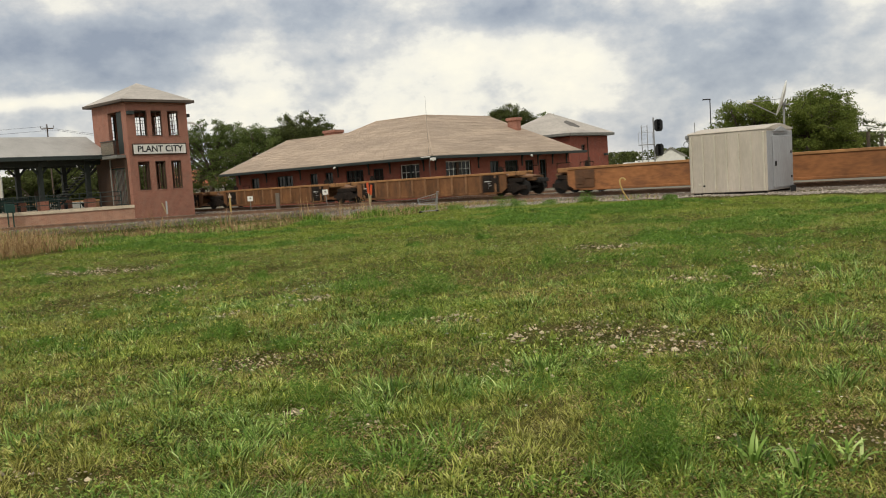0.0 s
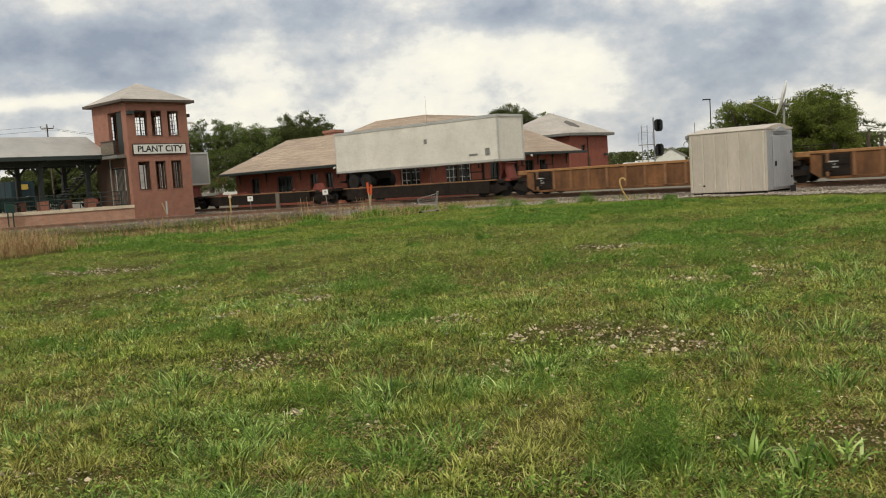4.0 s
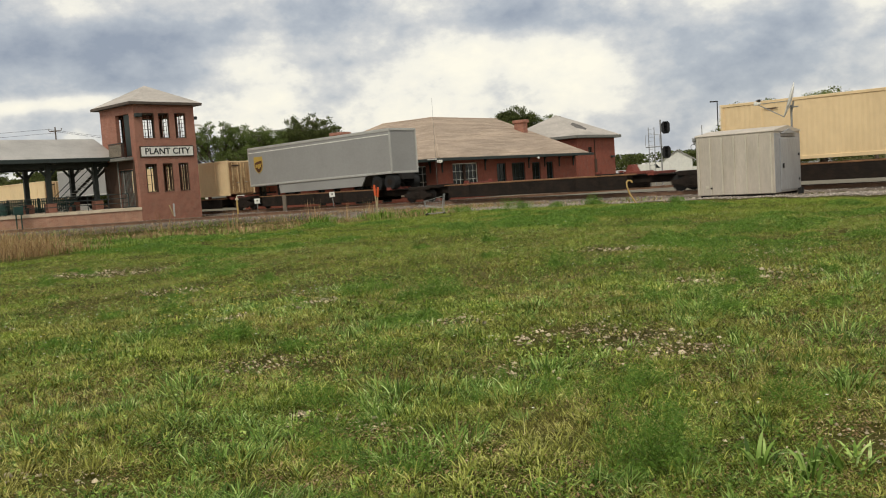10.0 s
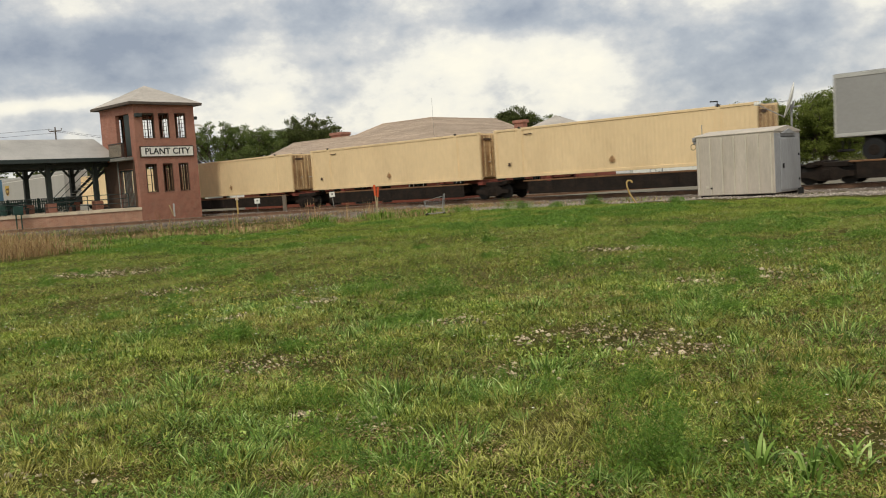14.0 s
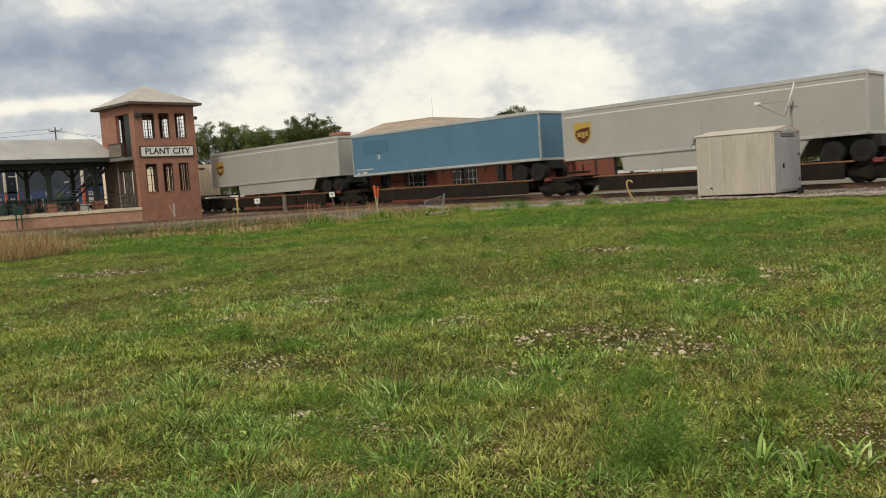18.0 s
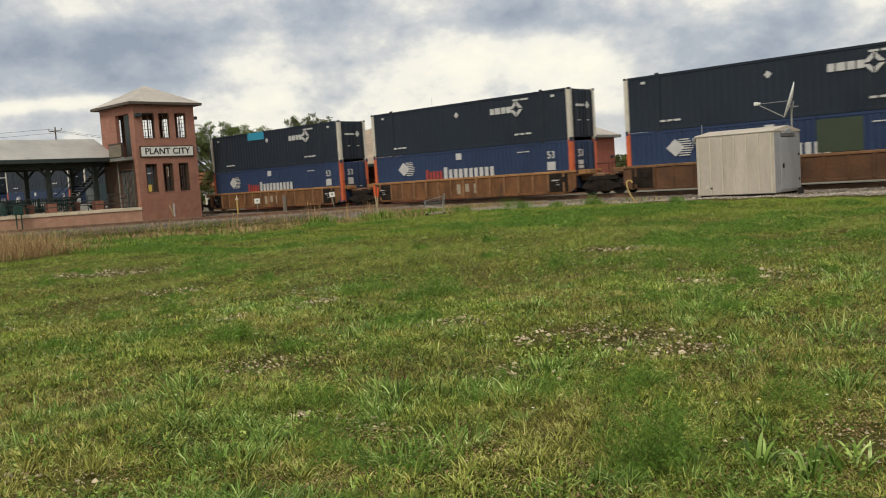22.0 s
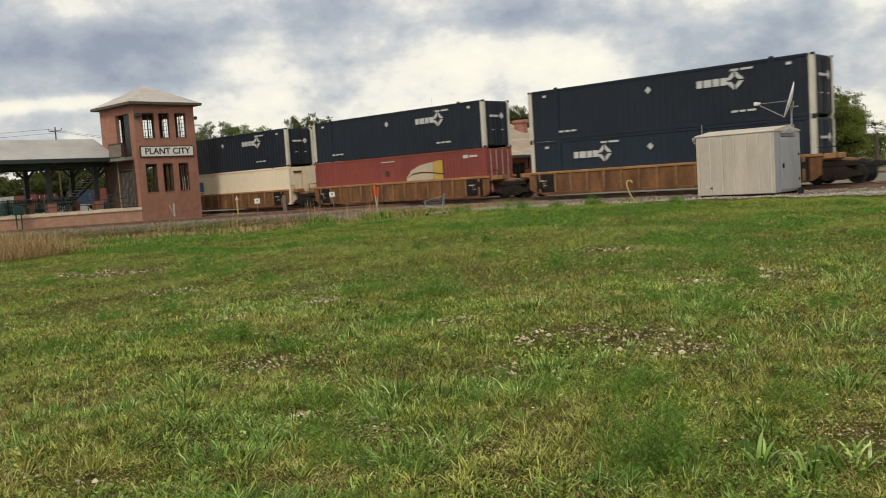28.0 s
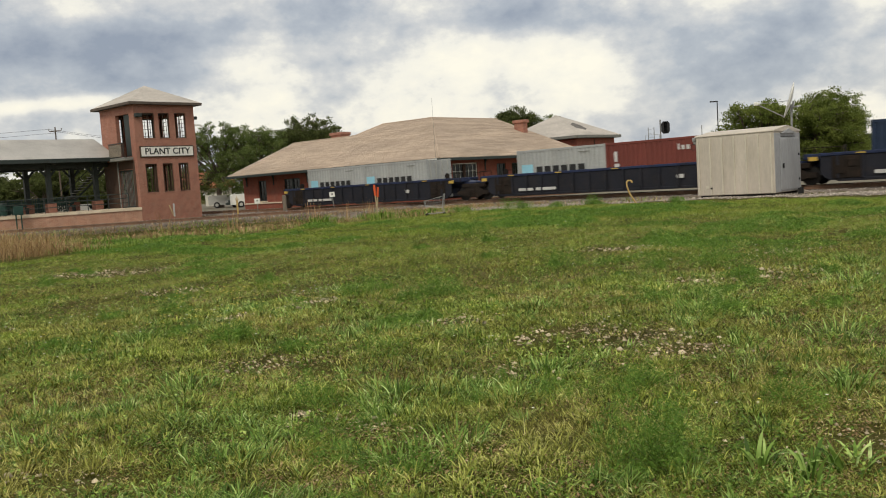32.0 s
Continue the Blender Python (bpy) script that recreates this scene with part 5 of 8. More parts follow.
# canopy roof over the platform
can = thing("platform_canopy", TWR, "open platform shelter with a pale metal roof on dark posts", "shelter")
xr, xl, yf, yr, yb, ze_, zr = -.03, -22, 2.84, 6.5, 10.2, 4.80, 6.48
part("roof_front", Geo().slab([(xl, yf, ze_), (xr, yf, ze_), (xr, yr, zr), (xl, yr, zr)], .08), ROOF_METAL, can, "pale weathered sheet roof slope")
part("roof_back", Geo().slab([(xl, yr, zr), (xr, yr, zr), (xr, yb, ze_), (xl, yb, ze_)], .08), ROOF_METAL, can)
part("fascia", Geo().cbox(xl, xr, yf - .06, yf, ze_ - .3, ze_ + .0, .012), TRIM_DARK, can, "dark gutter and fascia")
part("fascia", Geo().cbox(xl, xr, yb, yb + .06, ze_ - .3, ze_ + .0, .012), TRIM_DARK, can)
# dark underlay added; the gloom below the roof is put into its colour
part("ceiling_boards", Geo().slab([(xl, yf + .01, ze_ - .1), (xr - .02, yf + .01, ze_ - .1), (xr - .02, yr, zr - .1), (xl, yr, zr - .1)], .03).slab([(xl, yr, zr - .1), (xr - .02, yr, zr - .1), (xr - .02, yb - .01, ze_ - .1), (xl, yb - .01, ze_ - .1)], .03), TRIM_BROWN, can, "dark sheet under the roof, added to deepen the shade there")
for i, x in enumerate((-1.15, -4.8, -8.9, -13, -17)):
    for y in (4.6, 8.6):
        pp = part("post", Geo().cbox(x - .17, x + .17, y - .17, y + .17, .86, 4.65, .02), TRIM_DARK, can, "dark square shelter post")
        part("post_base", Geo().cbox(x - .33, x + .33, y - .33, y + .33, .861, 1.55, .02), BRICK, pp, "brick post base")
        for sx in (-1, 1):
            part("brace", Geo().tube([(x + sx * .15, y, 3.6), (x + sx * .85, y, 4.4)], .09, 6), TRIM_DARK, pp)
    part("tie_beam", Geo().cbox(x - .08, x + .08, yf + .1, yb - .1, 4.42, 4.62, .015), TRIM_DARK, can)
for y in (4.6, 8.6):
    part("long_beam", Geo().cbox(xl, xr - .02, y - .08, y + .08, 4.15, 4.70, .015), TRIM_DARK, can)
part("downpipe", Geo().cyl((-.12, yf, .9), (-.12, yf, 4.5), .06).cyl((-.12, yf, 4.5), (-.12, yf - .2, 4.55), .05), TRIM_GREY, can, "grey downpipe")


def on_tower(x, y, z=0, turn=0):
    return TWR @ pose(x, y, z, 0, 0, turn)


# railing along the platform edge
rl = thing("platform_railing", TWR, "dark tubular metal railing along the platform", "railing")
pts = [(-.6, .75), (-9.3, 2.55), (-16, 4.0)]
for (xa, ya), (xb, yb2) in zip(pts, pts[1:]):
    for z in (1.25, 1.6, 1.93):
        part("rail", Geo().cyl((xa, ya, z), (xb, yb2, z), .028, seg=6), TRIM_DARK, rl)
    k = int(abs(xb - xa) / 1.45)
    for i in range(k + 1):
        x, y = xa + (xb - xa) * i / k, ya + (yb2 - ya) * i / k
        part("post", Geo().cyl((x, y, .86), (x, y, 1.96), .032, seg=6), TRIM_DARK, rl)
# slatted screen along the back of the platform
sc_ = thing("platform_screen", TWR, "dark green slatted screen along the back of the platform", "screen")
for z in (1.05, 1.75):
    part("screen_rail", Geo().cbox(-15.0, -.7, 10.62, 10.68, z, z + .08, .01), TRIM_DARK, sc_)
slat_me = Geo().cbox(-.055, .055, -.015, .015, 0, 1.15, .005).mesh("slat", GREEN_P)
for i in range(82):
    sl = new("slat", slat_me)
    sl.parent, sl.location = sc_, (-14.9 + i * .172, 10.6, .87)
for i in range(7):
    part("screen_post", Geo().cbox(-15.0 + i * 2.37, -14.9 + i * 2.37, 10.69, 10.79, .862, 2.1, .01), TRIM_DARK, sc_)
# open stair up to the tower's first floor
st = thing("open_stair", TWR, "dark open-riser metal stair under the shelter", "stair")
for s in (7.3, 8.6):
    part("stringer", Geo().prism([(-3.0, .86), (-2.7, .86), (1.6, 4.65), (1.6, 4.35), (-2.55, .86)], "y", s - .03, s + .03), TRIM_DARK, st)
    part("handrail", Geo().tube([(-3.0, s, 1.8), (1.4, s, 5.6)], .03, 6), TRIM_DARK, st)
for i in range(18):
    x, z = -2.75 + i * .245, 1.0 + i * .208
    part("tread", Geo().cbox(x - .14, x + .14, 7.33, 8.57, z, z + .045, .01), TRIM_GREY, st, "grey stair tread")


def bench(m):
    b = thing("bench", m, "dark green slatted platform bench", "bench", "platform benches")
    for i in range(4):
        part("seat_slat", Geo().cbox(-.95, .95, -.2 + i * .12, -.1 + i * .12, .44, .475, .006), GREEN_P, b)
    for i in range(3):
        part("back_slat", Geo().cbox(-.95, .95, .28, .31, .56 + i * .13, .66 + i * .13, .006), GREEN_P, b)
    for x in (-.8, .8):
        part("leg", Geo().cbox(x - .03, x + .03, -.2, .3, 0, .44, .008).cbox(x - .03, x + .03, .27, .33, .42, .95, .008), TRIM_DARK, b)
    return b


b0 = bench(on_tower(-3.0, 6.4, .862))
for x in (-6.6, -10.4):
    copy_thing(b0, on_tower(x, 6.4, .862))


def litter_bin(m):
    b = thing("litter_bin", m, "dark green litter bin on a post", "bin")
    part("drum", Geo().cyl((0, 0, .05), (0, 0, .85), .29, .31, 14), GREEN_P, b, "round dark green drum")
    part("rim", Geo().cyl((0, 0, .85), (0, 0, .93), .33, .30, 14), TRIM_DARK, b)
    part("post", Geo().cyl((.12, 0, 0), (.12, 0, .2), .04), TRIM_DARK, b)
    return b


litter_bin(on_tower(-8.75, 3.35, .862))
litter_bin(on_tower(-7.1, 7.9, .862))
sp_ = thing("sign_post", on_tower(-8.7, 1.3, -.5), "dark green trackside sign post with a small box", "sign post")
part("post", Geo().cyl((0, 0, 0), (0, 0, 1.5), .05).cyl((.35, 0, 0), (.35, 0, 1.5), .05), GREEN_P, sp_)
part("sign_box", Geo().cbox(-.15, .5, -.08, .08, 1.4, 2.0, .02), GREEN_P, sp_)
tr_ = thing("lattice_gantry", on_tower(-9.3, 12, .86), "grey metal lattice boom beyond the shelter", "gantry")
part("upright", Geo().cbox(.6, .9, -.1, .2, 0, 3.6, .02), TRIM_GREY, tr_)
for z in (2.9, 3.5):
    part("chord", Geo().cbox(-6, 1.0, 0, .06, z, z + .06, .01), GALV, tr_)
for i in range(9):
    x = -6 + i * .78
    part("lacing", Geo().cyl((x, .03, 2.73), (x + .39, .03, 3.43), .025, seg=5).cyl((x + .39, .03, 3.43), (x + .78, .03, 2.73), .025, seg=5), GALV, tr_)
part("lamp", Geo().cyl((-1.2, -.1, 3.0), (-1.2, .02, 3.0), .14), mat("red_lens", (.45, .03, .03), .3, 0, .05, 2, 9, 0), tr_, "red lamp lens")

# depot: L-shaped, on the main line's axes
dep = thing("depot_building", at(0, 0, 0), "single-storey red brick railway depot with wide tan shingle roof", "building")
zb, ze = -.4, 3.05


def depot_openings():
    lo, hi = .55, 2.42
    l = [(-66.7, -65.5, lo, hi), (-62.9, -60.6, lo, hi), (-58.3, -57.3, -.1, hi), (-56.3, -55.3, -.1, hi), (-53.7, -51.6, -.1, hi), (-50.5, -49.3, -.1, hi), (-47.45, -45.4, .1, 2.55)]
    r = [(50.0, 53.0, .1, 2.6), (55.4, 56.6, -.1, 2.45), (57.4, 59.2, -.1, 2.45), (60.2, 61.4, -.1, 2.4), (62.3, 63.3, -.1, 2.4)]
    return l, r


dl, dr = depot_openings()
part("wall", wall_geo(-69.0, -44.2, zb, ze, 48.3, 48.62, dl), BRICK_RED, dep, "red brick wall with dark openings")
part("wall", turn_geo(wall_geo(48.62, 66.9, zb, ze, 0, .32, dr), 90, -44.2), BRICK_RED, dep)
part("wall", Geo().prism([(48.62, zb), (61.8, zb), (61.8, 3.2), (55.0, 5.75), (48.62, 3.4)], "x", -69.0, -68.68), BRICK_RED, dep, "brick end wall")
part("wall", wall_geo(-69.0, -60.6, zb, ze, 61.8, 62.12, []), BRICK_RED, dep)
part("wall", wall_geo(-61.0, -44.55, zb, ze, 66.58, 66.9, []), BRICK_RED, dep)
for a, b, c, d_ in dl:
    wide = b - a > 1.8
    w = window_set(dep, a + .002, b - .002, c + .002, d_ - .002, 48.46, 4 if wide else 2, 4 if b > -46 else 2, WHITE if b > -46 else TRIM_DARK, GLASS)
    if c > 0.3:
        part("sill", Geo().cbox(a - .1, b + .1, 48.2, 48.45, c - .12, c - .004, .015), CONCRETE, dep, "pale window sill")
    if wide:
        part("mullion", Geo().cbox((a + b) / 2 - .1, (a + b) / 2 + .1, 48.4, 48.52, c + .07, d_ - .07, .01), TRIM_DARK, w)
for i, (a, b, c, d_) in enumerate(dr):
    wide = b - a > 1.5
    w = window_set(dep, a + .002, b - .002, c + .002, d_ - .002, .14, 6 if i == 0 else (3 if wide else 2), 4 if i == 0 else 2, WHITE if i == 0 else TRIM_DARK, GLASS, turn=90, ox=-44.2)
    if i == 0:
        part("mullion", turn_geo(Geo().cbox(51.35, 51.65, .08, .2, .2, 2.5, .01), 90, -44.2), TRIM_BROWN, w)
# base course and roof brackets
part("base_course", Geo().cbox(-69.06, -44.14, 48.22, 48.30, .30, .42, .015), CONCRETE, dep, "pale stone band along the wall")
for s in (-68.4, -64.3, -59.5, -54.6, -50.9, -48.5, -44.9):
    part("bracket", Geo().prism([(48.3, 1.95), (48.3, 2.9), (47.4, 2.9), (47.4, 2.82), (48.1, 2.78), (48.22, 2.5), (48.22, 1.95)], "x", s - .05, s + .05), TRIM_DARK, dep, "dark wooden eave bracket")
for nn in (48.8, 53.9, 59.7, 62.0, 64.2, 66.4):
    part("bracket", turn_geo(Geo().prism([(0, 1.95), (0, 2.9), (-.9, 2.9), (-.9, 2.82), (-.2, 2.78), (-.08, 2.5), (-.08, 1.95)], "x", nn - .05, nn + .05), 90, -44.2), TRIM_DARK, dep)
E0, EC, ER = (-69.6, 47.0, 3.02), (-42.8, 47.0, 3.02), (-43.2, 67.6, 3.02)
K1, VV, MM, QQ, K2 = (-69.6, 55.0, 6.0), (-60.4, 55.0, 6.0), (-59.3, 57.6, 6.97), (-53.0, 57.6, 6.97), (-53.4, 67.4, 6.97)
rf = part("roof", Geo().slab([E0, EC, QQ, MM, VV, K1], .12), SHINGLE, dep, "broad tan shingle roof slope")
part("roof_slope", Geo().slab([EC, ER, K2, QQ], .12), SHINGLE, rf)
part("roof_slope", Geo().slab([K1, VV, (-60.4, 63, 3.02), (-69.6, 63, 3.02)], .12), SHINGLE, rf)
part("roof_slope", Geo().slab([VV, MM, (-63, 63, 4.2), (-60.4, 63, 3.02)], .12), SHINGLE, rf)
part("roof_slope", Geo().slab([MM, QQ, K2, (-62.5, 67.4, 3.4), (-63, 63, 4.2)], .12), SHINGLE, rf)
for a, b, q in ((QQ, EC, .09), (MM, QQ, .09), (QQ, K2, .09), (K1, VV, .08), (VV, MM, .08)):
    part("ridge_cap", Geo().tube([(a[0], a[1], a[2] + .0), (b[0], b[1], b[2] + .0)], q, 6), SHINGLE, rf, "capped roof ridge")
part("gutter", Geo().cbox(-69.65, -42.72, 46.88, 47.02, 2.78, 3.0, .02), TRIM_DARK, rf, "dark gutter and fascia")
part("gutter", Geo().cbox(-42.95, -42.72, 47.02, 67.65, 2.78, 3.0, .02), TRIM_DARK, rf)
part("barge_board", Geo().slab([(-69.68, 47.0, 3.04), (-69.6, 47.0, 3.04), (-69.6, 55, 6.02), (-69.68, 55, 6.02)], .24), TRIM_GREY, rf)
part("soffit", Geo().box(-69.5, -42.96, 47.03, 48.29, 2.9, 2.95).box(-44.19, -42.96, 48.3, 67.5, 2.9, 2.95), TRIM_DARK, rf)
part("interior", Geo().box(-68.5, -45, 52.5, 52.6, -.3, 2.9).box(-48.6, -48.5, 52.6, 66, -.3, 2.9), mat("interior_dark", (.05, .045, .04), .9, 0, .1, 1, 8, .05), dep, "dim inner partition walls")


def chimney(parent, s, nn, z0, z1, w):
    k = part("chimney", Geo().cbox(s - w, s + w, nn - w * .7, nn + w * .7, z0, z1, .03), BRICK, parent, "squat red-brown brick chimney")
    part("chimney_cap", Geo().cbox(s - w - .12, s + w + .12, nn - w * .7 - .12, nn + w * .7 + .12, z1 - .3, z1, .05), BRICK, k)


chimney(dep, -67.0, 59.0, 4.0, 6.85, .8)
chimney(dep, -49.5, 66.0, 4.0, 6.5, .52)


def edge_at(pts, z):
    """The point at height z on a rising line of points."""
    for p, q in zip(pts, pts[1:]):
        if p[2] <= z <= q[2] and q[2] > p[2]:
            k = (z - p[2]) / (q[2] - p[2])
            return Vector(p).lerp(Vector(q), k)
    return Vector(pts[-1])


def shingle_rows(parent, left, right, z0, z1, step, out):
    """Overlapping rows of shingle, each row broken into runs, lying on a slope."""
    g = Geo()
    n = round((z1 - z0) / step)
    for i in range(n):
        za, zb_ = z0 + (z1 - z0) * i / n, z0 + (z1 - z0) * (i + 1) / n - .002
        la, ra, lb, rb = edge_at(left, za + .001), edge_at(right, za + .001), edge_at(left, zb_), edge_at(right, zb_)
        u = 0.0
        wide = (ra - la).length
        while u < 1:
            v = min(1, u + RNG.uniform(.5, 2.6) / max(wide, .5))
            lift = RNG.uniform(.017, .028)
            g.add([la.lerp(ra, u) + out * lift, la.lerp(ra, v) + out * lift, lb.lerp(rb, v) + out * .012, lb.lerp(rb, u) + out * .012, la.lerp(ra, u) + out * .005, la.lerp(ra, v) + out * .005], [(0, 1, 2, 3), (4, 5, 1, 0)])
            u = v
    me = bpy.data.meshes.new("shingle_cover")
    me.from_pydata([tuple(p) for p in g.v], [], g.f)
    me.materials.append(SHINGLE)
    ob = new("shingle_cover", me)
    ob.parent = parent
    return tagged(ob, "overlapping rows of tan shingles", kind="stuff")


shingle_rows(rf, [E0, K1], [EC, QQ], 3.03, 5.99, .085, Vector((0, -.35, .94)))
shingle_rows(rf, [VV, MM], [edge_at([EC, QQ], 6.0), QQ], 6.005, 6.96, .085, Vector((0, -.35, .94)))
shingle_rows(rf, [EC, QQ], [ER, K2], 3.03, 6.95, .085, Vector((.36, 0, .93)))
part("eave_lamp", Geo().cbox(-42.6, -42.3, 46.5, 46.85, 2.65, 2.85, .03).cbox(-43.6, -42.8, 46.6, 46.8, 2.9, 2.97, .01).cyl((-42.45, 46.7, 2.75), (-42.25, 46.5, 2.7), .07, .10), WHITE, dep, "white flood lamps at the eave corner")
part("eave_lamp", Geo().cyl((-53.3, 46.85, 2.74), (-53.3, 46.7, 2.7), .07, .09), WHITE, dep, "small white flood lamp")
part("eave_lamp", Geo().cyl((-42.7, 59.0, 2.74), (-42.55, 59.0, 2.7), .07, .09), WHITE, dep)
part("aerial", Geo().cyl((-42.9, 46.75, .0), (-42.9, 46.75, 7.3), .014, .007, 6), TRIM_GREY, dep, "tall thin whip aerial")

# square brick pavilion behind the depot
pv = thing("brick_pavilion", at(-47.7, 72.5, 0), "two-storey square red brick pavilion with grey hipped roof", "building")
pa, pb = 7.0, 9.3     # across and back
win = [(2.0, 2.7, 3.1, 3.75)]
part("wall", turn_geo(wall_geo(0, pa, -.4, 4.6, 0, .3, win), 90), BRICK_RED, pv, "red brick wall")
part("wall", wall_geo(-pb, -.3, -.4, 4.6, 0, .3, []), BRICK_RED, pv)
part("wall", wall_geo(-pb, -.3, -.4, 4.6, pa - .3, pa, []), BRICK_RED, pv)
part("wall", turn_geo(wall_geo(.3, pa - .3, -.4, 4.6, -.3, 0, []), 90, -pb), BRICK_RED, pv)
window_set(pv, 2.002, 2.698, 3.102, 3.748, .12, 2, 2, TRIM_BROWN, GLASS, turn=90)
part("downpipe", Geo().cyl((.06, 3.1, -.2), (.06, 3.1, 4.5), .05, seg=6), TRIM_BROWN, pv)
part("meter_box", Geo().cbox(.0, .15, 3.0, 3.3, 1.2, 2.5, .02), TRIM_BROWN, pv, "brown wall box")
ov = .55
c4 = [(ov, -ov, 4.9), (ov, pa + ov, 4.9), (-pb - ov, pa + ov, 4.9), (-pb - ov, -ov, 4.9)]
rp = part("roof", Geo().add(c4 + [(-pb / 2, pa / 2, 7.35)], [(0, 1, 4), (1, 2, 4), (2, 3, 4), (3, 0, 4)]), SHINGLE_GREY, pv, "grey hipped shingle roof with a dark stain")
part("fascia", Geo().box(-pb - ov, ov, -ov, -ov + .06, 4.66, 4.905).box(-pb - ov, ov, pa + ov - .06, pa + ov, 4.66, 4.905).box(ov - .06, ov, -ov + .06, pa + ov - .06, 4.66, 4.905).box(-pb - ov, -pb - ov + .06, -ov + .06, pa + ov - .06, 4.66, 4.905), TRIM_GREY, rp, "grey fascia")
part("soffit", Geo().box(-pb - ov + .06, ov - .06, -ov + .06, pa + ov - .06, 4.62, 4.66), TRIM_GREY, rp)
c0, c1, c2 = (Vector(q) for q in (c4[0], c4[1], (-pb / 2, pa / 2, 7.35)))
nrm = (c1 - c0).cross(c2 - c0).normalized() * .008
g = Geo().add([c0 * a + c1 * b + c2 * (1 - a - b) + nrm for a, b in ((.52, .13), (.47, .29), (.35, .35), (.25, .30), (.20, .19), (.31, .13), (.40, .09))], [tuple(range(7))])
tagged(part("stain", g, mat("roof_stain", (.13, .12, .11), .95, 0, .35, 1.5, 12, .3), rp, "dark weather stain on the shingles"), kind="stuff")
part("wall_lamp", Geo().cbox(.0, .3, 6.1, 6.5, 2.6, 2.8, .03), TRIM_DARK, pv)

# ---- trackside shed and dish ----
sp0 = Vector((11.241, 38.0, 0))
shed_pose = pose(sp0.x, sp0.y, -.05, 0, 0, RZ)
shed = thing("signal_shed", shed_pose, "weathered pale metal signal equipment shed", "shed")
SL, SW, SHH = 3.40, 2.85, 2.66
SHED = mat("shed_metal", (.53, .47, .395), .6, .0, .12, .8, 12, .08, (.30, .27, .21), .45, stretch=(1, 1, .25))
SEAM = mat("shed_seam", (.58, .535, .44), .5, 0, .1, 1, 12, .05)
# greyer copy of the wall metal: the end's dimmer, bluish light as colour
SHED_SHADED = mat("shed_shaded", (.36, .365, .375), .55, .15, .15, .8, 12, .08, (.27, .26, .25), .4, stretch=(1, 1, .3))
part("shell", Geo().cbox(0, SL, 0, SW, 0, SHH - .12, .02), SHED, shed, "pale beige sheet-metal walls")
for i in range(7):
    x = .12 + (SL - .24) * i / 6
    part("panel_seam", Geo().cbox(x - .03, x + .03, -.055, .0, .03, SHH - .22, .008), SEAM, shed, "raised pale vertical seam")
    part("panel_seam", Geo().cbox(x - .035, x + .035, SW, SW + .035, .03, SHH - .22, .008), SHED, shed)
part("roof", Geo().prism([(-.03, SHH - .125), (-.03, SHH - .10), (.01, SHH - .07), (SW / 2, SHH + .12), (SW - .01, SHH - .07), (SW + .03, SHH - .10), (SW + .03, SHH - .125)], "x", -.04, SL + .04), SHED, shed, "shallow ridged metal roof")
part("skid", Geo().cbox(.1, SL - .1, .1, .25, -.12, .0, .02).cbox(.1, SL - .1, SW - .25, SW - .1, -.12, .0, .02), STEEL_DARK, shed, "dark steel skid")
part("end_wall", Geo().cbox(SL, SL + .02, .03, SW - .03, .03, SHH - .2, .006), SHED_SHADED, shed, "end wall, its weaker light painted in as grey")
dr_ = part("door", Geo().cbox(SL + .02, SL + .06, .55, SW - .25, .1, SHH - .42, .012), SHED_SHADED, shed, "metal door in the end wall's painted-in shade")
part("handle", Geo().cbox(SL + .06, SL + .12, .7, .78, 1.0, 1.2, .01), BLACK, dr_, "black door handle")
part("hinge", Geo().cbox(SL + .055, SL + .09, SW - .4, SW - .28, .45, .55, .008).cbox(SL + .055, SL + .09, SW - .4, SW - .28, 1.5, 1.6, .008), BLACK, dr_)
part("gable_vent", Geo().prism([(SW * .22, SHH - .22), (SW * .5, SHH - .02), (SW * .78, SHH - .22)], "x", SL + .02, SL + .1), SHED_SHADED, shed)
part("vent_slot", Geo().box(SL + .02, SL + .03, .7, SW - .6, SHH - .36, SHH - .33), BLACK, shed)
part("wall_socket", Geo().cbox(.62, .70, -.06, .0, .27, .35, .01), BLACK, shed, "small black wall socket")
part("patch", Geo().cbox(.40, .54, -.02, .0, .3, .42, .005), SEAM, shed, "small pale patch")
part("lamp", Geo().cbox(-.22, -.05, .1, .3, SHH - .3, SHH - .12, .03).cyl((-.12, .2, SHH - .4), (-.12, .2, SHH - .3), .08), GALV, shed, "small corner lamp")
g = Geo()
g.tube([(-.16 + .12 * math.cos(a), .1, SHH - .52 + .13 * math.sin(a)) for a in np.linspace(0, 2 * math.pi, 13)], .012, 5)
part("cable_loop", g, BLACK, shed)
part("whip_aerial", Geo().cyl((.12, .4, SHH - .1), (.12, .4, SHH + .42), .018, seg=6), GALV, shed, "short whip aerial")
part("conduit", Geo().cyl((SL + .1, SW - .1, -.15), (SL + .1, SW - .1, .12), .05).cyl((SL + .1, SW - .3, -.15), (SL + .1, SW - .3, .12), .05).cyl((SL + .1, SW - .5, -.15), (SL + .1, SW - .5, .1), .05), BLACK, shed, "black cable conduit stub")

dish = thing("satellite_dish", shed_pose @ pose(SL - .15, 2.0, SHH + .02), "white satellite dish on a grey mast above the shed", "satellite dish")
part("mast", Geo().cyl((.12, .1, -.1), (.12, .1, .95), .045).cbox(-.05, .4, .02, .18, .84, .9, .01), GALV, dish, "grey steel mast")
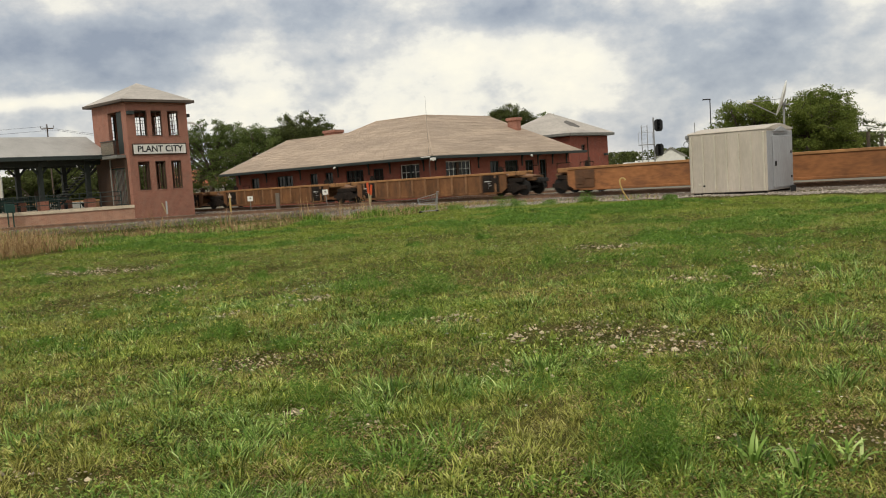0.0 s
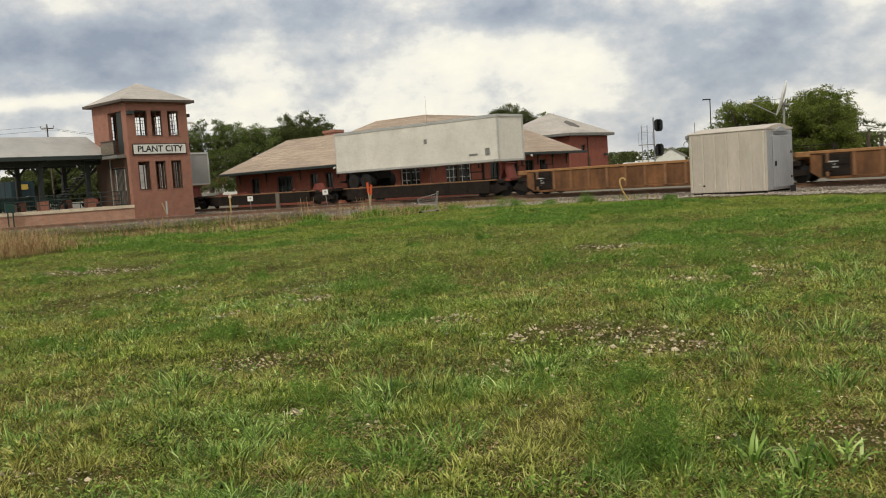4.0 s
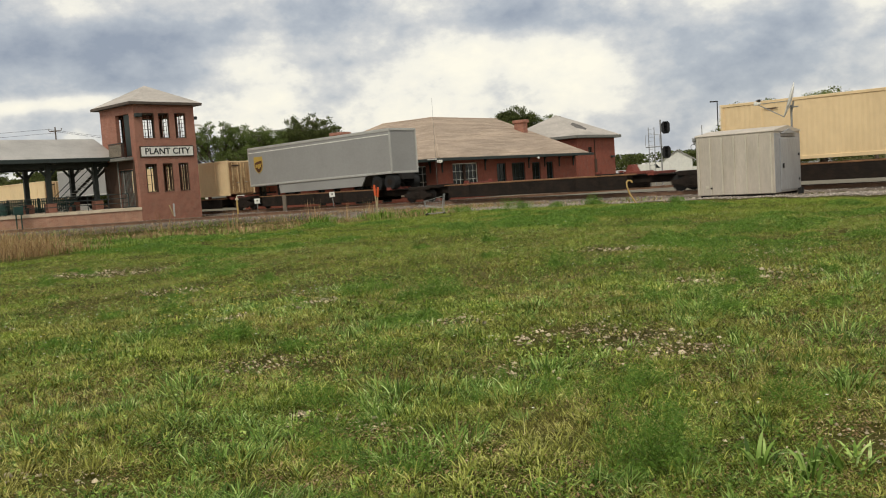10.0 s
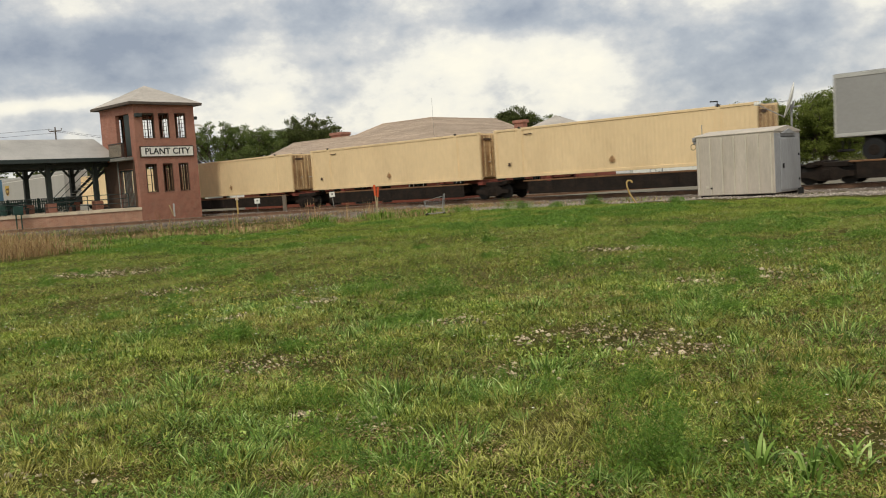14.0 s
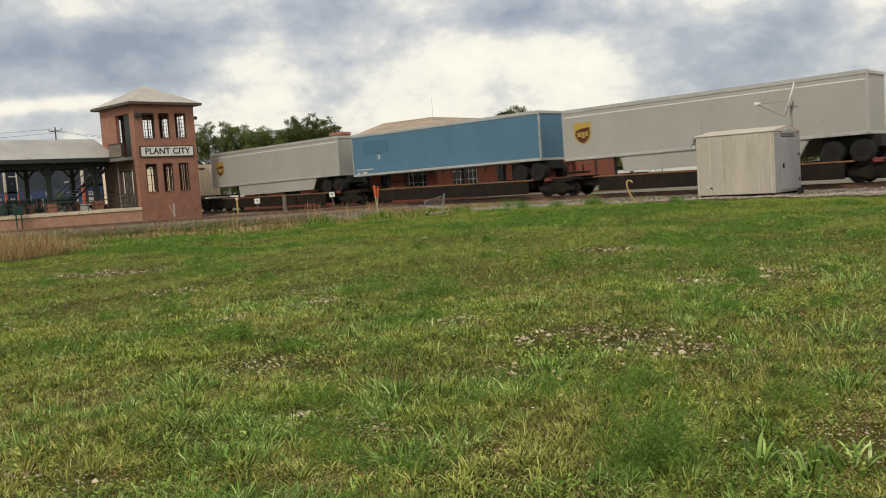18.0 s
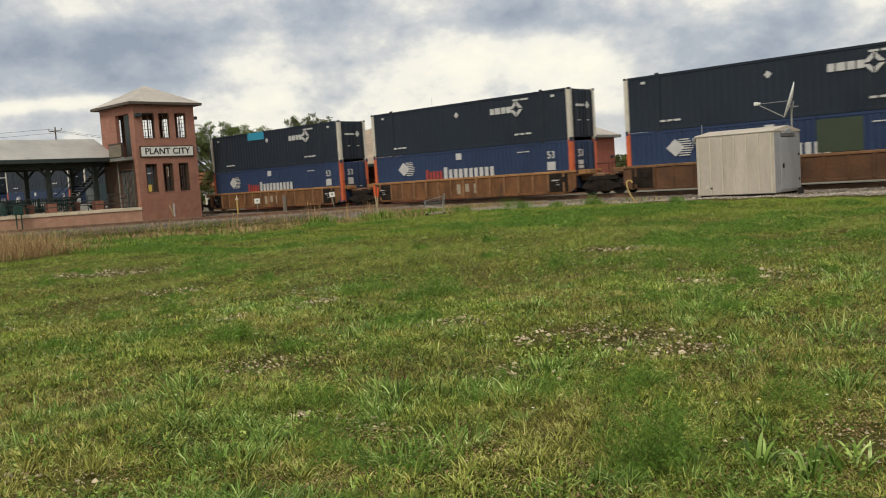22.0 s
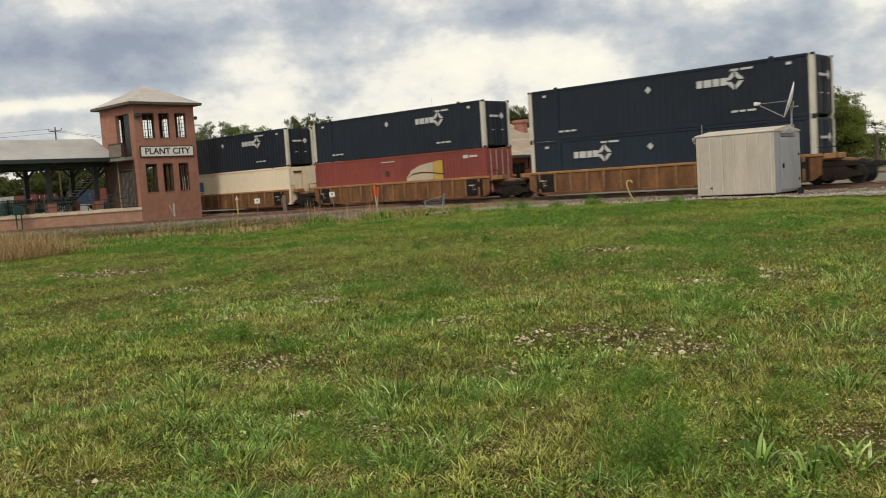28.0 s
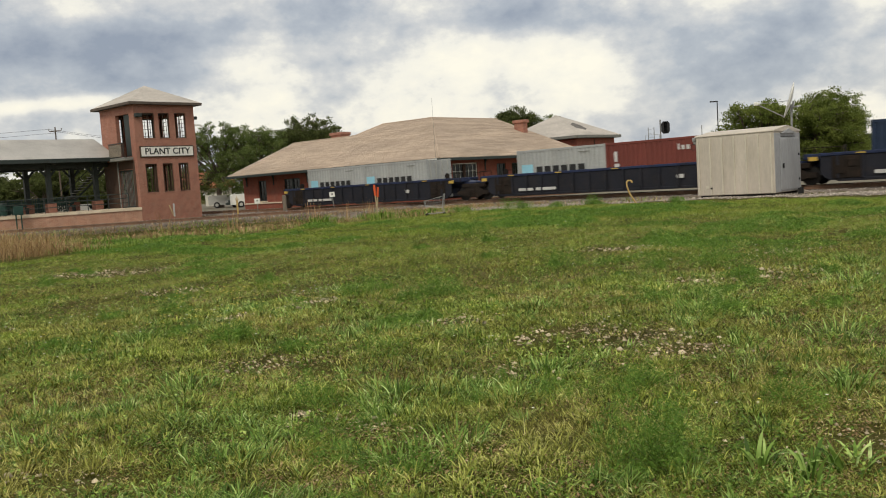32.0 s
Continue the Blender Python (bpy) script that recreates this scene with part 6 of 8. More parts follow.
# bowl seen nearly edge-on
g = Geo()
ctr, axis = Vector((.06, .0, 1.17)), Vector((-.885, -.37, .29)).normalized()
s1 = axis.cross(Vector((0, 1, 0))).normalized()
s2 = axis.cross(s1)
R_ = .76
rings = [(r, .14 * (r / R_) ** 2 * R_) for r in (0.0, .2, .4, .6, R_)]
for th_ in (0, .03):
    base = len(g.v)
    for r, h in rings:
        for i in range(28):
            a = 2 * math.pi * i / 28
            g.v.append(tuple(ctr + axis * (h - .1 - th_) + (s1 * math.cos(a) + s2 * math.sin(a)) * r))
    for j in range(4):
        for i in range(28):
            g.f.append((base + j * 28 + i, base + j * 28 + (i + 1) % 28, base + (j + 1) * 28 + (i + 1) % 28, base + (j + 1) * 28 + i))
n28 = 5 * 28
for i in range(28):
    g.f.append((4 * 28 + i, 4 * 28 + (i + 1) % 28, n28 + 4 * 28 + (i + 1) % 28, n28 + 4 * 28 + i))
part("reflector_bowl", g, WHITE, dish, "shallow off-white bowl", True)
foot = ctr + s1 * (-R_ if s1.z > 0 else R_) * .95
tipp = Vector((-1.12, -.46, 1.10))
part("feed_arm", Geo().tube([tuple(foot), tuple(tipp)], .022, 6), GALV, dish, "feed arm")
part("feed_arm", Geo().tube([tuple(ctr + s2 * .6), tuple(tipp)], .014, 5), GALV, dish)
part("receiver", Geo().cbox(tipp.x - .12, tipp.x + .05, tipp.y - .07, tipp.y + .07, tipp.z - .05, tipp.z + .09, .02).cyl((tipp.x, tipp.y, tipp.z), (tipp.x + .14, tipp.y, tipp.z + .02), .05), WHITE, dish, "white receiver head")
part("bracket", Geo().tube([(.12, .1, .6), tuple(ctr - axis * .2)], .04, 6), GALV, dish)

# ---- small trackside things ----


def gz(x, y):
    return float(ground_z(x, y))


hk = thing("marker_pipe", pose(8.45, 38.0, gz(8.45, 38)), "bent yellow marker pipe with a hooked top", "marker")
part("pipe", Geo().tube([(.08, 0, 0), (-.17, 0, .42), (-.28, 0, .75), (-.29, 0, .9), (-.25, 0, .985), (-.16, 0, 1.01), (-.07, 0, .97), (-.05, 0, .9)], .035, 8), YELLOW, hk)
stk = thing("survey_stakes", pose(-3.05, 42.0, gz(-3, 42)), "two crossed wooden survey stakes with orange tips", "stakes")
for x0, x1, z1 in ((.04, -.06, 1.74), (-.05, .12, 1.62)):
    s_ = part("stake", Geo().cyl((x0, 0 if x0 > 0 else .06, 0), (x0 + (x1 - x0) * .72, 0 if x0 > 0 else .06, z1 * .72), .04, seg=4), WOOD, stk, "pale wooden stake")
    part("tip", Geo().cyl((x0 + (x1 - x0) * .7, 0 if x0 > 0 else .06, z1 * .7), (x1, 0 if x0 > 0 else .06, z1), .055, seg=7), ORANGE, s_, "orange painted tip")
yp = thing("yellow_post", pose(-14.6, 63.0, -.28), "yellow pipeline marker post with a pale cap", "marker post")
hgt = 1.36
part("post", Geo().cyl((0, 0, 0), (0, 0, hgt - .15), .065, seg=10), YELLOW, yp)
part("cap", Geo().cyl((0, 0, hgt - .15), (0, 0, hgt), .13, .10, 10).cyl((0, 0, hgt), (0, 0, hgt + .16), .05, .03, 8), CONCRETE, yp)


def small_sign(x, y, top, lean):
    z = gz(x, y)
    s = thing("track_sign", pose(x, y, z, 0, lean, 8), "small white marker plate on a thin post", "sign", "track marker signs")
    part("post", Geo().cyl((0, .03, 0), (0, .03, top - z), .03, seg=6), TRIM_GREY, s)
    p_ = part("plate", Geo().cbox(-.19, .19, -.015, .01, top - z - .36, top - z, .01), WHITE, s, "white square plate")
    part("mark", Geo().box(-.05, .06, -.02, -.0155, top - z - .2, top - z - .1), TRIM_GREY, p_)


small_sign(-12.94, 62, .95, 0)
small_sign(-7.32, 60.5, 1.08, -5)
gp = thing("wooden_post", pose(-11.0, 62, gz(-11, 62)), "weathered grey square wooden post", "post")
part("post", Geo().cbox(-.13, .13, -.13, .13, 0, 1.05 - gz(-11, 62), .02), mat("grey_wood", (.17, .14, .11), .9, 0, .25, 4, 30, .4, stretch=(3, 3, .5)), gp)

# shopping cart lying in the grass edge
ct = thing("shopping_cart", pose(-.2, 40.0, gz(-.2, 40) + .0, 0, 0, -8), "grey wire shopping cart abandoned in the grass", "shopping cart")
g = Geo()
def wire(a, b, r=.0045):
    g.cyl(a, b, r, seg=4)
B0 = [(-.46, -.2, .42), (.30, -.26, .36), (.30, .26, .36), (-.46, .2, .42)]
T0 = [(-.52, -.22, .68), (.40, -.30, .88), (.40, .30, .88), (-.52, .22, .68)]
for q in (B0, T0):
    for a, b in zip(q, q[1:] + q[:1]):
        g.cyl(a, b, .011, seg=5)
for i in range(4):
    a, b, c, d_ = Vector(B0[i]), Vector(B0[(i + 1) % 4]), Vector(T0[i]), Vector(T0[(i + 1) % 4])
    for k in np.linspace(0, 1, 13 if i % 2 == 0 else 9):
        wire(tuple(a.lerp(b, k)), tuple(c.lerp(d_, k)))
    for k in (.25, .5, .75):
        wire(tuple(a.lerp(c, k)), tuple(b.lerp(d_, k)))
for k in np.linspace(0, 1, 9):
    wire(tuple(Vector(B0[0]).lerp(Vector(B0[3]), k)), tuple(Vector(B0[1]).lerp(Vector(B0[2]), k)))
part("basket", g, GALV, ct, "wire mesh basket")
g = Geo()
for y in (-.24, .24):
    g.tube([(.42, y, .95), (.34, y, .30), (.36, y, .12), (-.42, y * .7, .10)], .014, 6)
g.cyl((.42, -.3, .95), (.42, .3, .95), .02)
part("chassis", g, GALV, ct, "bent tube frame and handle")
for x, y in ((.34, -.24), (.34, .24), (-.42, -.17), (-.42, .17)):
    part("castor", Geo().cyl((x, y - .02, .062), (x, y + .02, .062), .06, seg=10), RUBBER, ct)

# signal mast beyond the line
sm = thing("railway_signal", pose(17.95, 70, -.2, 0, 0, -14), "tall railway signal mast with two black heads and a ladder", "railway signal")
part("mast", Geo().cyl((0, 0, 0), (0, 0, 5.25), .055), GALV, sm)
for z in (4.6, 2.65):
    h = part("signal_head", Geo().prism([(.06, z - .3), (.06, z + .3), (.2, z + .48), (.58, z + .48), (.72, z + .3), (.72, z - .3), (.58, z - .48), (.2, z - .48)], "y", -.3, -.12), BLACK, sm, "black target signal head")
    for dz in (.28, 0, -.28):
        part("hood", Geo().cyl((.39, -.3, z + dz + .04), (.39, -.6, z + dz + .04), .12, .12, 10, False), BLACK, h)
g = Geo()
for x in (-.95, -.5):
    g.cyl((x, .1, 0), (x, .1, 4.7), .03, seg=5)
for z in np.arange(.4, 4.6, .32):
    g.cyl((-.95, .1, z), (-.5, .1, z), .018, seg=4)
part("ladder", g, GALV, sm, "grey steel ladder")
part("platform", Geo().cbox(-1.2, .1, -.3, .4, 3.1, 3.16, .01).cyl((-1.2, -.3, 3.1), (-1.2, -.3, 4.1), .02, seg=4).cyl((-.1, -.3, 3.1), (-.1, -.3, 4.1), .02, seg=4).cyl((-1.2, -.3, 4.1), (-.1, -.3, 4.1), .02, seg=4), GALV, sm, "small service cage")
lp = thing("street_lamp", pose(29.0, 90, -.2, 0, 0, 0), "tall dark street lamp with a short arm", "street lamp")
part("pole", Geo().cyl((0, 0, 0), (0, 0, 7.8), .075, .05), STEEL_DARK, lp)
part("lamp_head", Geo().cbox(-.75, .05, -.12, .12, 7.72, 7.84, .03), STEEL_DARK, lp)
up_ = thing("utility_pole", pose(-47.4, 110, -.2), "wooden utility pole with a crossarm and wires", "utility pole")
part("pole", Geo().cyl((0, 0, 0), (0, 0, 11.4), .12, .08), BARK, up_)
part("crossarm", Geo().cbox(-.75, .75, -.06, .06, 10.8, 10.93, .02), BARK, up_)
for x in (-.8, 0, .8):
    part("insulator", Geo().cyl((x, 0, 10.95), (x, 0, 11.2), .06, seg=6), TRIM_GREY, up_)
for x, y0, zs in ((-.8, 0, 0), (.8, 0, -.5)):
    g = Geo()
    for way, sag, ex, ey in ((-1, 2.6, 60, 12), (1, 3, 12, 60)):
        g = Geo()
        g.tube([(x + way * ex * k, y0 + way * ey * k, 11.15 + zs - sag * k * (1 - k)) for k in np.linspace(0, 1, 9)], .02, 4)
        part("wire", g, BLACK, up_, "sagging overhead wire")

# far white house, sheds and vehicles
fh = thing("white_house", pose(41.2, 150, -1.9, 0, 0, -14.5), "small white gabled house with a long low wing", "house")
part("wall", wall_geo(-2.4, 2.4, 0, 4.4, 0, .3, [(-1.5, -.6, 1, 2.2), (.5, 1.4, 1, 2.2)]), WHITE, fh)
part("gable", Geo().prism([(-2.4, 4.4), (2.4, 4.4), (0, 5.75)], "y", .0, .3), WHITE, fh, "white gable")
part("wall", turn_geo(wall_geo(.3, 7, 0, 4.4, 0, .3, []), 90, -2.1), WHITE, fh)
part("wall", turn_geo(wall_geo(.3, 7, 0, 4.4, -.3, 0, []), 90, 2.1), WHITE, fh)
part("roof", Geo().slab([(-2.8, -.3, 4.25), (0, -.3, 5.95), (0, 7.3, 5.95), (-2.8, 7.3, 4.25)], .12), ROOF_METAL, fh, "pale metal roof")
part("roof_slope", Geo().slab([(0, -.3, 5.95), (2.8, -.3, 4.25), (2.8, 7.3, 4.25), (0, 7.3, 5.95)], .12), ROOF_METAL, fh)
part("wing", wall_geo(-11.5, -2.45, 0, 2.5, .6, .9, [(-10, -9, .9, 1.9), (-7.5, -6.4, 0, 2.0), (-5, -4, .9, 1.9)]), WHITE, fh, "low white wing")
part("wing", wall_geo(2.45, 6.0, 0, 2.9, .6, .9, [(3.4, 4.6, .9, 1.9)]), WHITE, fh)
part("wing_roof", Geo().slab([(-11.9, .2, 2.5), (-2.45, .2, 2.5), (-2.45, 5, 3.0), (-11.9, 5, 3.0)], .12), ROOF_METAL, fh)
for a, b in ((-1.5, -.6), (.5, 1.4)):
    window_set(fh, a + .002, b - .002, 1.002, 2.198, .15, 2, 2, TRIM_DARK, GLASS)


def van(m, L, H, paint, label, name="parked_van"):
    v = thing(name, m, label, "vehicle", "parked vehicles")
    part("body", Geo().prism([(0, .35), (0, H - .15), (.2, H), (L * .70, H), (L * .86, H * .62), (L, H * .55), (L, .35)], "y", -.95, .95), paint, v, "painted body")
    part("windscreen", Geo().prism([(L * .72, H - .12), (L * .845, H * .64), (L * .70, H * .64), (L * .66, H - .12)], "y", -.965, .965), GLASS, v)
    part("bumper", Geo().cbox(L - .05, L + .1, -.9, .9, .35, .6, .03), TRIM_DARK, v)
    for x in (L * .2, L * .8):
        for y in (-.85, .85):
            w = part("wheel", Geo().cyl((x, y - .12, .36), (x, y + .12, .36), .36, seg=16), RUBBER, v)
            part("rim", Geo().cyl((x, y - .13, .36), (x, y + .13, .36), .2, seg=10), SILVER, w)
    for y in (-.7, .7):
        part("headlight", Geo().cbox(L - .02, L + .03, y - .15, y + .15, H * .42, H * .5, .01), WHITE, v)
    return v


for i, (x, y, L, H, p_, tn) in enumerate(((30.5, 138, 5.2, 2.0, WHITE, 5), (37.0, 141, 5.4, 2.2, WHITE, 182), (41.0, 136, 4.6, 1.6, WHITE_T, 10), (45.0, 118, 5.0, 1.9, WHITE, 0), (52.5, 116, 4.6, 1.5, SILVER, 185), (58, 112, 4.6, 1.5, WHITE, 5))):
    van(pose(x, y, -.15, 0, 0, tn), L, H, p_, "white parked van in the yard" if H > 1.7 else "pale parked car in the yard")
for x, y, tn, p_ in ((-23.0, 96.5, 20, WHITE), (-27.5, 104, 15, SILVER), (-19.5, 100, 200, TRIM_DARK), (-38, 86, 30, SILVER), (-44.5, 89, 30, TRIM_DARK), (-41.2, 87.3, 210, GREEN_P)):
    van(pose(x, y, -.15, 0, 0, tn), 4.7, 1.5, p_, "parked car behind the station", "parked_car")
# low white building and red-roofed shop behind the platform
wb = thing("white_workshop", pose(-62, 142, -.2, 0, 0, 12), "long white workshop with a pale roof", "building")
part("wall", wall_geo(-5, 4, 0, 4.2, 0, .3, [(-3, -1, 0, 3), (0, 2, 1, 2.4)]), WHITE_T, wb)
part("roof", Geo().slab([(-5.5, -.6, 4.1), (4.5, -.6, 4.1), (4.5, 7, 6.8), (-5.5, 7, 6.8)], .2), ROOF_METAL, wb)
part("roof_slope", Geo().slab([(-5.5, 7, 6.8), (4.5, 7, 6.8), (4.5, 14.6, 4.1), (-5.5, 14.6, 4.1)], .2), ROOF_METAL, wb)
part("gable", turn_geo(wall_geo(0, 14, 0, 4.2, 0, .3, []), 90, 4), WHITE_T, wb)
rs = thing("red_roofed_shop", pose(-36.5, 128, -.2, 0, 0, 6), "pale low shop with an orange-red roof", "building")
part("wall", wall_geo(-5, 6, 0, 2.9, 0, .3, [(-3, -1, .8, 2.2), (1, 2.2, 0, 2.1)]), WHITE_T, rs)
part("roof", Geo().slab([(-5.5, -.8, 2.8), (6.5, -.8, 2.8), (6.5, 5, 5.2), (-5.5, 5, 5.2)], .15), mat("roof_orange", (.36, .12, .06), .8, 0, .2, 1, 8, .3), rs, "orange-red roof")
# steel frame structure on the far right
fr_ = thing("steel_gantry", pose(44.0, 80, -.15, 0, 0, -20), "blue-grey steel frame with cross bracing", "gantry")
for x in (0, 1.6, 3.2, 4.8):
    part("upright", Geo().cbox(x - .06, x + .06, -.06, .06, 0, 3.4, .01), GALV, fr_)
for z in (2.4, 2.9, 3.35):
    part("beam", Geo().cbox(-.1, 5.0, -.05, .05, z - .05, z + .05, .01), GALV, fr_)
# ---- plants ----


def raw_mesh(name, verts, faces, material, label, category, m=None, parent=None, kind=""):
    """A mesh from arrays; faces is a list of equal-sized index arrays."""
    me = bpy.data.meshes.new(name)
    loops = np.concatenate([f.ravel() for f in faces]).astype(np.int32)
    sizes = np.concatenate([np.full(len(f), f.shape[1]) for f in faces]).astype(np.int32)
    me.vertices.add(len(verts))
    me.vertices.foreach_set("co", np.asarray(verts, np.float32).ravel())
    me.loops.add(len(loops))
    me.loops.foreach_set("vertex_index", loops)
    me.polygons.add(len(sizes))
    me.polygons.foreach_set("loop_start", np.concatenate([[0], np.cumsum(sizes)[:-1]]).astype(np.int32))
    me.update(calc_edges=True)
    me.materials.append(material)
    ob = new(name, me)
    if m is not None:
        ob.matrix_basis = m
    if parent:
        ob.parent = parent
    return tagged(ob, label, category, kind=kind)


def vnoise(x, y, scale, seed):
    """Smooth value noise, 0..1."""
    tab = np.random.default_rng(seed).random((64, 64))
    u, v = np.asarray(x) / scale + 1000, np.asarray(y) / scale + 1000
    i, j = np.floor(u).astype(int), np.floor(v).astype(int)
    a, b = smooth01(u - i), smooth01(v - j)
    q = lambda p, r: tab[p % 64, r % 64]
    return (q(i, j) * (1 - a) + q(i + 1, j) * a) * (1 - b) + (q(i, j + 1) * (1 - a) + q(i + 1, j + 1) * a) * b


BARE = ((-1.61, 7.63, .34), (4.02, 11.22, .55), (3.12, 11.1, .35), (1.23, 8.24, .3), (1.87, 6.87, .36), (.05, 9.03, .32), (.68, 7.91, .22), (1.62, 7.57, .42), (-.55, 5.42, .2), (2.25, 4.56, .3), (-7.2, 19.2, .8), (-8.0, 19.1, .7), (3.2, 16.2, .6), (-.95, 5.72, .18), (-2.37, 4.64, .16), (-1.97, 4.57, .14), (1.59, 4.5, .22), (.49, 6.66, .25), (-1.7, 11.3, .3), (-2.6, 10.6, .3), (5.5, 14, .4), (-4.5, 14.2, .5))


def bare(x, y):
    k = np.zeros_like(x)
    for bx, by, r in BARE:
        k = np.maximum(k, np.minimum(.93, 1.15 * np.exp(-(((x - bx) / r) ** 2 + ((y - by) / (r * 1.0)) ** 2))))
    extra = smooth01((vnoise(x, y, .9, 21) * .6 + vnoise(x, y, .33, 22) * .4 - .60) / .12) * .35 * smooth01((17 - y) / 7)
    return np.maximum(k, extra)


def lawn_edge(x, y):
    """1 on the lawn, 0 past its far edge."""
    nn = x * N.x + y * N.y
    wob = (vnoise(x, y, 2.5, 5) - .5) * 2.4
    left = 1 - smooth01((np.exp(-((x + 13.6) / 2.4) ** 2 - ((y - 28.5) / 3.4) ** 2) - .3 + wob * .06) / .2)
    lim = 37.6 - smooth01((x - 3) / 5) * 3.9
    return smooth01((lim - nn + wob * .5) / 1.2) * left * smooth01((34.2 + 6.5 * smooth01((x + 8) / 5) + 4.8 * smooth01((x + 2) / 5) - y + wob * .6) / 2)


def scatter(y0, y1, per_m2, seed):
    r = np.random.default_rng(seed)
    area = .56 * (y1 ** 2 - y0 ** 2) + 2.2 * (y1 - y0)
    n = int(area * per_m2)
    y = np.sqrt(r.uniform(y0 ** 2, y1 ** 2, n))
    x = r.uniform(-1, 1, n) * (y * .56 + 1.1)
    return x, y, r


def blades(x, y, z, h, w, heading, curl, r):
    """Two-step curved blades."""
    n = len(x)
    dx, dy = np.cos(heading), np.sin(heading)
    turn = r.uniform(0, 2 * np.pi, n)
    sx, sy = np.cos(turn) * w / 2, np.sin(turn) * w / 2
    base = np.stack([x, y, z - .01], -1)
    mid = base + np.stack([dx * h * curl * .38, dy * h * curl * .38, h * (.66 - .05 * curl)], -1)
    tip = base + np.stack([dx * h * curl, dy * h * curl, h * np.maximum(1.0 - .42 * curl, .25)], -1)
    s = np.stack([sx, sy, np.zeros(n)], -1)
    v = np.stack([base - s, base + s, mid + s * .9, mid - s * .9, tip], 1).reshape(-1, 3)
    k = np.arange(n)[:, None] * 5
    return v, k + np.array([[0, 1, 2, 3]]), k + np.array([[3, 2, 4]])


def spikes(x, y, z, h, w, heading, curl, r):
    n = len(x)
    turn = r.uniform(0, 2 * np.pi, n)
    base = np.stack([x, y, z - .01], -1)
    s = np.stack([np.cos(turn) * w / 2, np.sin(turn) * w / 2, np.zeros(n)], -1)
    tip = base + np.stack([np.cos(heading) * h * curl, np.sin(heading) * h * curl, h * (1 - .35 * curl)], -1)
    return np.stack([base - s, base + s, tip], 1).reshape(-1, 3), None, np.arange(n)[:, None] * 3 + np.array([[0, 1, 2]])


def sow(name, material, label, zones, tall):
    vs, q4, q3, off = [], [], [], 0
    for y0, y1, dens, h0, h1, w0, w1, seed in zones:
        x, y, r = scatter(y0, y1, dens, seed)
        patch = vnoise(x, y, 1.1, 31) * .5 + vnoise(x, y, .4, 32) * .3 + vnoise(x, y, 4.0, 33) * .2
        keep = r.random(len(x)) < lawn_edge(x, y) * (1 - .97 * bare(x, y)) * np.clip((patch - tall[0]) / tall[1], tall[2], 1) * np.where(x < -.1 * y, 1, tall[3])
        x, y, patch = x[keep], y[keep], patch[keep]
        n = len(x)
        h = r.uniform(h0, h1, n) * (.35 + 1.35 * patch) * (1 + .5 * (r.random(n) > .93))
        w = r.uniform(w0, w1, n)
        hd = r.uniform(0, 2 * np.pi, n)
        curl = r.uniform(.5, 2.0, n)
        f = spikes
        v, a, b = f(x, y, ground_z(x, y), h, w, hd, curl, r)
        vs.append(v)
        if a is not None:
            q4.append(a + off)
        q3.append(b + off)
        off += len(v)
    faces = ([np.concatenate(q4)] if q4 else []) + [np.concatenate(q3)]
    return raw_mesh(name, np.concatenate(vs), faces, material, label, "grass", kind="stuff")


def arcs(x, y, z, h, w, heading, lean, bend, steps, r):
    """Arching blades: each bows over along its heading and tapers to a point."""
    n = len(x)
    way = np.stack([np.cos(heading), np.sin(heading), np.zeros(n)], -1)
    twist = heading + np.pi / 2 + r.normal(0, .5, n)
    side = np.stack([np.cos(twist), np.sin(twist), np.zeros(n)], -1) * w[:, None] / 2
    p = np.stack([x, y, z - .008], -1)
    rows_ = [p - side * .7, p + side * .7]
    for k in range(1, steps + 1):
        a = (lean + bend * (k - .5) / steps)[:, None]
        p = p + (way * np.sin(a) + np.array([0, 0, 1.0]) * np.cos(a)) * h[:, None] / steps
        p[:, 2] = np.maximum(p[:, 2], z + .004)
        if k < steps:
            f = 1 - .5 * (k / steps) ** 2
            rows_ += [p - side * f, p + side * f]
        else:
            rows_.append(p)
    m = 2 * steps + 1
    v = np.stack(rows_, 1).reshape(-1, 3)
    base = np.arange(n)[:, None] * m
    quads = [base + np.array([[2 * k, 2 * k + 1, 2 * k + 3, 2 * k + 2]]) for k in range(steps - 1)]
    return v, quads, base + np.array([[m - 3, m - 2, m - 1]])


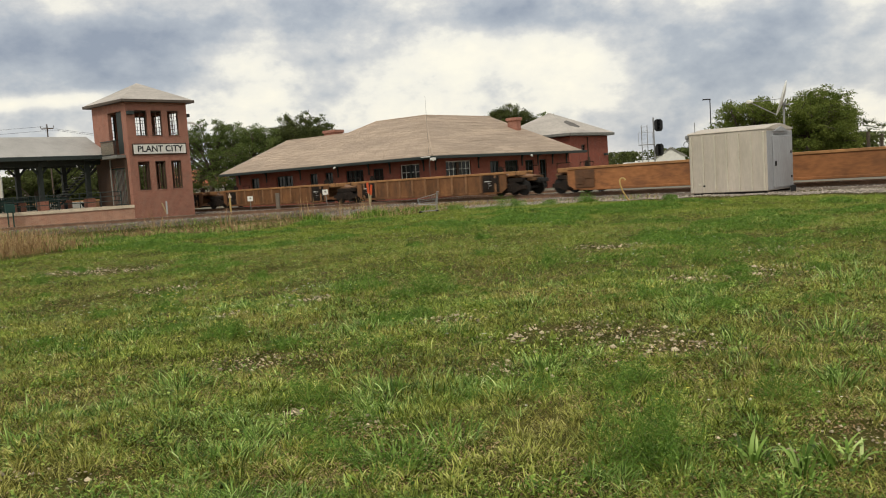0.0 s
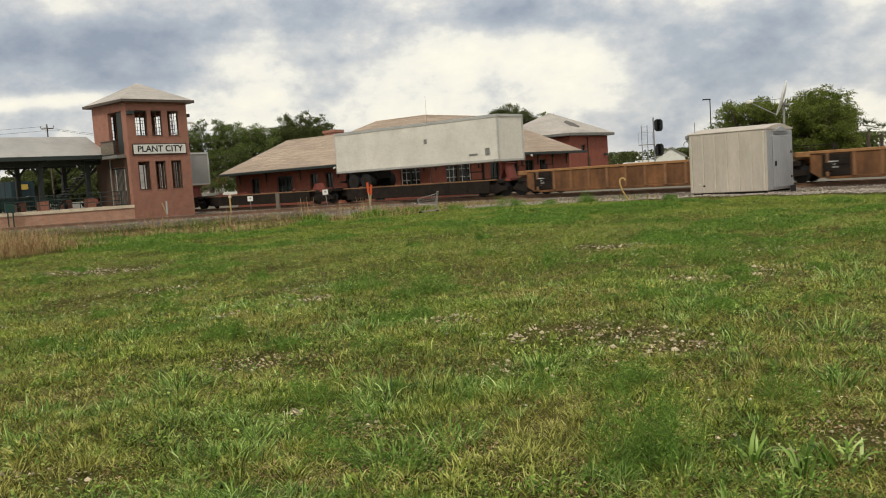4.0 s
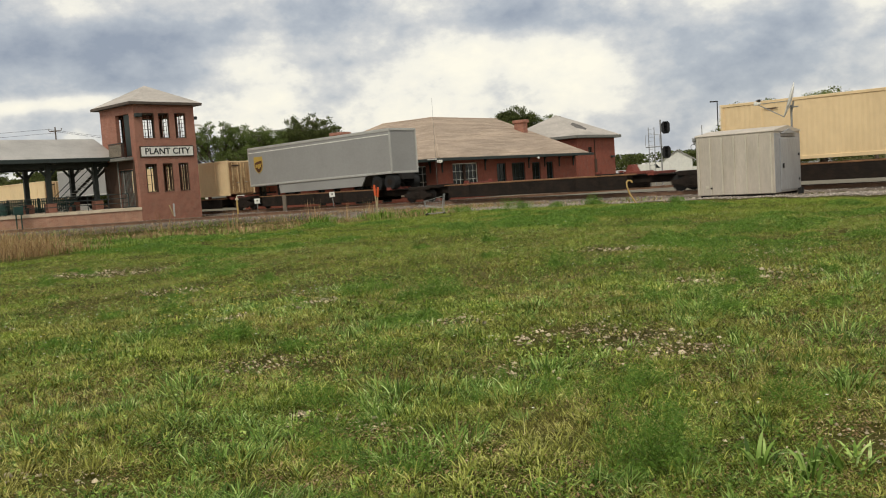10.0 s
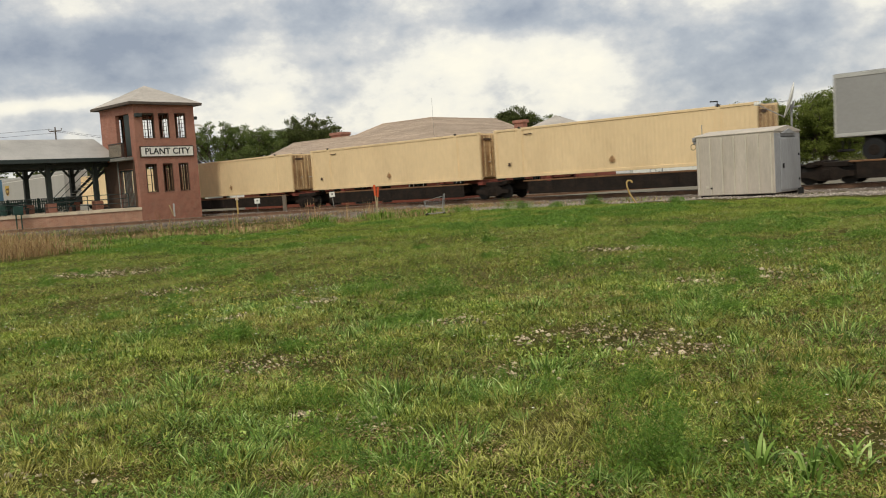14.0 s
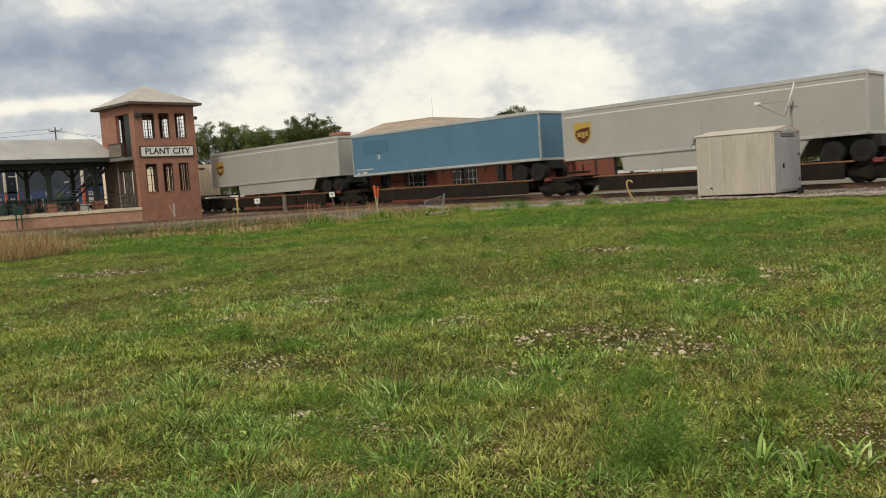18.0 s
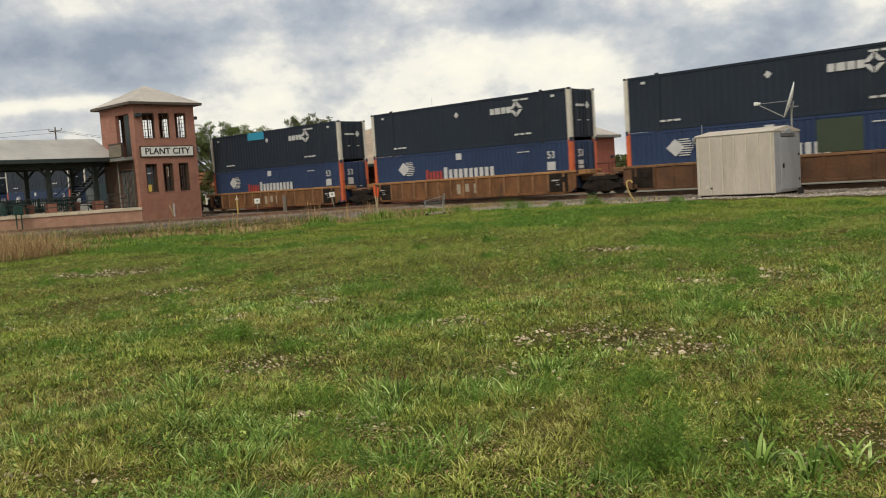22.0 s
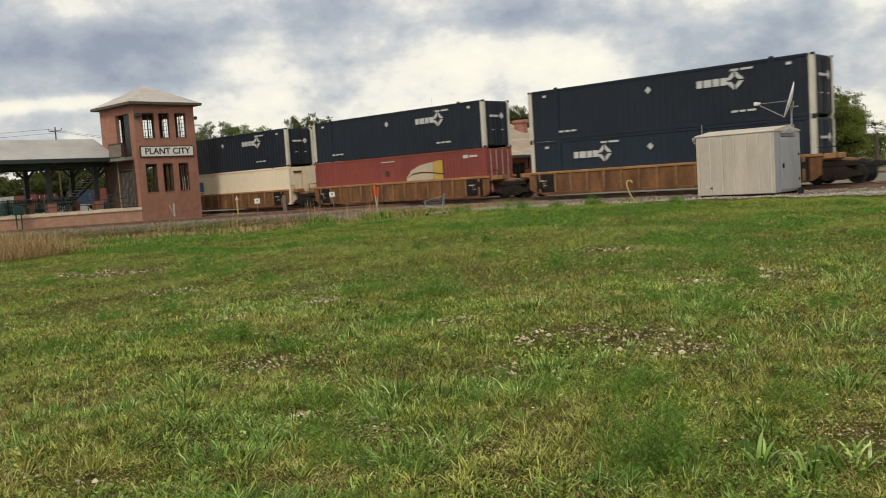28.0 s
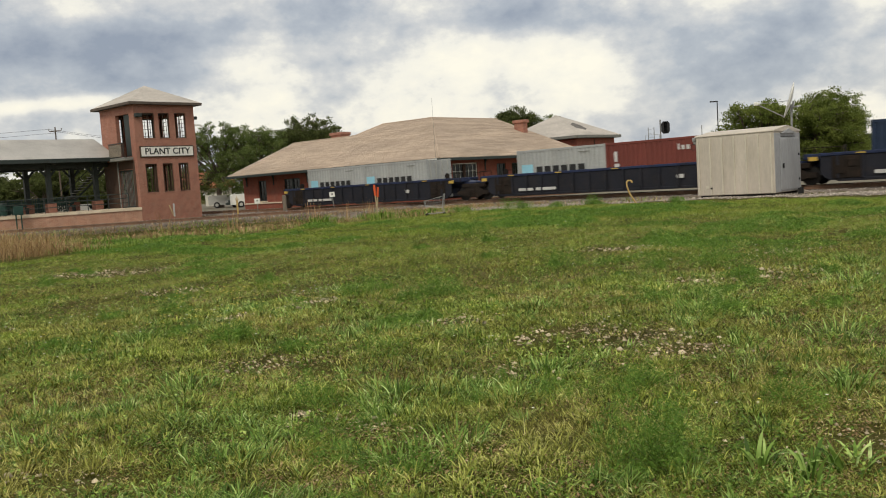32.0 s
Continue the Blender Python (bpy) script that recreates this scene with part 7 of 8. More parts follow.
def clumped(name, material, label, zones, patchy, seed):
    """Grass growing in bunches: zones of (y0, y1, bunches per m2, blades, radius, height, width, steps)."""
    vs, q4, q3, off = [], [], [], 0
    for k, (y0, y1, dens, blades_, rad, tall, wide, steps) in enumerate(zones):
        x, y, r = scatter(y0, y1, dens, seed + k)
        patch = vnoise(x, y, 1.3, seed + 40) * .5 + vnoise(x, y, .45, seed + 41) * .35 + vnoise(x, y, 5.0, seed + 42) * .15
        keep = r.random(len(x)) < lawn_edge(x, y) * (1 - .95 * bare(x, y)) * np.clip((patch - patchy[0]) / patchy[1], patchy[2], 1)
        x, y, patch = x[keep], y[keep], patch[keep]
        size = r.uniform(.55, 1.25, len(x)) * (.7 + .6 * patch)
        cnt = np.maximum(4, (blades_ * size ** 1.5).astype(int))
        i = np.repeat(np.arange(len(x)), cnt)
        n = len(i)
        ox, oy = r.normal(0, rad * .5, n) * size[i], r.normal(0, rad * .5, n) * size[i]
        bx, by = x[i] + ox, y[i] + oy
        out = np.hypot(ox, oy) / (rad * size[i])
        hd = np.arctan2(oy, ox) + r.normal(0, .8, n)
        h = r.uniform(.45, 1.0, n) * tall * size[i] * (1.15 - .35 * np.minimum(out, 1.5))
        v, a, b = arcs(bx, by, ground_z(bx, by), h, r.uniform(.65, 1.2, n) * wide, hd, r.uniform(0, .35, n) + .35 * out, r.uniform(.3, 2.1, n), steps, r)
        vs.append(v)
        q4 += [c + off for c in a]
        q3.append(b + off)
        off += len(v)
    faces = ([np.concatenate(q4)] if q4 else []) + [np.concatenate(q3)]
    return raw_mesh(name, np.concatenate(vs), faces, material, label, "grass", kind="stuff")


sow("lawn_grass", GRASS, "short rough green lawn grass", ((3.2, 6.5, 9500, .03, .075, .004, .0085, 1), (6.5, 12, 4200, .03, .075, .006, .012, 2), (12, 22, 480, .035, .07, .009, .016, 3), (22, 48, 110, .04, .08, .02, .034, 4)), (.18, .22, .3, 1))
sow("lawn_grass_lush", LUSH, "dense bright green grass on the far lawn", ((9, 12, 300, .03, .07, .005, .010, 7), (12, 24, 460, .035, .08, .009, .016, 5), (24, 48, 400, .04, .09, .018, .032, 6)), (.05, .25, .45, 1))
sow("dry_grass", STRAW, "dry straw-coloured grass between the green", ((3.2, 6.5, 3000, .015, .05, .0022, .005, 21), (6.5, 12, 1300, .02, .05, .004, .008, 22), (12, 22, 330, .03, .06, .008, .013, 23), (22, 45, 28, .03, .06, .016, .026, 24)), (.06, .4, .4, .6))
clumped("lawn_tufts", GRASS, "bunched rough green grass of the lawn", ((3.2, 6.5, 95, 40, .09, .105, .0072, 3), (6.5, 12, 58, 28, .11, .10, .0100, 2), (12, 22, 22, 18, .14, .10, .015, 1), (22, 46, 4, 18, .24, .12, .024, 1)), (.22, .22, .35), 401)
clumped("fresh_tufts", GRASS_B, "bunched bluish-green grass among the lawn", ((3.2, 6.5, 50, 30, .09, .125, .0085, 3), (6.5, 12, 28, 22, .11, .125, .012, 2), (12, 22, 9, 16, .15, .12, .016, 1), (22, 40, 1.2, 14, .24, .13, .024, 1)), (.42, .16, .08), 421)
clumped("lush_tufts", LUSH, "bunched bright green grass on the far lawn", ((7, 12, 8, 26, .12, .11, .008, 2), (12, 22, 9, 22, .18, .12, .014, 1), (22, 46, 5, 22, .30, .15, .026, 1)), (.44, .16, .05), 441)


def lawn_beyond():
    """Coarser grass on the lawn to the sides of the camera and behind it."""
    r = np.random.default_rng(77)
    n = 150000
    x, y = r.uniform(-34, 34, n), r.uniform(-14, 34, n)
    x, y = np.concatenate([x, r.uniform(-9, 9, n // 2)]), np.concatenate([y, r.uniform(-6, 5, n // 2)])
    n = len(x)
    keep = ((abs(x) > y * .56 + 1.0) | (y < 3.3)) & (r.random(n) < lawn_edge(x, y))
    x, y = x[keep], y[keep]
    n = len(x)
    v, a, b = spikes(x, y, ground_z(x, y), r.uniform(.05, .13, n), r.uniform(.02, .04, n), r.uniform(0, 6.3, n), r.uniform(.5, 1.8, n), r)
    raw_mesh("lawn_grass", v, [b], GRASS, "short rough green lawn grass", "grass", kind="stuff")


lawn_beyond()


def tuft(name, material, label, spots, h, w, n, seed, spread=.12, curl=(.25, 1.0), category="grass tuft"):
    """One rooted clump of broad blades at each spot: each clump is a thing."""
    r = np.random.default_rng(seed)
    for x, y, k in spots:
        m = int(n * k)
        bx, by = r.normal(0, spread * k, m), r.normal(0, spread * k, m)
        hd = np.arctan2(by, bx) + r.normal(0, .6, m)
        v, a, b = arcs(bx, by, np.zeros(m), r.uniform(.5, 1.0, m) * h * (.7 + .3 * k), r.uniform(.7, 1.2, m) * w, hd, r.uniform(0, .25, m), r.uniform(*curl, m) * 1.25, 4, r)
        raw_mesh(name, v, [np.concatenate(a), b], material, label, category, pose(x, y, float(ground_z(x, y)), 0, 0, r.uniform(0, 360)), kind="stuff")


tuft("grass_tuft", GRASS_B, "tall tuft of broad bluish-green blades", ((-2.08, 6.73, 1.2), (-1.44, 12.4, 1.6), (-.76, 8.73, 1.3), (.76, 6.68, 1.2), (.43, 5.89, 1), (.01, 4.84, 1), (4.74, 10.03, 1.5), (3.2, 7.01, 1.2), (-2.64, 5.29, 1), (-.36, 6.1, 1.3), (1.0, 9.6, 1.2), (.15, 8.3, 1.0), (2.5, 8.6, 1.2), (-.3, 4.6, .9), (2.6, 5.6, 1), (-1.2, 4.7, .9), (-3.4, 9.5, 1.2), (5.6, 11.8, 1.3)), .20, .010, 90, 51, .13, (.7, 1.8))
tuft("broad_grass", GRASS_B, "coarse clump of wide pale-edged grass blades", ((1.70, 4.12, 1), (1.91, 4.16, .9), (1.52, 4.28, .7)), .22, .022, 26, 52, .08, (.5, 1.5))
tuft("trackside_grass", GRASS_DRY, "tall dry grass at the lawn's far edge", tuple((x + RNG.normal(0, .2), y + RNG.normal(0, .4), q) for x, y, q in ((-13.4, 26.6, 1.5), (-12.4, 27.2, 1.2), (-13.6, 27.6, 1.7), (-12.9, 28.0, 1.5), (-14.4, 28.3, 1.8), (-13.6, 28.8, 1.4), (-12.6, 28.8, 1.1), (-15.2, 29.6, 1.8), (-14.2, 30.2, 1.4), (-12.7, 26.5, .9), (-13.9, 26.9, 1.6), (-15.8, 30.6, 1.8))), .96, .010, 74, 53, .34, (.2, 1.3))
tuft("edge_weed", WEED, "tall soft green weeds at the lawn's far edge", tuple((x, y, 1.5) for x, y in ((-11.6, 28.6), (-11.0, 29.6), (-10.4, 29.2), (-9.8, 30.4), (-9.2, 30.0), (-8.6, 31.4), (-12.0, 29.8), (-10.2, 31.0), (-7.8, 32.2), (-11.2, 31.4))), .2, .016, 150, 56, .42, (.4, 1.5), "weed")
tuft("low_dry_grass", GRASS_DRY, "low brown grass along the ditch", tuple((-17 + i * .38 + RNG.normal(0, .3), 45.5 + RNG.uniform(0, 6) + i * .05, 1.4) for i in range(34)), .32, .022, 80, 57, .5, (.3, 1.2))
tuft("trackside_weed", WEED, "tall green weeds beside the track", tuple((x + RNG.normal(0, .25), y + RNG.normal(0, .4), k) for x, y, k in ((-5.56, 38.2, 1.2), (-5.3, 38.4, .9), (-3.6, 41.6, 1.3), (-2.9, 41.8, 1.2), (-2.3, 42.2, 1.1), (-3.9, 42.6, 1.3), (-1.6, 42.6, 1), (-.4, 43.2, .7))), .52, .03, 110, 54, .30, (.1, .7), "weed")
tuft("dry_stalk", GRASS_DRY, "bare dry brown stalks standing by the track", ((-5.5, 38.6, .8), (-5.75, 38.3, .7), (-3.3, 42.1, .8), (-9.2, 38.4, .8), (-11.5, 36.4, .9), (-4.4, 41.2, .7)), 1.35, .022, 22, 55, .22, (.02, .18), "weed")


def feathery(name, spots, seed):
    """Bushy weeds with many fine leaflets on thin stems."""
    r = np.random.default_rng(seed)
    for x, y, rad, hh in spots:
        n = int((1100 if name != "feathery_weed" else 5200 if y < 5 else 1900) * min(1, rad / .3))
        a, q = r.uniform(0, 2 * np.pi, n), np.sqrt(r.random(n))
        q = q * (.62 + .38 * np.sin(3 * a + x * 7) * np.sin(2 * a + y * 5))
        px_, py_ = np.cos(a) * q * rad * 1.25, np.sin(a) * q * rad * 1.25
        pz = r.random(n) ** .9 * hh * (1 - .65 * q ** 2) * (.55 + .9 * vnoise(px_ + x, py_ + y, rad * .35, 17))
        c = np.stack([px_, py_, pz], -1)
        l = r.uniform(.008, .022, (n, 1)) * (1 if y < 8 else 1.5 if y < 20 else 2.2)
        d1 = r.normal(0, 1, (n, 3))
        d1 /= np.linalg.norm(d1, axis=1, keepdims=True)
        d2 = np.cross(d1, r.normal(0, 1, (n, 3)))
        d2 /= np.linalg.norm(d2, axis=1, keepdims=True) + 1e-9
        v = np.stack([c - d1 * l, c + d2 * l * .13, c + d1 * l, c - d2 * l * .13], 1).reshape(-1, 3)
        w = thing(name, pose(x, y, float(ground_z(x, y)) - .005), "bushy fine-leaved green weed in the lawn", "weed", "lawn weeds")
        raw_mesh("leaves", v, [np.arange(n)[:, None] * 4 + np.array([[0, 1, 2, 3]])], FERN, "", "", parent=w)
        if name != "feathery_weed":
            continue
        g = Geo()
        for i in range(9):
            b = r.uniform(0, 2 * np.pi)
            g.cyl((0, 0, 0), (math.cos(b) * rad * .6, math.sin(b) * rad * .6, hh * .75), .004, .002, 4)
        tagged(part("stalk", g, WEED, w), kind="stuff")


feathery("feathery_weed", ((1.02, 4.32, .33, .36), (-.94, 5.93, .26, .22), (-.13, 11.45, .4, .28), (3.89, 12.55, .5, .34), (.72, 22.8, .7, .4), (1.86, 13.9, .45, .3), (-1.07, 11.9, .45, .28), (2.1, 5.35, .3, .18), (1.35, 5.9, .26, .16), (5.0, 12.8, .5, .3), (-2.2, 8.9, .3, .18), (3.3, 41.0, .7, .55), (3.9, 40.6, .5, .4), (6.8, 38.8, .5, .42), (1.0, 42.6, .6, .35), (5.3, 39.6, .45, .25), (9.9, 36.6, .4, .22)), 61)

r_ = np.random.default_rng(63)
feathery("creeping_weed", tuple((float(x), float(y), float(q), float(q * k)) for x, y, q, k in ((r_.uniform(-.46, .46) * yy, yy, r_.uniform(.12, .32), r_.uniform(.35, .6)) for yy in (3.6 + 17 * r_.random(64) ** 1.15))), 64)
# creeping broad leaves and tiny flowers, too many to count
def leaflets(name, material, label, zones, seed):
    vs, fs, off = [], [], 0
    for k, (y0, y1, dens, s0, s1, zh) in enumerate(zones):
        x, y, r = scatter(y0, y1, dens, seed + k)
        keep = r.random(len(x)) < lawn_edge(x, y) * (1 - .97 * bare(x, y) * (seed < 100)) * np.clip((vnoise(x, y, .8, seed % 97) * .6 + vnoise(x, y, .3, seed % 89) * .4 - .34) / .2, .05, 1)
        x, y = x[keep], y[keep]
        n = len(x)
        c = np.stack([x, y, ground_z(x, y) + r.uniform(.01, zh, n)], -1)
        a = r.uniform(0, 2 * np.pi, n)
        l = r.uniform(s0, s1, (n, 1))
        d1 = np.stack([np.cos(a), np.sin(a), r.uniform(-.3, .6, n)], -1)
        d2 = np.stack([-np.sin(a), np.cos(a), r.uniform(-.3, .3, n)], -1)
        v = np.stack([c - d1 * l, c + d2 * l * .55, c + d1 * l, c - d2 * l * .55], 1).reshape(-1, 3)
        vs.append(v)
        fs.append(np.arange(n)[:, None] * 4 + np.array([[0, 1, 2, 3]]) + off)
        off += 4 * n
    return raw_mesh(name, np.concatenate(vs), [np.concatenate(fs)], material, label, "plants", kind="stuff")


def fern_mounds(seed):
    """Low soft mounds of fine-leaved weed, thickest on the side of the shed."""
    r = np.random.default_rng(seed)
    cand = 900
    y = 6 + 34 * r.random(cand) ** .8
    x = r.uniform(-.5, .58, cand) * y
    wish = np.clip((vnoise(x, y, 3.0, 71) - .5) * 3 + smooth01((x / y - .02) / .25) * .55, 0, 1) * smooth01((y - 6) / 7)
    keep = (r.random(cand) < wish) & (lawn_edge(x, y) > .6) & (bare(x, y) < .3)
    vs = []
    for cx, cy in zip(x[keep], y[keep]):
        rad, hh = r.uniform(.16, .5) * (.6 + cy / 36), r.uniform(.07, .2)
        n = int(480 * min(1.6, rad / .3))
        a, q = r.uniform(0, 2 * np.pi, n), np.sqrt(r.random(n)) * (1 + .3 * r.normal(0, 1, n).clip(-1, 1))
        px_, py_ = cx + np.cos(a) * q * rad * 1.3, cy + np.sin(a) * q * rad
        pz = ground_z(px_, py_) + .01 + r.random(n) ** .7 * hh * np.clip(1 - .7 * q ** 2, .1, 1)
        c = np.stack([px_, py_, pz], -1)
        l = r.uniform(.010, .022, (n, 1)) * (.7 + cy / 16)
        d1 = r.normal(0, 1, (n, 3)) + np.array([0, 0, .5])
        d1 /= np.linalg.norm(d1, axis=1, keepdims=True)
        d2 = np.cross(d1, r.normal(0, 1, (n, 3)))
        d2 /= np.linalg.norm(d2, axis=1, keepdims=True) + 1e-9
        vs.append(np.stack([c - d1 * l, c + d2 * l * .2, c + d1 * l, c - d2 * l * .2], 1).reshape(-1, 3))
    v = np.concatenate(vs)
    raw_mesh("fern_weeds", v, [np.arange(len(v) // 4)[:, None] * 4 + np.array([[0, 1, 2, 3]])], FERN, "soft low mounds of fine-leaved green weeds", "weeds", kind="stuff")


fern_mounds(66)


def rosettes(name, material, label, zones, seed):
    """Broad-leaved weeds: whorls of folded leaves on short stalks, in patches."""
    vs = []
    for k, (y0, y1, dens, size) in enumerate(zones):
        x, y, r = scatter(y0, y1, dens, seed + k)
        patch = vnoise(x, y, .9, seed + 9) * .6 + vnoise(x, y, .35, seed + 10) * .4
        keep = (r.random(len(x)) < lawn_edge(x, y) * (1 - .9 * bare(x, y)) * np.clip((patch - .46) / .12, .05, 1))
        x, y = x[keep], y[keep]
        m = 9
        i = np.repeat(np.arange(len(x)), m)
        n = len(i)
        a = r.uniform(0, 2 * np.pi, n)
        up = r.uniform(.01, .085, n)
        l = r.uniform(.55, 1.15, n) * size
        tilt = r.uniform(-.25, .8, n)
        d = np.stack([np.cos(a) * np.cos(tilt), np.sin(a) * np.cos(tilt), np.sin(tilt)], -1)
        sd = np.stack([-np.sin(a), np.cos(a), np.zeros(n)], -1)
        b = np.stack([x[i], y[i], ground_z(x[i], y[i]) + up], -1) + d * (l * r.uniform(.1, .7, n))[:, None]
        w = (l * r.uniform(.26, .42, n))[:, None]
        fold = np.array([0, 0, 1.0]) * w * .35
        mid = b + d * l[:, None] * .45
        vs.append(np.stack([b, mid - sd * w + fold, b + d * l[:, None] - fold * .6, mid + sd * w + fold], 1).reshape(-1, 3))
    v = np.concatenate(vs)
    k = np.arange(len(v) // 4)[:, None] * 4
    raw_mesh(name, v, [np.concatenate([k + np.array([[0, 1, 2]]), k + np.array([[0, 2, 3]])])], material, label, "plants", kind="stuff")


rosettes("broad_leaf_weeds", WEED, "patches of small broad-leaved weeds", ((3.2, 6.5, 75, .030), (6.5, 12, 34, .036), (12, 22, 9, .05)), 501)
leaflets("clover_leaves", WEED, "low creeping broad-leaved weeds in the lawn", ((3.2, 7, 1900, .005, .012, .05), (7, 13, 700, .007, .015, .05), (13, 26, 110, .012, .022, .06)), 81)
leaflets("straw_litter", STRAW, "dry straw and leaf litter on the soil", ((3.2, 7, 1900, .005, .013, .025), (7, 13, 650, .007, .015, .03), (13, 26, 60, .012, .02, .03)), 181)


def flowers(name, material, label, n, seed, rad):
    r = np.random.default_rng(seed)
    y = r.uniform(5, 34, n)
    x = r.uniform(-1, 1, n) * y * .52
    k = n // 3
    x[:k], y[:k] = r.normal(-3.5, 1.3, k), r.normal(10.8, 1.2, k)
    keep = ((vnoise(x, y, 1.6, seed) > .66) | (np.arange(n) < k // 3)) & (lawn_edge(x, y) > .5)
    x, y = x[keep], y[keep]
    n = len(x)
    k = rad * (.6 + y / 14)
    a = np.arange(6) * np.pi / 3
    ring = np.stack([np.cos(a), np.sin(a), np.full(6, .25)], -1)
    c = np.stack([x, y, ground_z(x, y) + .09 + .04 * r.random(n)], -1)
    v = np.concatenate([c[:, None], c[:, None] + ring[None] * k[:, None, None]], 1).reshape(-1, 3)
    f = np.array([[0, i + 1, (i + 1) % 6 + 1] for i in range(6)])
    raw_mesh(name, v, [(np.arange(n)[:, None, None] * 7 + f[None]).reshape(-1, 3)], material, label, "flowers", kind="stuff")


flowers("yellow_flowers", PETAL_Y, "tiny yellow flowers in the lawn", 900, 91, .011)
flowers("white_flowers", PETAL_W, "tiny white flowers in the lawn", 800, 92, .010)

# pebbles on the bare patches
r_ = np.random.default_rng(99)
cs, rs_ = [], []
for bx, by, rr in BARE:
    n = int(110 * (rr / .3) ** 1.2 * (.35 if by < 5 else .8 if by < 10 else .5))
    cs.append(np.stack([bx + r_.normal(0, rr * .72, n), by + r_.normal(0, rr * .62, n)], -1))
    rs_.append(r_.uniform(.004, .017, n) * (1 + .45 * (by > 10)) * (1 + 1.0 * (r_.random(n) > .88)))
cs, rs_ = np.concatenate(cs), np.concatenate(rs_)
base = np.array([(1, 0, -.3), (-.5, .9, -.3), (-.5, -.9, -.3), (.1, 0, .6), (.5, -.9, .15), (-.9, .2, .2)])
vv = (base[None] * rs_[:, None, None] * r_.uniform(.6, 1.3, (len(cs), 6, 3)) + np.concatenate([cs, ground_z(cs[:, 0], cs[:, 1])[:, None] + r_.uniform(0, .03, (len(cs), 1))], 1)[:, None]).reshape(-1, 3)
ff = np.array([(0, 4, 3), (4, 5, 3), (5, 1, 3), (1, 0, 3), (0, 2, 4), (2, 5, 4), (2, 1, 5)])
raw_mesh("pebbles", vv, [(ff[None] + (np.arange(len(cs)) * 6)[:, None, None]).reshape(-1, 3)], RUBBLE, "pale stones and rubble in bare soil patches", "stones", kind="stuff")
# ---- trees ----


def tree(name, x, y, height, trunk_r, clumps, leaf, size, density, label, seed, z0=-.2):
    """clumps: (dx, dy, z, rx, rz) balls of foliage; limbs run to each, leaves lie in ragged shells."""
    r = np.random.default_rng(seed)
    t = thing(name, pose(x, y, z0), label, "tree", "trees round the station")
    g = Geo()
    fork = height * .32
    pts = [(0, 0, 0), (r.normal(0, .1), r.normal(0, .1), fork * .5), (r.normal(0, .2), r.normal(0, .2), fork)]
    g.cyl(pts[0], pts[1], trunk_r * 1.25, trunk_r, 9)
    g.cyl(pts[1], pts[2], trunk_r, trunk_r * .8, 9)
    part("trunk", g, BARK, t, "rough brown trunk", True)
    g = Geo()
    for dx, dy, z, rx, rz in clumps:
        a, b = Vector(pts[2]), Vector((dx, dy, z))
        m = a.lerp(b, .5) + Vector((r.normal(0, .3), r.normal(0, .3), .3))
        g.cyl(a, m, trunk_r * .45, trunk_r * .28, 6)
        g.cyl(m, b, trunk_r * .28, trunk_r * .1, 6)
        for _ in range(5):
            e = b + Vector(r.normal(0, 1, 3).tolist()).normalized() * rx * .8
            g.cyl(m.lerp(b, r.uniform(.4, 1)), e, trunk_r * .12, trunk_r * .04, 5)
    part("branching", g, BARK, t, "forked limbs")
    vs = []
    for dx, dy, z, rx, rz in clumps:
        # a clump is made of sprays, each a knot of leaves
        ns = max(14, int(density * rx * rx * 9))
        d_ = r.normal(0, 1, (ns, 3))
        d_ /= np.linalg.norm(d_, axis=1, keepdims=True)
        rad = r.uniform(.3, 1.05, (ns, 1)) ** .7
        c = np.array([dx, dy, z]) + d_ * rad * np.array([rx, rx, rz])
        k = 40
        p = (c[:, None] + r.normal(0, 1, (ns, k, 3)) * np.array([.34, .34, .22]) * rx ** .5 * .52).reshape(-1, 3)
        n = len(p)
        a = r.normal(0, 1, (n, 3))
        a /= np.linalg.norm(a, axis=1, keepdims=True)
        b = np.cross(a, r.normal(0, 1, (n, 3)))
        b /= np.linalg.norm(b, axis=1, keepdims=True) + 1e-9
        l = r.uniform(.6, 1.3, (n, 1)) * size
        vs.append(np.stack([p - a * l, p + b * l * .5, p + a * l, p - b * l * .5], 1).reshape(-1, 3))
    v = np.concatenate(vs)
    raw_mesh("crown", v, [np.arange(len(v) // 4)[:, None] * 4 + np.array([[0, 1, 2, 3]])], leaf, "ragged leafy crown", "", parent=t)
    return t


def crown(seed, wide, z0, z1, n, rmin, rmax, flat=.75):
    r = np.random.default_rng(seed)
    out = []
    for i in range(n):
        a, q = r.uniform(0, 2 * np.pi), r.random() ** .5
        z = r.uniform(z0, z1)
        lim = wide * math.sqrt(max(.08, 1 - ((z - z0) / (z1 - z0) - .35) ** 2 * 1.6))
        rr = r.uniform(rmin, rmax)
        out.append((math.cos(a) * q * lim, math.sin(a) * q * lim, z, rr, rr * flat))
    return out


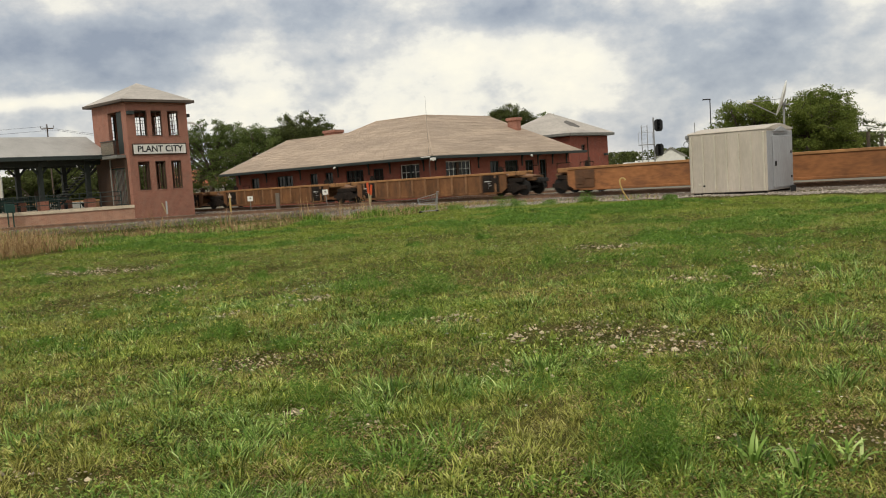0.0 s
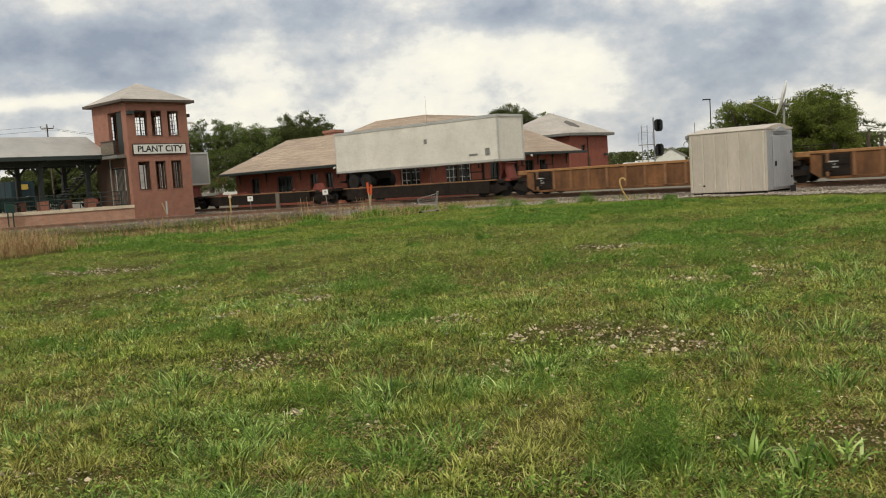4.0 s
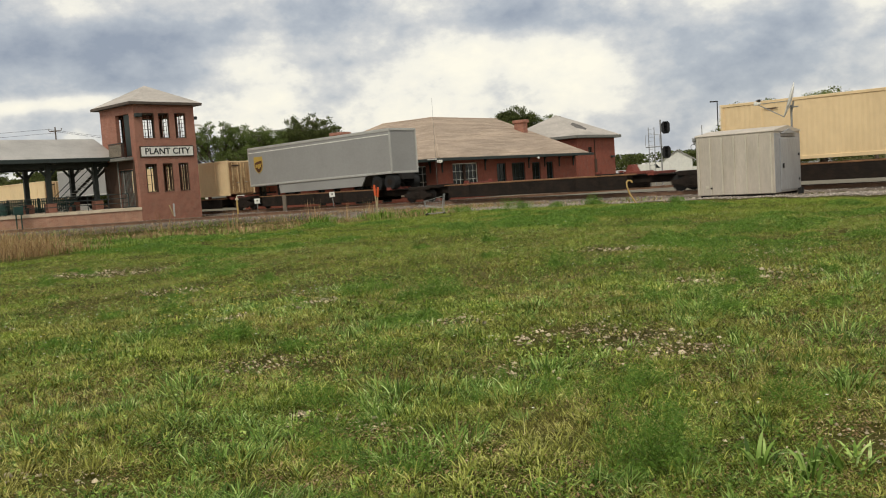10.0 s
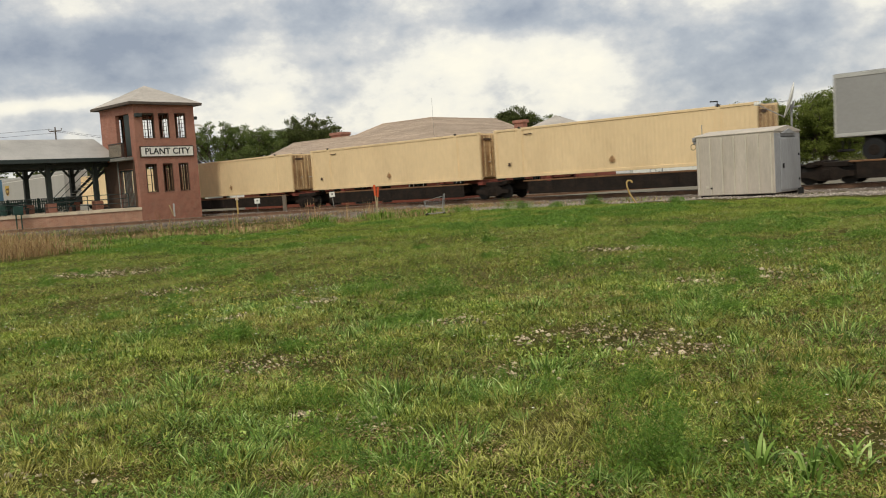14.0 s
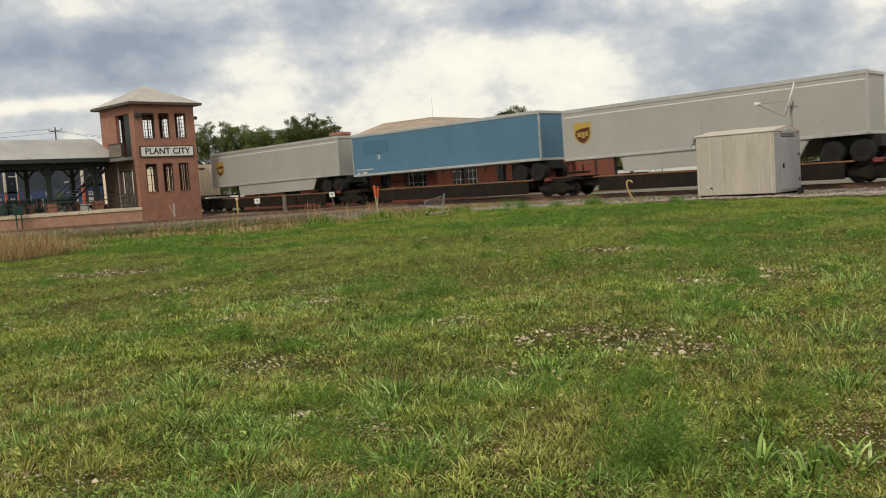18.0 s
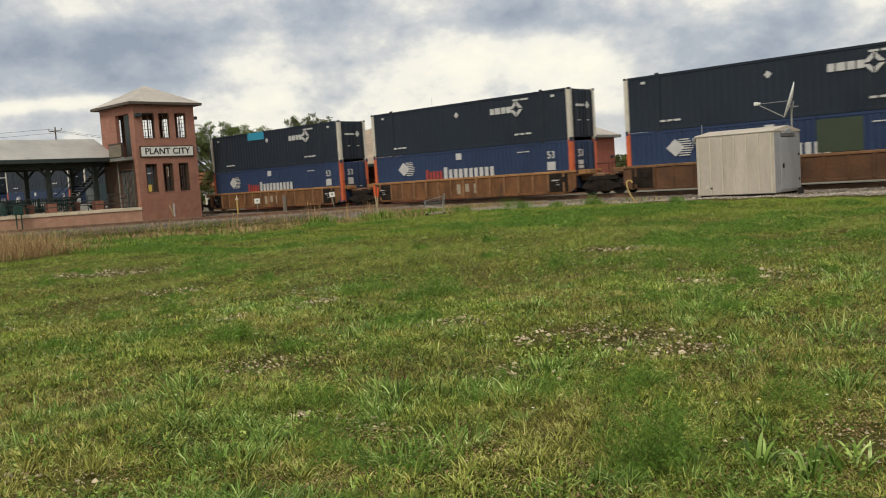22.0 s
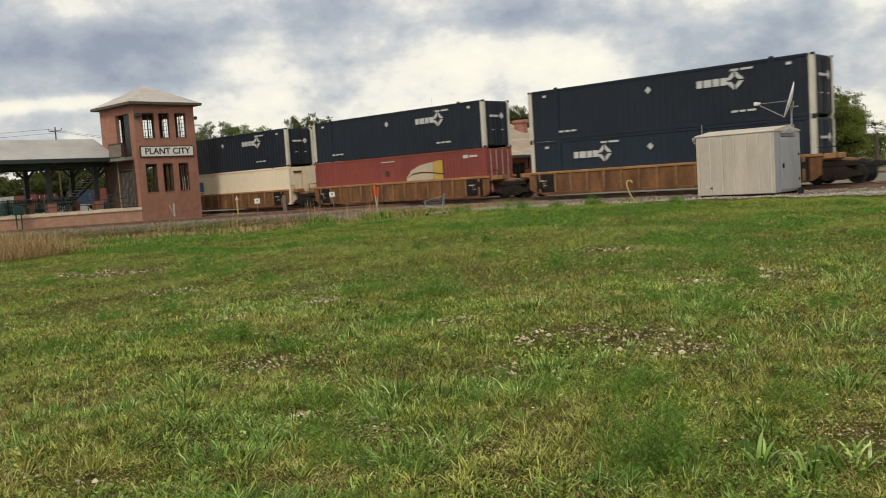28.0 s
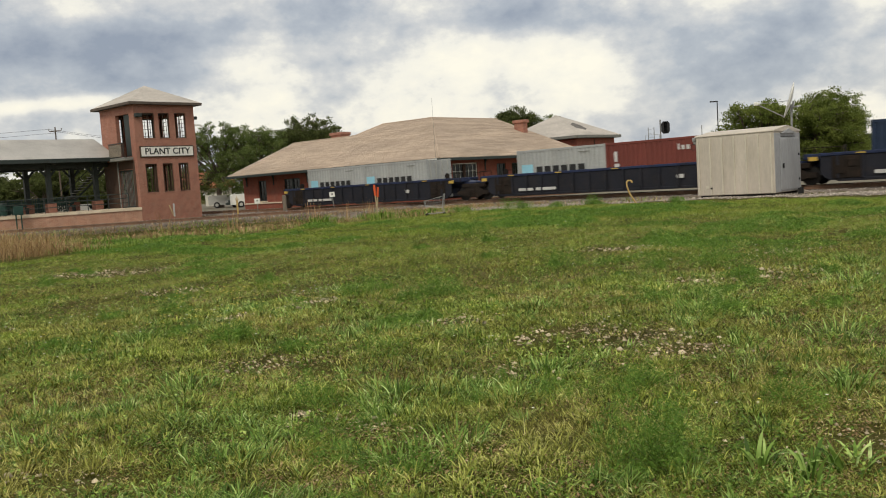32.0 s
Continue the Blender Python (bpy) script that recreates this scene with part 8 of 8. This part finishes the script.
tree("olive_tree", -26.0, 104, 11, .3, crown(1, 5.3, 2.0, 9.0, 52, .9, 1.6) + [(1.2, 0, 9.5, 1.0, .8), (-1.0, .4, 9.6, .9, .7), (3.4, 0, 8.8, 1.1, .8)], LEAF_C, .10, .42, "airy grey-green tree behind the station", 101)
tree("olive_tree", -20.6, 102, 9.5, .25, crown(2, 4.2, 1.8, 8.0, 40, 1.2, 1.9), LEAF_C, .10, 1.0, "low spreading green tree behind the depot", 102)
tree("oak_tree", -15.4, 107, 12, .35, crown(3, 4.0, 4.0, 9.3, 52, 1.1, 1.8) + [(-1.8, 0, 9.7, 1.1, .9), (.6, 0, 9.9, 1.2, .9), (2.4, 0, 9.4, 1.0, .8)], LEAF_A, .11, 1.5, "dense dark green oak rising behind the depot roof", 103)
tree("oak_tree", 10.4, 112, 11, .35, crown(4, 3.2, 4.0, 9.0, 34, 1.1, 1.7) + [(0, 0, 9.5, 1.3, .9), (-1.6, 0, 9.0, 1.1, .8)], LEAF_A, .11, 1.5, "dense dark oak behind the depot chimney", 104)
tree("oak_tree", 16.6, 116, 10, .3, crown(5, 2.6, 4.0, 9.0, 11, .8, 1.3), LEAF_C, .11, .8, "thin-leaved tree behind the pavilion", 105)
tree("oak_tree", 29.3, 80, 7.6, .3, crown(6, 3.0, 2.4, 6.3, 46, .9, 1.4), LEAF_B, .09, 1.8, "bright green oak beyond the tracks", 106)
tree("oak_tree", 35.7, 81, 8, .35, crown(7, 3.5, 1.7, 6.8, 60, 1.0, 1.5), LEAF_B, .09, 1.8, "broad bright green oak beyond the tracks", 107)
for i, (x, y, h) in enumerate(((-60, 119, 8.5), (-54, 121, 7.5), (-48.5, 119, 8), (-43.5, 120, 7.5), (-38.5, 118, 7), (-66, 122, 9), (-63, 114, 6.5), (-57, 115, 6), (-51.5, 114, 6.5), (-46, 115, 6), (-41, 114, 6.2), (-36, 113, 6))):
    tree("shade_tree", x, y, h, .2, crown(20 + i, 3.4, 1.0, h - 1.4, 18, 1.3, 1.9), LEAF_A, .19, .55, "low dark green tree behind the platform", 110 + i)


def palm(x, y, h, seed):
    r = np.random.default_rng(seed)
    t = thing("palm", pose(x, y, -.2), "small shaggy cabbage palm", "palm")
    part("trunk", Geo().cyl((0, 0, 0), (0, 0, h * .75), .2, .16, 9), BARK, t)
    vs, n = [], 40
    for i in range(n):
        a, e = r.uniform(0, 2 * np.pi), r.uniform(-.5, 1.2)
        way = np.array([math.cos(a) * math.cos(e), math.sin(a) * math.cos(e), math.sin(e)])
        side = np.array([-math.sin(a), math.cos(a), 0])
        L = r.uniform(1.0, 1.5)
        tip0 = np.array([0, 0, h * .78]) + way * L * .55
        for s in np.linspace(-1, 1, 11):
            tp = tip0 + (way * (1 - .4 * s * s) + side * s * .8) * L * .55 - np.array([0, 0, .15 * L])
            vs += [tip0 - side * .03, tip0 + side * .03, tp]
        vs += [np.array([0, 0, h * .75]), np.array([.03, 0, h * .75]), tip0]
    v = np.array(vs)
    raw_mesh("crown", v, [np.arange(len(v) // 3)[:, None] * 3 + np.array([[0, 1, 2]])], LEAF_A, "fan-leaved crown", "", parent=t)


palm(40.2, 80, 4.3, 7)
palm(43.5, 84, 4.0, 8)

# far woods along the horizon
r_ = np.random.default_rng(5)
vs = []
for i in range(420):
    x = -260 + 520 * (i / 420) + r_.normal(0, 2)
    y = 215 + r_.uniform(-12, 18)
    h = 3.2 + 2.2 * vnoise(np.array([x]), np.array([0.0]), 30, 3)[0] + 0 + r_.uniform(0, 1)
    n = 170
    p = np.stack([x + r_.normal(0, 1.5, n), y + r_.normal(0, 1.0, n), r_.random(n) ** .6 * h], -1)
    a = r_.normal(0, 1, (n, 3))
    a /= np.linalg.norm(a, axis=1, keepdims=True)
    b = np.cross(a, r_.normal(0, 1, (n, 3)))
    b /= np.linalg.norm(b, axis=1, keepdims=True)
    l = r_.uniform(.25, .5, (n, 1))
    vs.append(np.stack([p - a * l, p + b * l * .6, p + a * l, p - b * l * .6], 1).reshape(-1, 3))
v = np.concatenate(vs)
raw_mesh("far_woods", v, [np.arange(len(v) // 4)[:, None] * 4 + np.array([[0, 1, 2, 3]])], LEAF_A, "dark belt of distant woods", "woods", kind="stuff")

tuft("dry_weed", GRASS_DRY, "brown dry weeds between lawn and rails", tuple((D.x * a + N.x * b + RNG.normal(0, .3), D.y * a + N.y * b + RNG.normal(0, .3), RNG.uniform(.6, 1.3)) for a, b in ((-33.5, 36.8), (-32.6, 37.6), (-31.8, 38.4), (-31.0, 37.4), (-34.6, 37.8), (-35.6, 38.6), (-36.8, 37.4), (-37.8, 38.6), (-39.0, 37.6), (-40.2, 38.6), (-41.2, 37.4), (-42.4, 38.4), (-30.0, 38.0), (-29.2, 38.8), (-43.6, 37.6), (-45.0, 38.4), (-28.2, 39.0), (-35.0, 36.6), (-38.4, 36.6), (-41.8, 36.4))), .34, .016, 90, 58, .36, (.3, 1.2), "weed")
tuft("ditch_weed", WEED, "green weeds among the dry grass", tuple((-17.5 + i * .62 + RNG.normal(0, .4), 30 + RNG.uniform(0, 6.5), RNG.uniform(.5, .9)) for i in range(9)), .36, .02, 90, 59, .4, (.2, 1.1), "weed")


def verge(name, material, label, per_m2, h0, h1, seed, tall):
    """Rough weeds on the strip between the lawn and the two tracks."""
    r = np.random.default_rng(seed)
    n = int(per_m2 * 40 * 30)
    x, y = r.uniform(-30, 10, n), r.uniform(27, 57, n)
    u, nn = 59.5 + .118 * x - y, x * N.x + y * N.y
    patch = vnoise(x, y, 1.6, seed) * .6 + vnoise(x, y, .5, seed + 1) * .4
    thin = (1 - .82 * smooth01((x - 1) / 3)) * np.where(((x > -11) | (y > 32.5)) & (material is not WEED), .35, 1)
    keep = (u > 2.2 + patch * 1.5) & (nn < 39.4 - patch) & (abs(x) < y * .55) & (r.random(n) < (1 - lawn_edge(x, y)) * thin * np.clip((patch - tall) / .2, .06, 1))
    x, y, patch = x[keep], y[keep], patch[keep]
    n = len(x)
    v, a, b = blades(x, y, ground_z(x, y), r.uniform(h0, h1, n) * (.3 + 1.4 * patch), r.uniform(.012, .026, n), r.uniform(0, 6.3, n), r.uniform(.2, 1.5, n), r)
    raw_mesh(name, v, [a, b], material, label, "weeds", kind="stuff")


verge("verge_dry_grass", GRASS_DRY, "brown dry grass on the verge by the rails", 55, .12, .34, 301, .40)
verge("verge_weeds", WEED, "low green weeds on the verge by the rails", 42, .1, .30, 305, .42)
verge("verge_straw", STRAW, "pale straw on the verge by the rails", 60, .1, .35, 309, .30)

# pale stones along the near shoulder of the crossing line
r_ = np.random.default_rng(12)
n = 4500
sx_ = r_.uniform(-29, 1, n)
sy_ = 59.5 + .118 * sx_ - r_.uniform(1.7, 4.6, n)
sz_ = np.maximum(ground_z(sx_, sy_), -.22 - (59.5 + .118 * sx_ - sy_ - 1.9) * .39) + .01
rr_ = r_.uniform(.03, .075, n)
base = np.array([(1, 0, -.3), (-.5, .9, -.3), (-.5, -.9, -.3), (.1, 0, .8), (.5, -.9, .2), (-.9, .2, .3)])
vv = (base[None] * rr_[:, None, None] * r_.uniform(.6, 1.3, (n, 6, 3)) + np.stack([sx_, sy_, sz_], -1)[:, None]).reshape(-1, 3)
raw_mesh("shoulder_stones", vv, [(ff[None] + (np.arange(n) * 6)[:, None, None]).reshape(-1, 3)], BALLAST, "pale crushed stones on the track's shoulder", "stones", kind="stuff")


def motions():
    for ob, s0, nn, z, pitch in MOVERS:
        sc = ob.scale.copy()
        walk(ob, [(t, at(s0 + V_TRAIN * t, nn, z) @ pose(0, 0, 0, 0, pitch, 0)) for t in (0, 8, 16, 24, 32)])
        ob.scale = sc


motions()
